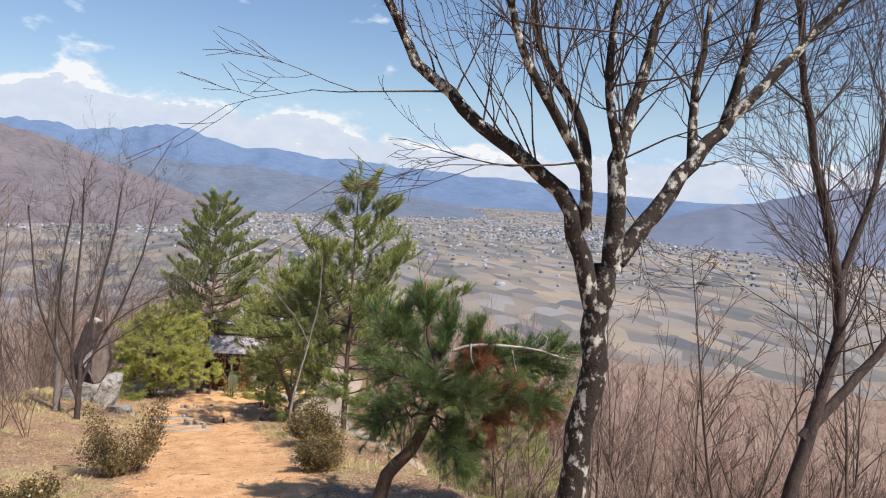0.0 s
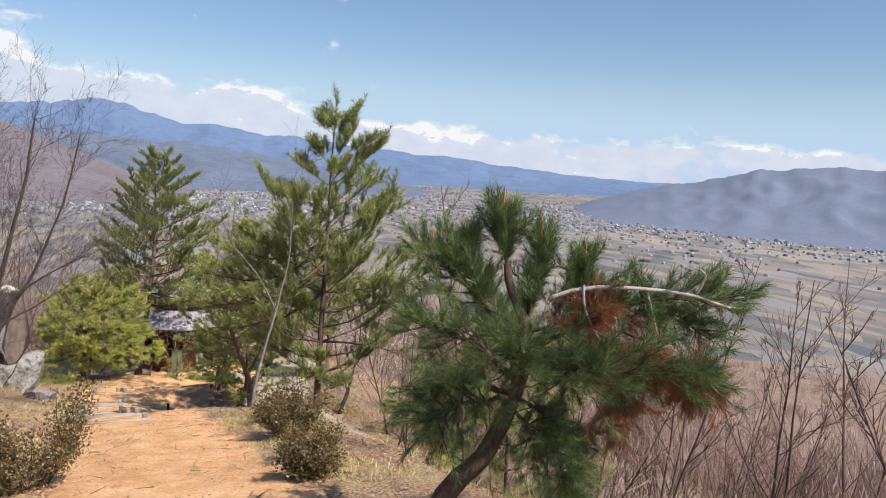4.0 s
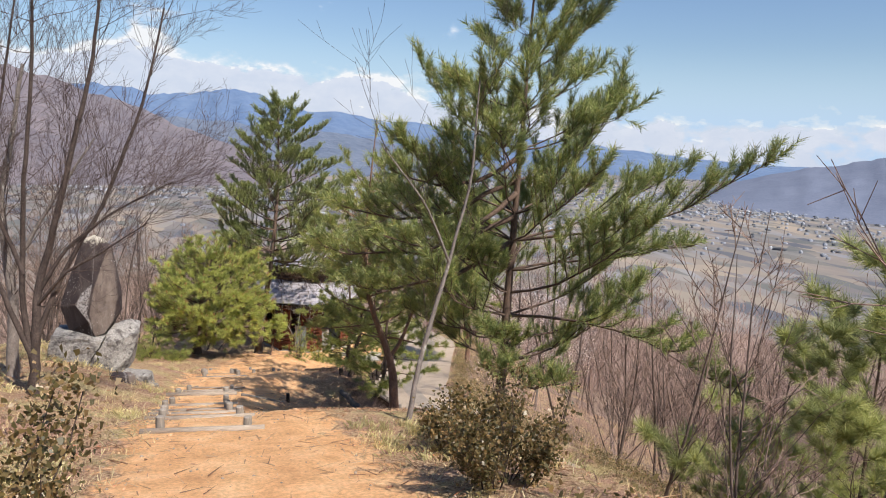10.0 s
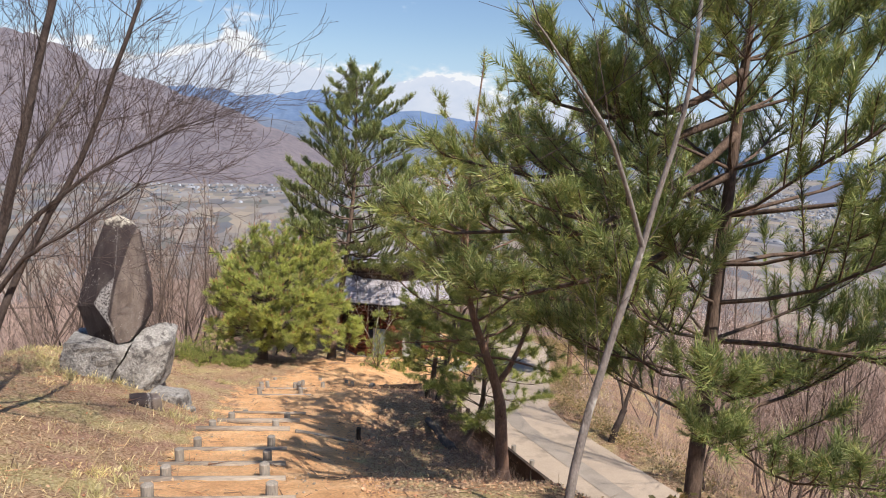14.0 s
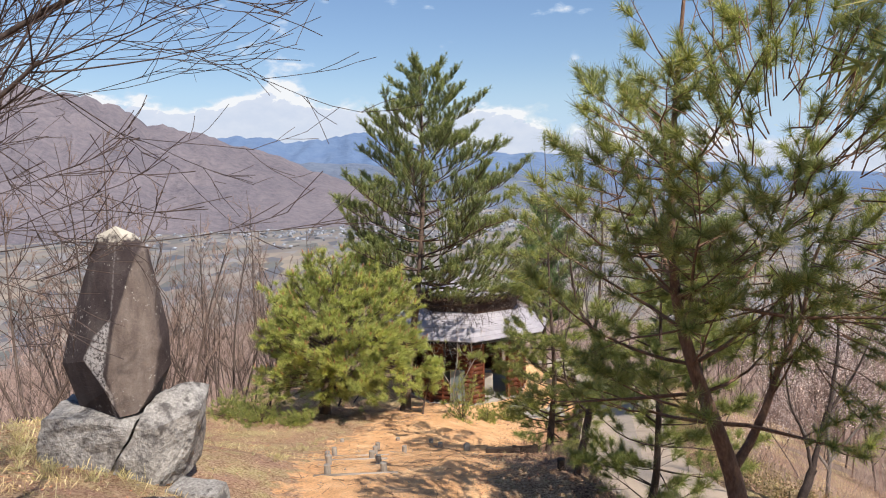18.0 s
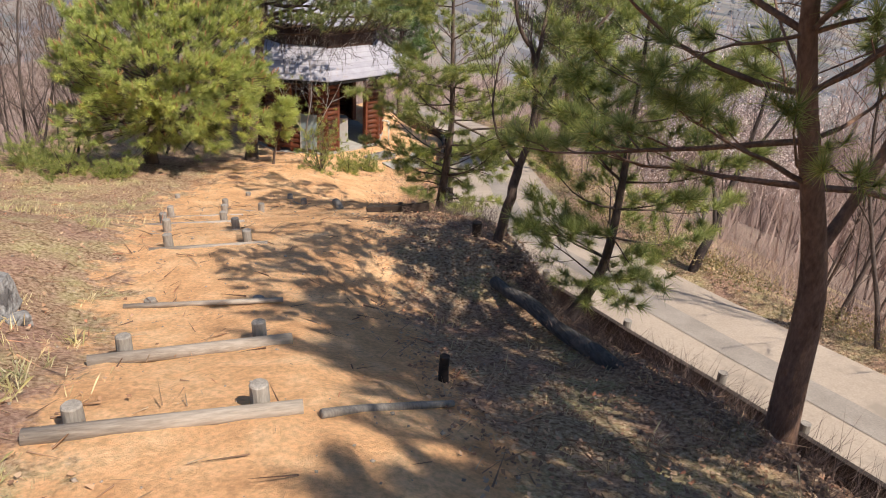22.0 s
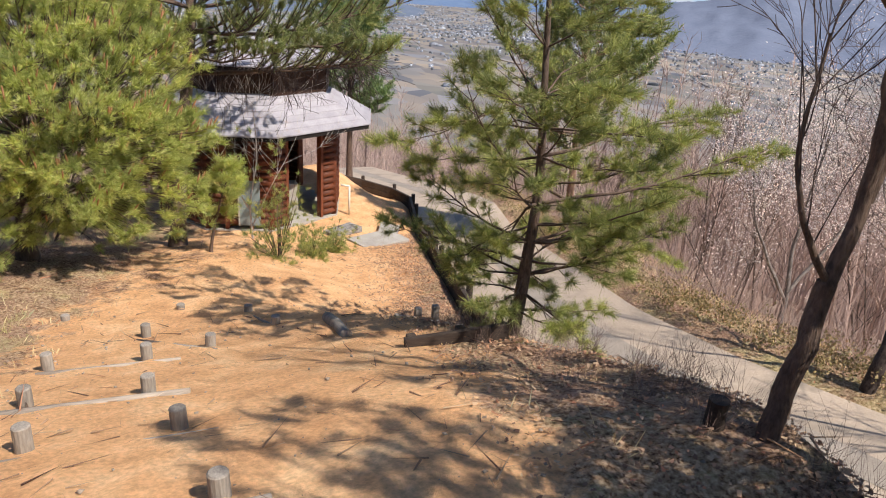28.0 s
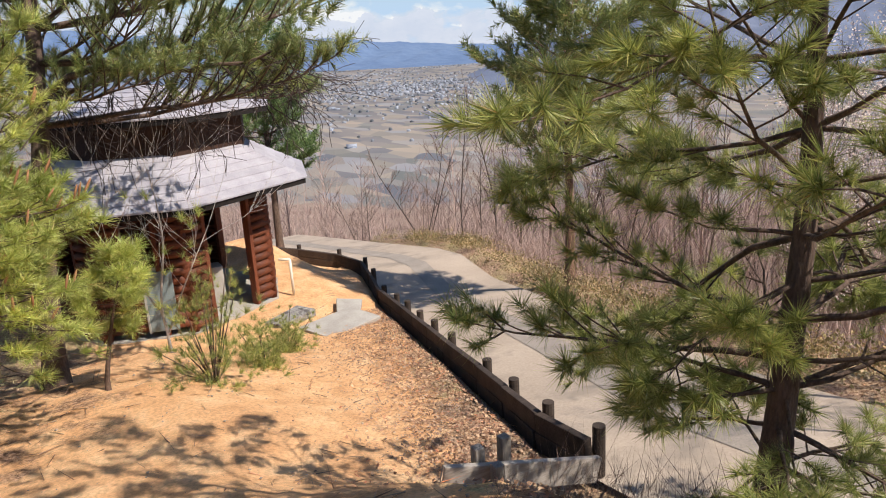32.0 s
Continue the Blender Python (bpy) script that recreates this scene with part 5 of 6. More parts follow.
pole((3.5, 28.9, H(3.5, 28.9) + 0.02), (3.42, 27.75, H(3.42, 27.75) + 0.03), 0.075, M_LOGEND, "fallen_log", "short weathered grey log lying down the slope", "log")

# ---- pines ----
def at(x, y, sink=0.05):
    return (x, y, H(x, y) - sink)


PINER = (9.35, 10.5)
PINELET = (2.58, 33.9)
pine("pine_tree", "tall young pine with open whorls and a clear leader", at(6.28, 14.65), 9.3, 0.2, 2.7, 31, crown=(0.31, 1), lean=(0.2, 0.1), trunk_r=0.11, candle=True, shoot=0.42, whorl=0.47, per=(4, 6), spacing=0.35, dense=0.86, inner=0.28, rise=0.05, climb=0.55, one_side=0.1, pull=0.3, tips=6, boughs=((0.56, (-2.9, -0.25, 4.75)), (0.52, (-2.4, -0.65, 4.3)), (0.62, (-2.6, 0.3, 5.3)), (0.60, (-2.0, -1.0, 5.0)), (0.66, (-1.9, -0.2, 5.9))), profile=lambda w: float(np.interp(w, [0, 0.12, 0.3, 0.45, 0.6, 0.72, 0.85, 1], [0.85, 1.05, 1.08, 1.0, 0.68, 0.38, 0.27, 0.12])))
pine("pine_tree", "tall dark pine standing behind the bushy pine", at(2.06, 34.9), 10.7, 0.2, 3.6, 32, crown=(0.335, 1), path=[(0, 0, -0.15), (0.15, 0.1, 1.5), (0.55, 0.6, 4.0), (0.75, 1.2, 7.0), (0.75, 1.7, 9.0), (0.7, 1.9, 10.7)], trunk_r=0.16, inner=0.3, shoot=0.34, whorl=0.36, dense=1.0, candle=True, tips=7, spacing=0.34, per=(5, 7), wild=0.06, rise=0.05, climb=0.6, one_side=-0.5, pull=0.2, profile=lambda w: float(np.interp(w, [0, 0.2, 0.45, 0.75, 1], [0.9, 0.92, 0.68, 0.38, 0.12])))
pine("pine_tree", "broad bushy yellow-green pine with a short thick trunk", at(-0.35, 34.3), 4.3, 0.2, 2.6, 33, crown=(0.2, 1), inner=0.4, lean=(0.5, -0.5), trunk_r=0.17, needle=M_NEEDLEYEL, star=True, tips=5, shoot=0.21, whorl=0.32, per=(6, 7), one_side=-0.5, pull=0.15, spacing=0.24, rise=0.05, climb=0.7, buds=0.10, shell=(1650, (0.72, -0.5, 2.4), (2.4, 2.25, 1.95)), profile=lambda w: (1 - w ** 2.6) ** 0.6 * 0.9 + 0.1)
pine("pine_tree", "pine with a crooked pinkish-red trunk on the bank", at(5.45, 19.2), 6.8, 0.3, 2.15, 34, crown=(0.44, 1), path=[(0, 0, -0.15), (-0.1, 0, 0.6), (-0.12, 0, 1.1), (-0.14, 0, 1.5), (-0.26, 0, 1.85), (-0.42, 0, 2.3), (-0.64, 0, 2.8), (-0.78, 0, 3.3), (-0.84, 0, 3.8), (-0.82, 0.1, 4.7), (-0.75, 0.1, 5.7), (-0.65, 0.1, 6.8)], trunk_r=0.125, bark=M_REDBARK, needle=M_NEEDLEMID, shoot=0.19, dense=0.62, star=True, tips=5, whorl=0.46, per=(4, 5), inner=0.34, spacing=0.2, wild=0.28, one_side=0.15, pull=0.25, shell=(380, (0.15, 0.0, 4.4), (2.1, 1.8, 1.8)), boughs=((0.34, (0.75, 0.15, 4.3)),), profile=lambda w: float(np.interp(w, [0, 0.15, 0.5, 0.85, 1], [0.75, 1.0, 0.95, 0.7, 0.2])))
pine("pine_tree", "small dark pine leaning out over the road", at(5.13, 22.25), 5.4, 0.3, 1.85, 35, trunk_r=0.075, needle=M_NEEDLEMID, inner=0.26, star=True, tips=6, shoot=0.18, spacing=0.17, dense=0.95, whorl=0.42, wild=0.3, path=[(0, 0, -0.1), (0.26, 0.0, 0.28), (0.44, 0.0, 0.65), (0.46, 0.0, 1.4), (0.46, 0.0, 2.05), (0.5, 0.05, 2.6), (0.5, 0.1, 3.3), (0.55, 0.1, 5.4)], crown=(0.22, 1), droop=0.1)
pine("pine_tree", "pine with drooping lower boughs beside the road wall", at(4.97, 27.1), 6.6, 0.2, 1.75, 36, trunk_r=0.085, needle=M_NEEDLEMID, star=True, tips=6, inner=0.24, spacing=0.15, one_side=0.5, pull=0.25, rise=0.15, climb=0.85, shoot=0.155, path=[(0, 0, -0.15), (0.11, 0, 0.6), (0.14, 0, 1.1), (0.2, 0, 1.7), (0.16, 0, 2.4), (0.1, 0, 3.3), (0.06, 0, 4.4), (0.0, 0, 6.6)], crown=(0.12, 1), droop=0.3, dense=0.88, whorl=0.36, wild=0.3, per=(4, 6), profile=lambda w: float(np.interp(w, [0, 0.12, 0.3, 0.6, 0.85, 1], [0.42, 0.68, 0.95, 1.05, 0.8, 0.2])))
pine("pine_tree", "pale green young pine with soft needles on the slope", at(*PINER), 7.3, 0.2, 2.6, 37, crown=(0.22, 1), trunk_r=0.06, needle=M_NEEDLEPALE, shoot=0.25, whorl=0.5, per=(5, 7), star=True, tips=6, spacing=0.24, dense=0.95, rise=0.2, profile=lambda w: float(np.interp(w, [0, 0.3, 0.55, 0.72, 0.85, 1], [0.9, 1.0, 0.85, 0.5, 0.3, 0.12])))
pine("pine_tree", "little young pine in front of the bushy pine", at(PINELET[0], PINELET[1]), 1.75, 0.2, 0.6, 45, lean=(0.42, -0.25), crown=(0.42, 1), trunk_r=0.035, needle=M_NEEDLEYEL, star=True, tips=6, shoot=0.19, whorl=0.22)
pine("pine_tree", "pine among the bare woods past the road", at(11.7, 36.6), 8.2, 0.2, 2.4, 39, crown=(0.3, 1), trunk_r=0.12, bark=M_REDBARK, shoot=0.38, light=True)
pine("pine_tree", "pine standing behind the hut", at(8.6, 46.5), 8.5, 0.2, 2.2, 40, crown=(0.3, 1), trunk_r=0.13, light=True, shoot=0.38, needle=M_NEEDLEDARK)


def bent_pine():
    """The stunted pine: a leaning trunk, wide level boughs, upright leaders, dead patches."""
    rng = np.random.default_rng(38)
    foot = at(4.5, 2.95)
    tree = holder("bent_pine", "stunted bent pine with rust-brown dead boughs", "pine tree", "pines on the hill", foot)
    z0 = foot[2]

    def local(*pts):
        return np.array([(x - foot[0], y - foot[1], z - z0) for x, y, z in pts])

    def curve(pts, n=9):
        s = np.linspace(0, 1, len(pts))
        t = np.linspace(0, 1, n)
        line = np.stack([np.interp(t, s, pts[:, k]) for k in range(3)], -1)
        line[1:-1] = (line[:-2] + 2 * line[1:-1] + line[2:]) / 4
        return line

    trunk = Tubes()
    line = curve(local((4.5, 2.95, z0 - 0.3), (4.72, 2.82, 1.5), (4.97, 2.74, 1.75), (5.22, 2.72, 2.25), (5.32, 2.74, 2.6), (5.28, 2.85, 3.0), (5.2, 2.95, 3.3)), 18)
    line[1:] += rng.normal(0, 0.012, line[1:].shape)
    trunk.add(line, np.linspace(0.10, 0.03, 18), 12)
    put("trunk", trunk.mesh("trunk"), M_PINEBARK, tree, smooth=True)
    green, dead, limbs, long_limbs = ([], [], []), ([], [], []), Tubes(), []
    # boughs: points, share of dead needles, upward turn, side length
    boughs = [
        (((5.25, 2.72, 2.4), (5.0, 2.9, 2.65), (4.8, 3.0, 2.75), (4.62, 3.1, 2.8)), 0, 0.5, 0.42),
        (((5.2, 2.72, 2.25), (4.9, 2.6, 2.3), (4.75, 2.7, 2.25), (4.6, 2.8, 2.15)), 0, 0.2, 0.38),
        (((5.3, 2.75, 2.8), (5.0, 3.05, 3.05), (4.82, 3.12, 3.2), (4.7, 3.18, 3.3)), 0, 0.7, 0.30),
        (((5.22, 2.92, 3.2), (5.18, 2.98, 3.45), (5.17, 3.02, 3.62)), 0, 1.0, 0.20),
        (((5.1, 3.0, 2.9), (4.95, 3.05, 3.2), (4.89, 3.09, 3.38)), 0, 1.0, 0.20),
        (((5.32, 2.75, 2.7), (5.42, 2.82, 3.1), (5.45, 2.85, 3.42)), 0, 1.0, 0.20),
        (((5.5, 2.7, 2.95), (5.72, 2.7, 3.1), (5.75, 2.68, 3.25)), 0, 1.0, 0.22),
        (((5.32, 2.74, 2.7), (5.7, 2.55, 2.95), (6.15, 2.4, 3.1), (6.6, 2.3, 3.15), (6.8, 2.25, 3.1)), 0, 0.5, 0.34),
        (((5.3, 2.74, 2.6), (5.7, 2.85, 2.75), (6.1, 2.9, 2.85), (6.5, 2.9, 2.9)), 0, 0.4, 0.36),
        (((5.3, 2.72, 2.55), (5.65, 2.3, 2.6), (6.0, 2.1, 2.65), (6.35, 2.0, 2.6)), 0, 0.2, 0.34),
        (((5.28, 2.7, 2.45), (5.4, 2.35, 2.6), (5.45, 2.05, 2.65)), 0, 0.4, 0.36),
        (((5.28, 2.7, 2.5), (5.05, 2.4, 2.7), (4.9, 2.2, 2.75)), 0, 0.5, 0.34),
        (((5.25, 2.75, 2.5), (5.35, 3.2, 2.6), (5.4, 3.6, 2.7)), 0, 0.4, 0.40),
        (((5.22, 2.7, 2.3), (5.45, 2.6, 2.15), (5.6, 2.5, 1.98)), 0, -0.1, 0.26),
        (((5.2, 2.7, 2.2), (5.35, 2.4, 2.0), (5.5, 2.3, 1.75)), 0, -0.1, 0.28),
        (((5.3, 2.74, 2.5), (5.8, 2.75, 2.5), (6.3, 2.7, 2.45), (6.6, 2.65, 2.35)), 0, 0.1, 0.34),
        (((5.9, 2.5, 2.95), (6.3, 2.55, 2.95), (6.75, 2.5, 2.85)), 0, 0.3, 0.32),
        (((5.2, 2.75, 2.3), (5.0, 3.0, 2.35), (4.85, 3.15, 2.3), (4.7, 3.2, 2.2)), 0, 0.2, 0.36),
        (((5.35, 2.74, 2.8), (5.6, 2.55, 2.9), (5.75, 2.45, 2.95)), 1, 0.1, 0.22),
        (((5.9, 2.45, 2.95), (6.05, 2.3, 2.8), (6.15, 2.25, 2.65)), 1, -0.3, 0.22),
        (((5.6, 2.5, 2.6), (5.8, 2.3, 2.45), (5.9, 2.25, 2.3)), 1, -0.2, 0.22),
        (((6.2, 2.2, 2.7), (6.4, 2.1, 2.6), (6.5, 2.1, 2.45)), 1, -0.3, 0.20)]
    for pts, rust, up, side in boughs:
        line = curve(local(*pts))
        line[1:] += rng.normal(0, 0.015, line[1:].shape)
        limbs.add(line, np.linspace(0.028 if len(pts) > 3 else 0.018, 0.007, len(line)), 6)
        out = dead if rust else green
        size = 0.17
        for k in range(3 if rust else 2, len(line)):
            d = unit(line[k] - line[k - 1])
            for _ in range(5):
                dd = unit(d * 0.7 + rng.normal(0, 0.6, 3) + np.array([0, 0, up * 0.7]))
                end = line[k] + dd * side * rng.uniform(0.25, 1.0)
                limbs.add(np.array([line[k], (line[k] + end) / 2 + rng.normal(0, 0.012, 3), end]), [0.008, 0.006, 0.004], 4)
                tuft(rng, end, dd, size, 4, up * 0.6, out)
        tuft(rng, line[-1], unit(line[-1] - line[-2]), size * 1.3, 5, up, out)
    tagged(put("branching", limbs.mesh("branching"), M_PINEBARK, tree), kind="stuff")
    needles(tree, rng, BRUSH_LONG, *green, M_NEEDLEBENT)
    needles(tree, rng, BRUSH_LONG, *dead, M_DEADNEEDLE, "dead_needles", "rust-brown dead needles")
    for x, y, z in ((5.17, 3.02, 3.80), (4.89, 3.09, 3.52), (5.45, 2.85, 3.56), (4.66, 3.2, 3.4), (5.75, 2.68, 3.38)):
        p = local((x, y, z))[0]
        buds = Tubes()
        for k in range(3):
            q = p + rng.normal(0, 0.012, 3)
            d = np.array([rng.normal(0, 0.10), rng.normal(0, 0.10), 1.0])
            buds.add(np.array([q - d * 0.1, q + d * 0.05, q + d * 0.10, q + d * 0.13]), [0.004, 0.011, 0.009, 0.003], 7)
        put("bud", buds.mesh("bud"), M_BUD, tree, "reddish-brown upright buds")
    bare = Tubes()
    for pts, r in ((((5.45, 2.6, 3.1), (5.6, 2.45, 3.22), (6.0, 2.3, 3.22), (6.45, 2.15, 3.2), (6.6, 2.1, 3.1), (6.85, 2.05, 3.08)), 0.02), (((5.62, 2.45, 3.22), (5.6, 2.4, 3.05), (5.7, 2.38, 2.88), (5.75, 2.36, 2.8)), 0.011), (((6.45, 2.15, 3.2), (6.48, 2.1, 3.35), (6.4, 2.1, 3.4)), 0.010), (((6.1, 2.3, 3.18), (6.12, 2.2, 2.95), (6.2, 2.2, 2.75)), 0.009)):
        bare.add(curve(local(*pts)), np.linspace(r, r * 0.45, 9), 7)
    put("dead_bough", bare.mesh("dead_bough"), M_PALETWIG, tree, "bare pale dead bough", True)


bent_pine()


def hanging_bough():
    """The bough of the tall pine that reaches over the hut's roof, hung with bare dark twigs."""
    rng = np.random.default_rng(71)
    foot = at(2.06, 34.9)
    tall = [o for o in scene.objects if o.name.startswith("pine_tree") and o.parent is None and abs(o.location.x - foot[0]) < 0.01 and abs(o.location.y - foot[1]) < 0.01][0]
    pts = np.array([(2.45, 35.3, -3.5), (3.1, 35.0, -3.15), (3.9, 34.7, -3.2), (4.7, 34.35, -3.25), (5.4, 33.95, -2.95)]) - np.array(foot)
    t = np.linspace(0, 1, 13)
    line = np.stack([np.interp(t, np.linspace(0, 1, 5), pts[:, k]) for k in range(3)], -1)
    line[1:-1] += rng.normal(0, 0.04, (11, 3))
    bough, twigs, out = Tubes(), Tubes(), ([], [], [])
    bough.add(line, np.linspace(0.05, 0.012, 13), 7)
    put("bough", bough.mesh("bough"), M_PINEBARK, tall, smooth=True)
    for k in range(1, 13):
        for _ in range(4):
            d = unit(np.array([rng.normal(0.35, 0.5), rng.normal(-0.2, 0.5), rng.normal(-0.75, 0.45)]))
            bare_limbs(twigs, rng, line[k], d, rng.uniform(0.45, 0.95), 0.010, 2, 0.75, -0.02, (3, 4), 0.14, 0.004)
        if k > 4:
            for _ in range(3):
                d = unit(np.array([rng.normal(0.5, 0.5), rng.normal(-0.3, 0.5), rng.normal(0.3, 0.3)]))
                tuft(rng, line[k] + d * rng.uniform(0.2, 0.6), d, 0.36, 5, 0.35, out)
    put("hanging_spray", twigs.mesh("hanging_spray"), M_TWIGDARK, tall, "bare dark hanging twigs")
    needles(tall, rng, BRUSHES, *out, M_NEEDLE, "bough_needles")


hanging_bough()


# ---- bare trees near the path ----
def limb_tree(name, label, at_, stems, material, seed, level=3, twig=0.002):
    """A bare tree: each stem is a line of points with its foot's radius, and twigs grow from it."""
    rng = np.random.default_rng(seed)
    tree = holder(name, label, "bare tree", "bare trees by the path", at_)
    twigs = Tubes()
    for pts, r0, r1, grow in stems:
        pts = np.array(pts, float)
        s = np.linspace(0, 1, len(pts))
        t = np.linspace(0, 1, 4 * len(pts))
        line = np.stack([np.interp(t, s, pts[:, k]) for k in range(3)], -1)
        line[1:-1] = (line[:-2] + 2 * line[1:-1] + line[2:]) / 4
        line[2:-1] += rng.normal(0, r0 * 0.12, line[2:-1].shape)
        tube = Tubes()
        tube.add(line, np.linspace(r0, r1, len(line)), 12 if r0 > 0.06 else 8)
        put("trunk" if r0 > 0.1 else "limb", tube.mesh("limb"), material, tree, smooth=True)
        for k in range(grow):
            u = rng.uniform(0.3, 1.0)
            q = np.array([np.interp(u, t, line[:, c]) for c in range(3)])
            d = unit(unit(line[-1] - line[len(line) // 2]) * 0.8 + rng.normal(0, 0.55, 3) + np.array([0, 0, 0.25]))
            bare_limbs(twigs, rng, q, d, rng.uniform(0.55, 1.3), max(0.005, min(0.009, r1 * 0.45)), level, 0.62, 0.04, (2, 4), 0.09, twig)
    put("twig_spray", twigs.mesh("twig_spray"), M_PALETWIG if material is M_PALETWIG else M_TWIGDARK, tree)
    return tree


bz = H(5.1, -1.25)
limb_tree("bare_cherry_tree", "large bare tree with dark lichen-spotted bark and forked limbs", (5.05, -1.25, bz), [
    ([(0, 0, -0.2), (0.06, 0, 2.93 - bz), (0.16, 0, 4.2 - bz), (0.2, 0, 4.65 - bz)], 0.110, 0.084, 0),
    ([(0.12, 0, 4.35 - bz), (-0.14, 0.02, 5.16 - bz), (-0.72, 0.1, 5.55 - bz), (-1.25, 0.15, 6.0 - bz), (-1.5, 0.2, 6.5 - bz)], 0.072, 0.023, 18),
    ([(0.0, 0, 4.9 - bz), (-0.05, -0.1, 5.3 - bz), (-0.6, -0.25, 5.95 - bz), (-0.85, -0.3, 6.5 - bz)], 0.051, 0.020, 15),
    ([(0.02, 0, 4.9 - bz), (0.05, 0.15, 5.6 - bz), (-0.3, 0.3, 6.2 - bz), (-0.4, 0.3, 6.9 - bz)], 0.046, 0.020, 12),
    ([(0.25, 0, 4.6 - bz), (0.22, 0, 5.4 - bz), (0.42, 0.1, 5.85 - bz), (0.65, 0.15, 6.7 - bz)], 0.076, 0.026, 18),
    ([(0.28, 0, 5.3 - bz), (0.05, -0.1, 5.9 - bz), (0.1, -0.15, 6.8 - bz)], 0.042, 0.020, 12),
    ([(0.28, 0, 4.68 - bz), (0.75, 0.0, 5.3 - bz), (1.1, 0.0, 5.7 - bz), (1.6, 0.0, 6.2 - bz), (2.15, 0, 6.75 - bz)], 0.072, 0.023, 21),
    ([(0.85, 0, 5.4 - bz), (0.9, 0.1, 5.9 - bz), (1.05, 0.2, 6.6 - bz)], 0.042, 0.020, 12),
    ([(1.1, 0, 5.7 - bz), (1.15, -0.1, 6.1 - bz), (1.3, -0.1, 6.9 - bz)], 0.042, 0.020, 12)], M_CHERRYBARK, 51)
bz = H(7.3, -1.1)
limb_tree("bare_tree", "dark two-limbed bare tree on the slope", (7.0, -1.1, bz), [
    ([(0, 0, -0.3), (0.19, 0, 2.68 - bz), (0.6, 0, 4.0 - bz), (0.5, 0, 4.6 - bz), (0.12, 0.1, 5.9 - bz), (-0.1, 0.1, 7.0 - bz)], 0.069, 0.020, 44),
    ([(0.3, 0, 3.2 - bz), (0.9, -0.1, 3.9 - bz), (1.5, -0.1, 4.8 - bz), (1.8, 0, 5.8 - bz)], 0.046, 0.017, 36),
    ([(0.52, 0, 4.5 - bz), (0.95, 0.1, 5.4 - bz), (1.1, 0.15, 6.8 - bz)], 0.033, 0.013, 30)], M_DARKBARK, 52)
limb_tree("bare_tree", "pale slim leaning tree on the edge of the bank", at(4.55, 13.2), [
    ([(0, 0, -0.1), (0.15, 0.05, 0.9), (0.45, 0.1, 2.0), (0.75, 0.1, 3.2), (0.8, 0.1, 4.6)], 0.042, 0.010, 12),
    ([(0.5, 0.1, 2.2), (0.1, -0.2, 3.0), (-0.5, -0.3, 3.7)], 0.02, 0.006, 6)], M_GREYBARK, 53, 2)
limb_tree("bare_tree", "bare many-stemmed tree beside the monument", at(-0.95, 16.2), [
    ([(0, 0, -0.1), (0.05, 0, 0.8), (0.1, 0.1, 1.8), (0.5, 0.2, 3.4), (0.9, 0.3, 5.2), (1.1, 0.3, 6.6)], 0.085, 0.018, 26),
    ([(0.02, 0, 0.5), (-0.15, 0.1, 1.6), (-0.1, 0.2, 3.2), (0.1, 0.2, 5.2), (0.15, 0.2, 6.8)], 0.055, 0.018, 22),
    ([(0.1, 0.1, 1.7), (0.5, 0.1, 2.4), (1.2, 0.15, 3.0), (2.1, 0.2, 3.5)], 0.035, 0.008, 26),
    ([(0.08, 0.05, 1.5), (0.6, -0.2, 2.1), (1.1, -0.3, 2.4), (1.8, -0.4, 2.9)], 0.03, 0.008, 22),
    ([(-0.1, 0.1, 2.0), (-0.5, 0.2, 3.0), (-0.4, 0.2, 4.4), (-0.1, 0.2, 6.2)], 0.04, 0.014, 20),
    ([(0.05, 0, 0.9), (0.4, 0.1, 1.9), (1.1, 0.2, 3.2), (1.7, 0.2, 4.8), (2.0, 0.2, 6.2)], 0.045, 0.014, 26),
    ([(0.0, 0, 0.7), (-0.5, 0.1, 1.9), (-1.0, 0.1, 3.4), (-1.2, 0.1, 6.0)], 0.05, 0.016, 24)], M_DARKBARK, 54, 3)
limb_tree("bare_tree", "bare tree with pale lichen bark at the edge of the wood", at(-1.75, 17.75), [
    ([(0, 0, -0.1), (0.05, 0, 1.5), (-0.1, 0.1, 3.2), (0.3, 0.2, 5.5)], 0.11, 0.03, 26),
    ([(0.0, 0, 1.8), (0.6, 0.1, 3.0), (1.4, 0.2, 4.3)], 0.05, 0.015, 24)], M_GREYBARK, 55, 3)
limb_tree("bare_tree", "leaning bare tree with a fork above the road wall", at(4.8, 23.65), [
    ([(0, 0, -0.15), (0.1, 0, 0.5), (0.19, 0, 1.0)], 0.07, 0.055, 0),
    ([(0.18, 0, 0.95), (0.32, 0, 1.4), (0.3, 0, 1.9), (0.25, 0, 2.3), (0.0, 0.1, 2.7), (-0.1, 0.1, 3.6)], 0.048, 0.014, 14),
    ([(0.26, 0, 2.15), (0.34, 0.05, 2.6), (0.42, 0.1, 3.6), (0.4, 0.1, 4.6)], 0.03, 0.01, 10),
    ([(0.33, 0, 1.45), (0.47, 0, 2.0), (0.77, 0.05, 2.35), (1.16, 0.1, 2.8), (1.7, 0.1, 3.6)], 0.036, 0.010, 14),
    ([(0.19, 0, 1.0), (0.05, 0, 1.15), (-0.12, 0, 1.4), (-0.2, 0.05, 1.75), (-0.15, 0.05, 2.3)], 0.024, 0.008, 9)], M_PINEBARK, 56, 3)

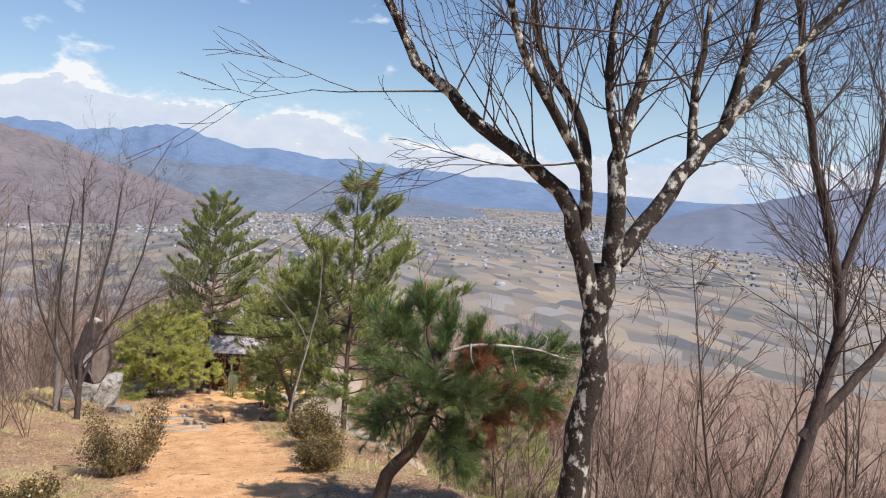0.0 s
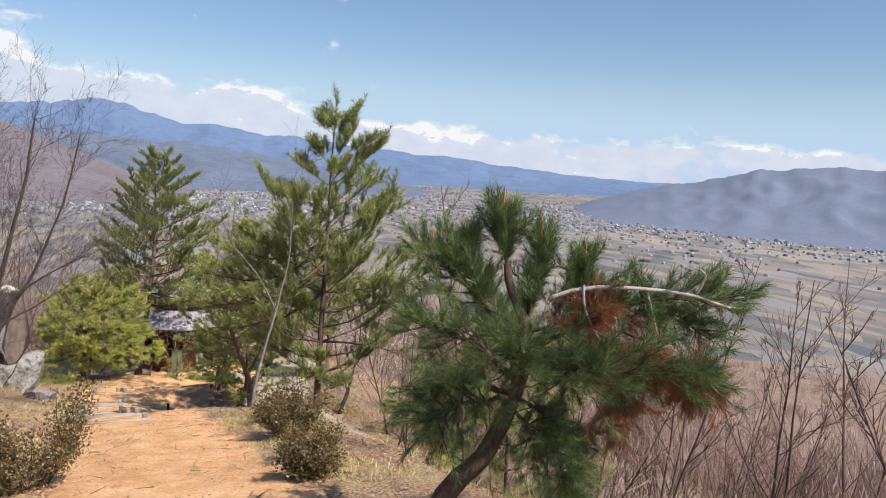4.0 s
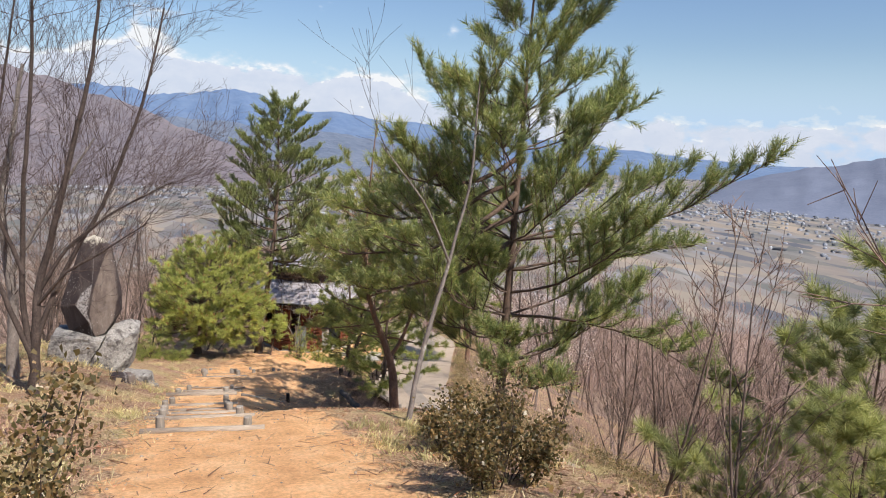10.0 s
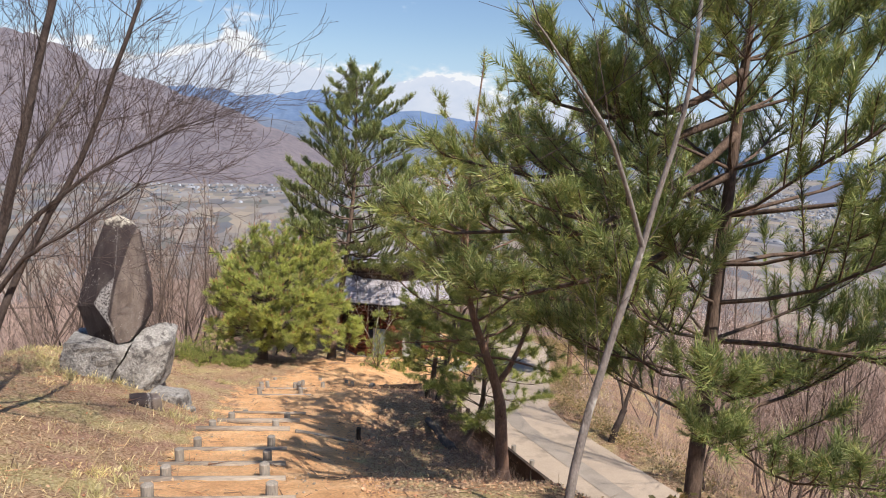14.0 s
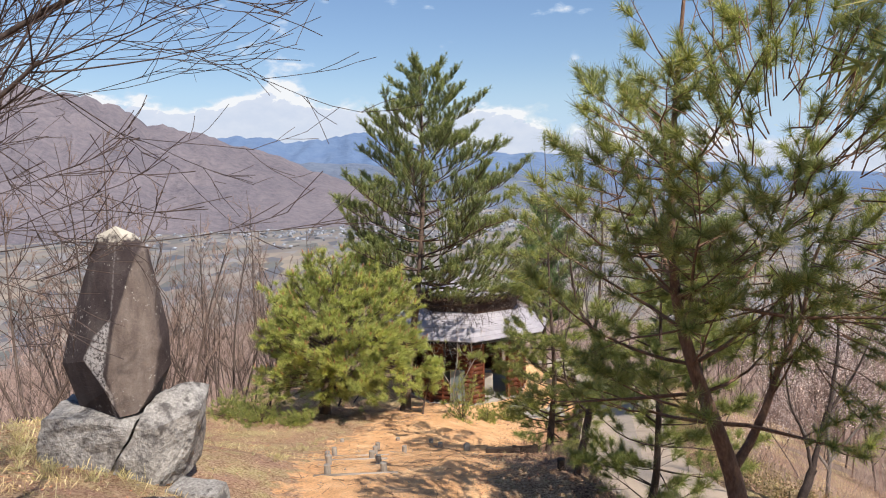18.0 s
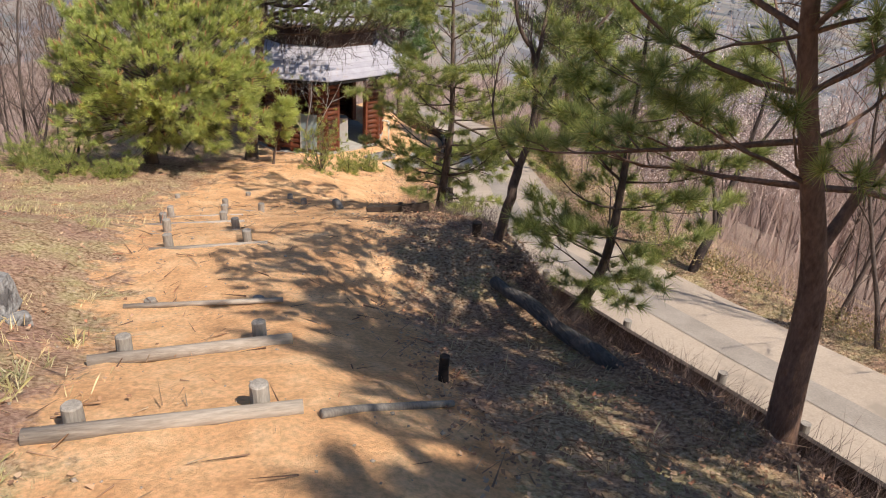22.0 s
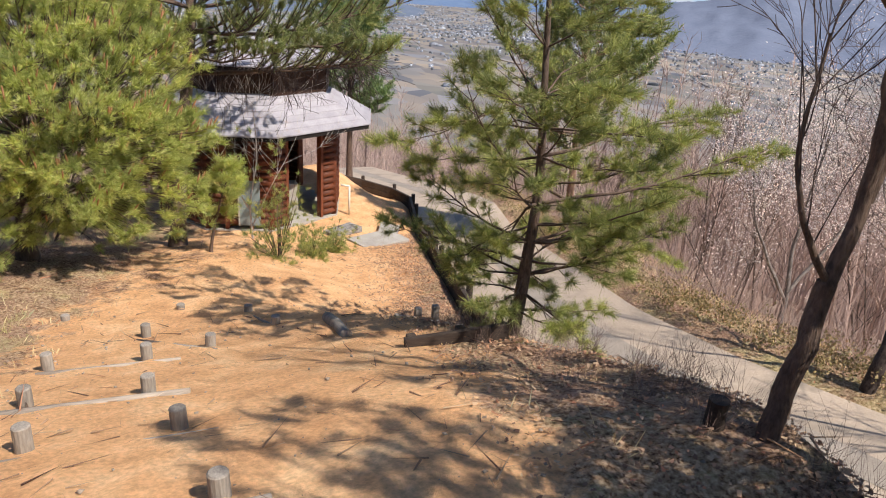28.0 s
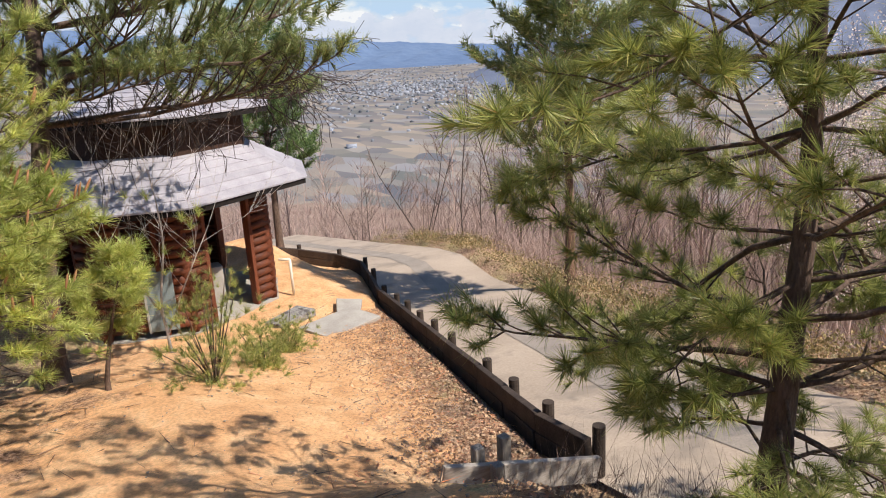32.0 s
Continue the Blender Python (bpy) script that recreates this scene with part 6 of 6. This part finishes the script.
limb_tree("bare_tree", "dark-trunked bare tree at the far edge of the road", at(9.9, 26.5), [
    ([(0, 0, -0.15), (0.12, 0, 0.4), (0.36, 0.05, 0.95)], 0.10, 0.08, 0),
    ([(0.34, 0.05, 0.9), (0.5, 0.1, 1.6), (0.72, 0.1, 2.4), (0.8, 0.1, 3.6), (0.75, 0.1, 4.8)], 0.06, 0.014, 20),
    ([(0.34, 0.05, 0.9), (0.2, 0.1, 1.6), (-0.15, 0.1, 2.3), (-0.3, 0.15, 3.4)], 0.04, 0.010, 16),
    ([(0.6, 0.1, 2.0), (1.2, 0.1, 2.9), (1.6, 0.1, 4.0)], 0.035, 0.010, 14)], M_DARKBARK, 58, 3)
limb_tree("bare_shrub", "small pale bare shrub in front of the hut", at(3.7, 36.6), [
    ([(0, 0, -0.05), (-0.05, 0, 0.9), (0.15, 0, 1.9), (0.1, 0, 2.9)], 0.026, 0.006, 9),
    ([(0, 0, 0.4), (0.35, -0.1, 1.2), (0.8, -0.1, 2.0)], 0.018, 0.005, 8),
    ([(-0.02, 0, 0.7), (-0.5, 0.1, 1.6), (-0.9, 0.1, 2.5)], 0.018, 0.005, 8)], M_PALETWIG, 57, 2, 0.0025)


# ---- woods ----
BARE = [bare_tree_mesh(60 + k, h=rng_h, stems=st, r=rr) for k, (rng_h, st, rr) in enumerate(((6.5, 1, 0.036), (8.0, 1, 0.044), (4.6, 3, 0.025), (6.0, 2, 0.032), (7.2, 1, 0.036), (3.8, 4, 0.02)))]
for stems_mesh, twigs_mesh in BARE:
    stems_mesh.materials.append(M_STEM)
    twigs_mesh.materials.append(M_TWIG)


def wood():
    rng = np.random.default_rng(90)
    spots = []

    def try_spot(x, y, gap):
        xe = float(road_left(y))
        if math.hypot(x - 12.6, y - 29.6) < 2.8:
            return
        if xe - 0.6 < x < xe + ROAD_W + 0.6 and y < 60:
            return
        if all((x - a) ** 2 + (y - b) ** 2 > gap * gap for a, b in spots):
            spots.append((x, y))

    def fill(count, draw, gap):
        before, tries = len(spots), 0
        while len(spots) < before + count and tries < count * 12:
            try_spot(*draw(), gap)
            tries += 1

    def beyond_road():
        y = rng.uniform(8, 48)
        return float(road_left(y)) + ROAD_W + 1.6 + abs(rng.normal(0, 9.0)), y

    def below_path():
        y = rng.uniform(-3, 12.5)
        return rng.uniform(6.6, 15), y

    def left_edge():
        y = rng.uniform(1.5, 14)
        return -1.3 - abs(rng.normal(0, 2.2)), y

    def left_wood():
        return -3.4 - abs(rng.normal(0, 3.2)), rng.uniform(17, 48)

    fill(64, beyond_road, 1.25)
    rise = len(spots)
    fill(24, lambda: (rng.uniform(10.6, 17), rng.uniform(10, 24)), 0.9)
    mid = set(spots[rise:])
    below = len(spots)
    fill(62, below_path, 0.75)
    low = set(spots[below:])
    bushy = len(spots)
    fill(38, left_edge, 0.45)
    scrub = set(spots[bushy:])
    fill(74, left_wood, 0.8)
    fill(24, lambda: (rng.uniform(-13, 20), rng.uniform(47.5, 60)), 1.0)
    fill(14, lambda: (rng.uniform(-4.5, 0.3), rng.uniform(37.5, 47)), 0.8)
    for k, (x, y) in enumerate(spots):
        pair = BARE[int(rng.integers(0, 6))]
        if (x, y) in scrub:
            pair = BARE[2 if k % 2 else 5]
        ob = tagged(new("bare_tree"), "leafless reddish-brown tree of the hillside wood", "bare tree", "leafless trees of the wood")
        for piece, me in zip(("stem", "brushwood"), pair):
            kid = new(piece, me)
            kid.parent = ob
            if piece == "brushwood":
                tagged(kid, kind="stuff")
        s = rng.uniform(0.35, 0.6) if (x, y) in scrub else rng.uniform(0.5, 0.85) if (x, y) in low and x < 9.5 else rng.uniform(0.8, 1.2) if (x, y) in low or (x, y) in mid else rng.uniform(0.8, 1.25)
        ob.matrix_basis = pose(x, y, H(x, y), rng.normal(0, 4), rng.normal(0, 4), rng.uniform(0, 360)) @ Matrix.Scale(s, 4)
    # the thicket and the farther wood down the slope
    def fan(count, h, w):
        v, f = [], []
        for k in range(count):
            a = rng.uniform(0, 6.28)
            p = np.array([rng.normal(0, 0.12), rng.normal(0, 0.12), rng.uniform(0, 0.5) if k % 3 else 0.0]) * h
            d = np.array([math.cos(a) * 0.45, math.sin(a) * 0.45, 1.0]) * h * rng.uniform(0.35, 0.8)
            s = unit(np.cross(d, rng.normal(size=3))) * w
            v += [p - s, p + s, p + d]
            f.append([3 * k, 3 * k + 1, 3 * k + 2])
        return np.array(v), np.array(f)

    x, y = [], []
    for _ in range(9500):
        a = radians(rng.uniform(-66, 74))
        d = 66 + 484 * rng.random() ** 1.4
        px, py = 2 + math.sin(a) * d, 12 + math.cos(a) * d
        if not (py < 60 and -13 < px < float(road_left(py)) + ROAD_W + 7):
            x.append(px)
            y.append(py)
    x, y = np.array(x), np.array(y)
    keep = height(x, y) > FLOOR + 4
    x, y = x[keep], y[keep]
    far = np.hypot(x, y)
    v, f = scatter(fan(30, 5.5, 0.034), np.stack([x, y, height(x, y) - 0.3], -1), np.tile((0.0, 0.0, 1.0), (len(x), 1)) + rng.normal(0, 0.05, (len(x), 3)), rng.uniform(0.8, 1.4, len(x)) * np.where(far < 130, 1.4, 1.0), rng)
    tagged(put("far_wood", np_mesh("far_wood", v, f), M_WOODTWIG), "leafless brown wood covering the slope down to the valley", "woods", kind="stuff")
    def sapling():
        v, f = [], []

        def blade(p, q, w):
            s = unit(np.cross(q - p, rng.normal(size=3))) * w
            f.append([len(v), len(v) + 1, len(v) + 2])
            v.extend([p - s, p + s, q])

        top = np.array([rng.normal(0, 0.3), rng.normal(0, 0.3), 5.8])
        blade(np.zeros(3), top, 0.035)
        for _ in range(22):
            p = top * rng.uniform(0.2, 0.95)
            a = rng.uniform(0, 6.28)
            L = (6.6 - p[2]) * rng.uniform(0.18, 0.36)
            q = p + np.array([math.cos(a) * 0.55, math.sin(a) * 0.55, 0.9]) * L
            blade(p, q, 0.011)
            for _ in range(5):
                r = p + (q - p) * rng.uniform(0.25, 0.95)
                blade(r, r + (unit(q - p) + rng.normal(0, 0.5, 3)) * L * rng.uniform(0.25, 0.5), 0.006)
        return np.array(v), np.array(f)

    spots_x, spots_y = [], []
    for _ in range(2700):
        a = radians(rng.uniform(-50, 60))
        d = rng.uniform(26, 70)
        px, py = 2 + math.sin(a) * d, 12 + math.cos(a) * d
        if not (py < 62 and -11 < px < float(road_left(py)) + ROAD_W + 6.0) and not (px > 14 and d < 46 and rng.random() < 0.55):
            spots_x.append(px)
            spots_y.append(py)
    x, y = np.array(spots_x), np.array(spots_y)
    vs, fs, off = [], [], 0
    for k in range(4):
        sel = np.arange(len(x)) % 4 == k
        v, f = scatter(sapling(), np.stack([x[sel], y[sel], height(x[sel], y[sel]) - 0.1], -1), np.tile((0.0, 0.0, 1.0), (sel.sum(), 1)) + rng.normal(0, 0.05, (sel.sum(), 3)), rng.uniform(0.8, 1.4, sel.sum()) * np.where(np.hypot(x[sel] - 2, y[sel] - 12) > 36, 1.35, 1.0), rng)
        vs.append(v)
        fs.append(f + off)
        off += len(v)
    tagged(put("middle_wood", np_mesh("middle_wood", np.concatenate(vs), np.concatenate(fs)), M_WOODTWIG), "slender leafless saplings of the wood below the road", "woods", kind="stuff")
    n = 2200
    y = rng.uniform(-4, 60, n)
    side = rng.random(n) < 0.6
    x = np.where(side, road_left(y) + ROAD_W + 0.8 + np.abs(rng.normal(0, 7, n)), -3.6 - np.abs(rng.normal(0, 5, n)))
    ahead = rng.random(n) < 0.2
    x, y = np.where(ahead, rng.uniform(-14, 22, n), x), np.where(ahead, rng.uniform(48.5, 66, n), y)
    ok = ~((x > road_left(y) - 0.4) & (x < road_left(y) + ROAD_W + 0.5) & (y < 58))
    x, y = x[ok], y[ok]
    v, f = scatter(fan(34, 1.0, 0.0032), np.stack([x, y, height(x, y) - 0.05], -1), np.tile((0.0, 0.0, 1.0), (len(x), 1)) + rng.normal(0, 0.12, (len(x), 3)), rng.uniform(0.5, 1.5, len(x)), rng)
    n = 700
    y2 = rng.uniform(17.5, 28.4, n)
    x2 = np.minimum(road_left(y2) - 0.35, np.minimum(5.0, road_left(y2) - 1.7) + 0.5 + rng.normal(0, 0.5, n))
    v2, f2 = scatter(fan(34, 1.0, 0.0036), np.stack([x2, y2, height(x2, y2) - 0.04], -1), np.stack([rng.normal(0.3, 0.4, n), rng.normal(0, 0.4, n), np.ones(n)], -1), rng.uniform(0.18, 0.5, n), rng)
    tagged(put("dead_brush", np_mesh("dead_brush", v2, f2), M_TWIG), "dry brown dead twigs and brush along the lip of the bank", "brushwood", kind="stuff")
    tagged(put("thicket", np_mesh("thicket", v, f), M_WOODTWIG), "dense reddish-brown leafless thicket under the trees", "undergrowth", kind="stuff")


wood()


def blossom_tree(x, y):
    rng = np.random.default_rng(171)
    tree = limb_tree("blossoming_tree", "small tree covered in pale pink blossom below the road", at(x, y), [
        ([(0, 0, -0.1), (0.05, 0, 0.9), (0.0, 0.1, 1.8), (0.2, 0.1, 3.2), (0.3, 0.1, 4.4)], 0.06, 0.012, 16),
        ([(0.03, 0, 0.8), (-0.5, 0.1, 1.6), (-1.0, 0.2, 2.5), (-1.3, 0.2, 3.6)], 0.04, 0.010, 16),
        ([(0.03, 0, 1.0), (0.6, -0.1, 1.8), (1.1, -0.2, 2.6), (1.5, -0.2, 3.5)], 0.04, 0.010, 16)], M_GREYBARK, 172, 3)
    spray = [o for o in tree.children if o.name.startswith("twig_spray")][0]
    co = np.empty(len(spray.data.vertices) * 3, np.float32)
    spray.data.vertices.foreach_get("co", co)
    co = co.reshape(-1, 3)
    pick = co[rng.integers(0, len(co), 5200)] + rng.normal(0, 0.03, (5200, 3))
    v, f = scatter(leaf_kit(rng, 3, 0.05, 0.2), pick, rng.normal(size=(5200, 3)), rng.uniform(0.07, 0.12, 5200) * 10, rng)
    v = pick.repeat(12, 0) + (v - pick.repeat(12, 0)) * 0.62
    put("blossom", np_mesh("blossom", v, f), M_BLOSSOM, tree, "pale pink blossom")


# ---- bushes, grass, leaves ----
def leaf_kit(rng, count, size, up=0.5):
    v, f = [], []
    for k in range(count):
        c = rng.normal(0, 0.33, 3)
        c[2] = abs(c[2])
        d, w = unit(rng.normal(size=3) + np.array([0, 0, up])), None
        w = unit(np.cross(d, rng.normal(size=3)))
        s = size * rng.uniform(0.6, 1.2)
        v += [c - w * s * 0.35, c + d * s * 0.5 - w * s * 0.0 + w * s * 0.4, c + d * s, c + d * s * 0.5 - w * s * 0.4]
        f += [[4 * k, 4 * k + 1, 4 * k + 2], [4 * k, 4 * k + 2, 4 * k + 3]]
    return np.array(v), np.array(f)


def bush(x, y, size, tall, seed, leaves=M_BUSH, label="low brownish evergreen bush with small leathery leaves", leaf=0.040, count=3200):
    rng = np.random.default_rng(seed)
    ob = holder("bush", label, "bush", "bushes along the path", at(x, y, 0.02))
    t = Tubes()
    tips = []
    for k in range(int(16 * size + 8)):
        a, r = rng.uniform(0, 6.28), size * 0.6 * math.sqrt(rng.random())
        d = np.array([math.cos(a) * 0.6, math.sin(a) * 0.6, 1.0])
        p, _ = wander(rng, (math.cos(a) * r * 0.5, math.sin(a) * r * 0.5, 0), d, tall * rng.uniform(0.45, 1.3), 5, 0.16, 0.05)
        t.add(p, np.linspace(0.008, 0.003, 6), 4)
        tips += [p[2], p[3], p[4], p[5]]
    put("stem_frame", t.mesh("stem_frame"), M_TWIGDARK, ob)
    tips = np.array(tips)
    pick = tips[rng.integers(0, len(tips), count)] + rng.normal(0, 0.055, (count, 3))
    pick[:, 2] = np.abs(pick[:, 2])
    kit = leaf_kit(rng, 2, leaf, 0.8)
    kit = (np.concatenate([kit[0][4 * q : 4 * q + 4] - kit[0][4 * q] * 0.85 for q in range(2)]), kit[1])
    v, f = scatter(kit, pick, rng.normal(size=(count, 3)) + (0, 0, 0.8), rng.uniform(0.7, 1.3, count), rng)
    put("leaves", np_mesh("leaves", v, f), leaves, ob)


blossom_tree(13.0, 30.6)


def verge():
    """Olive and straw-coloured low growth along the far edge of the road."""
    rng = np.random.default_rng(181)
    n = 5200
    y = rng.uniform(12, 52, n)
    x = road_left(y) + ROAD_W + 0.25 + np.abs(rng.normal(0, 0.9, n))
    keep = np.sin(y * 1.9 + np.sin(x * 2.0)) + np.sin(y * 0.7 + 1) > rng.uniform(-1.9, 1.3, n)
    x, y = x[keep], y[keep]
    p = np.stack([x, y, height(x, y) + np.abs(rng.normal(0.0, 0.15, len(x)))], -1)
    v, f = scatter(leaf_kit(rng, 14, 0.17, 1.4), p, np.tile((0.0, 0.0, 1.0), (len(x), 1)) + rng.normal(0, 0.4, (len(x), 3)), rng.uniform(0.15, 0.32, len(x)), rng)
    tagged(put("verge_growth", np_mesh("verge_growth", v, f), M_VERGE), "olive and straw-coloured low leafy growth along the road edge", "undergrowth", kind="stuff")


verge()
bush(1.15, 7.5, 0.9, 1.0, 101, count=4600)
bush(4.4, 6.2, 0.6, 0.5, 102)
bush(4.75, 9.7, 0.8, 0.8, 103)
bush(4.6, 7.4, 0.5, 0.4, 104)
bush(4.9, 11.6, 0.6, 0.5, 105)
bush(0.2, 4.5, 0.6, 0.5, 106)
for k, (x, y, s, h) in enumerate(((3.75, 33.7, 0.8, 1.75), (4.6, 34.6, 0.45, 0.5), (5.4, 36.2, 0.55, 0.55), (-1.9, 32.6, 0.9, 0.7), (-0.9, 32.3, 0.5, 0.4), (-2.8, 33.4, 0.8, 0.7))):
    rng = np.random.default_rng(120 + k)
    ob = holder("pine_sapling", "bright green bushy pine sapling growing from the soil", "shrub", "green saplings near the hut", at(x, y, 0.02))
    n = int(330 * s)
    p = rng.normal(0, 0.38 * s, (n, 3))
    p[:, 2] = np.abs(rng.normal(0, 0.45, n)) * h
    v, f = scatter(BRUSH_STAR[k % 4], p, p * (1, 1, 0.4) + rng.normal(0, 0.2, (n, 3)) + (0, 0, 0.5), rng.uniform(0.11, 0.19, n), rng)
    put("foliage", np_mesh("foliage", v, f), M_NEEDLEMID, ob)
    t = Tubes()
    for q in p[:: 12]:
        t.add(np.array([(0, 0, -0.05), q * 0.5, q]), [0.012, 0.008, 0.004], 4)
    put("stem_frame", t.mesh("stem_frame"), M_PINEBARK, ob)


def grass_kit(rng, blades, h):
    v, f = [], []
    for k in range(blades):
        a = rng.uniform(0, 6.28)
        b = np.array([rng.normal(0, 0.05), rng.normal(0, 0.05), -0.02])
        lean = rng.uniform(0.1, 0.8)
        d = np.array([math.cos(a) * lean, math.sin(a) * lean, 1.0]) * h * rng.uniform(0.5, 1.1)
        w = np.array([-math.sin(a), math.cos(a), 0]) * 0.0028
        v += [b - w, b + w, b + d * 0.63 + w * 0.7, b + d + np.array([0, 0, -0.25 * h * lean])]
        f += [[4 * k, 4 * k + 1, 4 * k + 2], [4 * k, 4 * k + 2, 4 * k + 3]]
    return np.array(v), np.array(f)


def soil_amount(x, y):
    cx = lerp(y, SOIL_Y, SOIL_X)
    hw = lerp(y, SOIL_Y, SOIL_W)
    return np.abs(x - cx) / hw


def ground_cover():
    rng = np.random.default_rng(140)
    n = 36000
    x, y = rng.uniform(-7, 15, n), rng.uniform(-5, 46, n)
    xe = road_left(y)
    free = ~((x > xe - 0.1) & (x < xe + ROAD_W + 0.05)) & (soil_amount(x, y) > rng.uniform(0.85, 1.7, n)) & (np.hypot(x - HUT[0], y - HUT[1]) > 3.3)
    patch = np.sin(x * 0.9 + 1.3 * np.sin(y * 0.5)) + np.sin(y * 0.7 + x * 0.4) > rng.uniform(-1.6, 1.2, n)
    g = free & patch & ~((x > 2.4) & (x < xe) & (y > 16) & (y < 29) & (rng.random(n) < 0.65))
    x1, y1 = x[g], y[g]
    z1 = height(x1, y1)
    kit = grass_kit(rng, 8, 0.115)
    v, f = scatter(kit, np.stack([x1, y1, z1], -1), np.tile((0.0, 0.0, 1.0), (len(x1), 1)) + rng.normal(0, 0.15, (len(x1), 3)), rng.uniform(0.5, 1.5, len(x1)), rng)
    tagged(put("dry_grass", np_mesh("dry_grass", v, f), M_DRYGRASS), "short straw-coloured dry grass in tufts on the slope", "grass", kind="stuff")
    n = 2600
    x, y = np.concatenate([rng.uniform(-4.5, 0.9, n), rng.uniform(3.2, 6.4, n // 2)]), np.concatenate([rng.uniform(2, 31, n), rng.uniform(2, 13, n // 2)])
    clump = np.sin(x * 1.7 + np.sin(y * 1.1)) + np.sin(y * 1.3 + x) > rng.uniform(0.2, 1.6, len(x))
    ok = clump & (x < road_left(y) - 0.3) & (soil_amount(x, y) > 1.3)
    x, y = x[ok], y[ok]
    v, f = scatter(grass_kit(rng, 22, 0.20), np.stack([x, y, height(x, y)], -1), np.tile((0.0, 0.0, 1.0), (len(x), 1)) + rng.normal(0, 0.2, (len(x), 3)), rng.uniform(0.5, 1.1, len(x)), rng)
    tagged(put("tall_dry_grass", np_mesh("tall_dry_grass", v, f), M_PALEGRASS), "pale yellowish bunches of long dry grass on the slope", "grass", kind="stuff")
    n = 60000
    x, y = rng.uniform(-7, 15, n), rng.uniform(-5, 46, n)
    xe = road_left(y)
    free = ~((x > xe - 0.05) & (x < xe + ROAD_W - 0.1)) & (soil_amount(x, y) > rng.uniform(0.6, 1.6, n)) & (np.hypot(x - HUT[0], y - HUT[1]) > 3.3)
    x, y = x[free], y[free]
    z = height(x, y) + 0.012
    xb, yb = rng.uniform(2.6, 7, 26000), rng.uniform(14, 31, 26000)
    gb = (xb < road_left(yb) - 0.05) & (np.sin(xb * 2.1 + yb) + np.sin(yb * 1.7) > rng.uniform(-2.0, 1.4, 26000)) & (soil_amount(xb, yb) > 0.9)
    yw = rng.uniform(29.8, 38.5, 11000)
    xw = road_left(yw) - 0.08 - np.abs(rng.normal(0, 0.72, 11000))
    yl = rng.uniform(18, 28.4, 5000)
    xl = np.minimum(road_left(yl) - 0.3, np.minimum(5.0, road_left(yl) - 1.7) + rng.normal(0.35, 0.4, 5000))
    x, y = np.concatenate([x, xb[gb], xw, xl]), np.concatenate([y, yb[gb], yw, yl])
    z = height(x, y) + rng.uniform(0.005, 0.035, len(x))
    kit = leaf_kit(rng, 1, 0.034, 0.0)
    kit = (kit[0] - kit[0].mean(0), kit[1])
    kit = (kit[0] @ np.linalg.svd(kit[0])[2].T * (1, 1, 0.4), kit[1])
    v, f = scatter(kit, np.stack([x, y, z], -1), np.tile((0.0, 0.0, 1.0), (len(x), 1)) + rng.normal(0, 0.35, (len(x), 3)), rng.uniform(0.6, 1.5, len(x)), rng)
    tagged(put("fallen_leaves", np_mesh("fallen_leaves", v, f), M_LITTER), "scattered dry brown fallen leaves on the ground", "leaf litter", kind="stuff")
    # dead needles and twigs, thickest under the pines
    n = 16000
    x, y = rng.uniform(-4, 8, n), rng.uniform(-4, 40, n)
    keep = (x < road_left(y) - 0.1) & (np.hypot(x - HUT[0], y - HUT[1]) > 2.8) & (rng.random(n) < 0.25 + 0.75 * np.clip(soil_amount(x, y) - 0.25, 0, 1))
    x, y = x[keep], y[keep]
    stick = (np.array([(-0.0022, 0, 0), (0.0022, 0, 0), (0.0, 0.003, 0.11), (-0.0022, 0.004, 0.0)]), np.array([[0, 1, 2], [3, 0, 2], [1, 3, 2]]))
    way = np.stack([rng.normal(size=len(x)), rng.normal(size=len(x)), rng.normal(0, 0.08, len(x))], -1)
    v, f = scatter(stick, np.stack([x, y, height(x, y) + 0.016], -1), way, rng.uniform(0.5, 2.2, len(x)) ** 1.3, rng)
    tagged(put("twig_litter", np_mesh("twig_litter", v, f), M_LITTER), "thin dry twigs and dead pine needles strewn over the soil", "twigs", kind="stuff")
    n = 3500
    x, y = rng.uniform(-1, 6, n), rng.uniform(-4, 38, n)
    keep = (x < road_left(y) - 0.3) & (np.hypot(x - HUT[0], y - HUT[1]) > 2.8)
    x, y = x[keep], y[keep]
    peb = np.array([(0, 0, 1), (0, 0, -1), (1, 0, 0), (-0.9, 0.1, 0.1), (0, 0.8, 0), (0.1, -0.9, -0.1)]) * (1, 1, 0.6)
    tri = np.array([(0, 2, 4), (0, 4, 3), (0, 3, 5), (0, 5, 2), (1, 4, 2), (1, 3, 4), (1, 5, 3), (1, 2, 5)])
    v, f = scatter((peb, tri), np.stack([x, y, height(x, y) + 0.008], -1), np.tile((0.0, 0.0, 1.0), (len(x), 1)) + rng.normal(0, 0.2, (len(x), 3)), 0.006 + 0.02 * rng.random(len(x)) ** 4, rng)
    tagged(put("pebbles", np_mesh("pebbles", v, f), M_PEBBLE), "small tan pebbles lying on the bare soil", "pebbles", kind="stuff")


ground_cover()
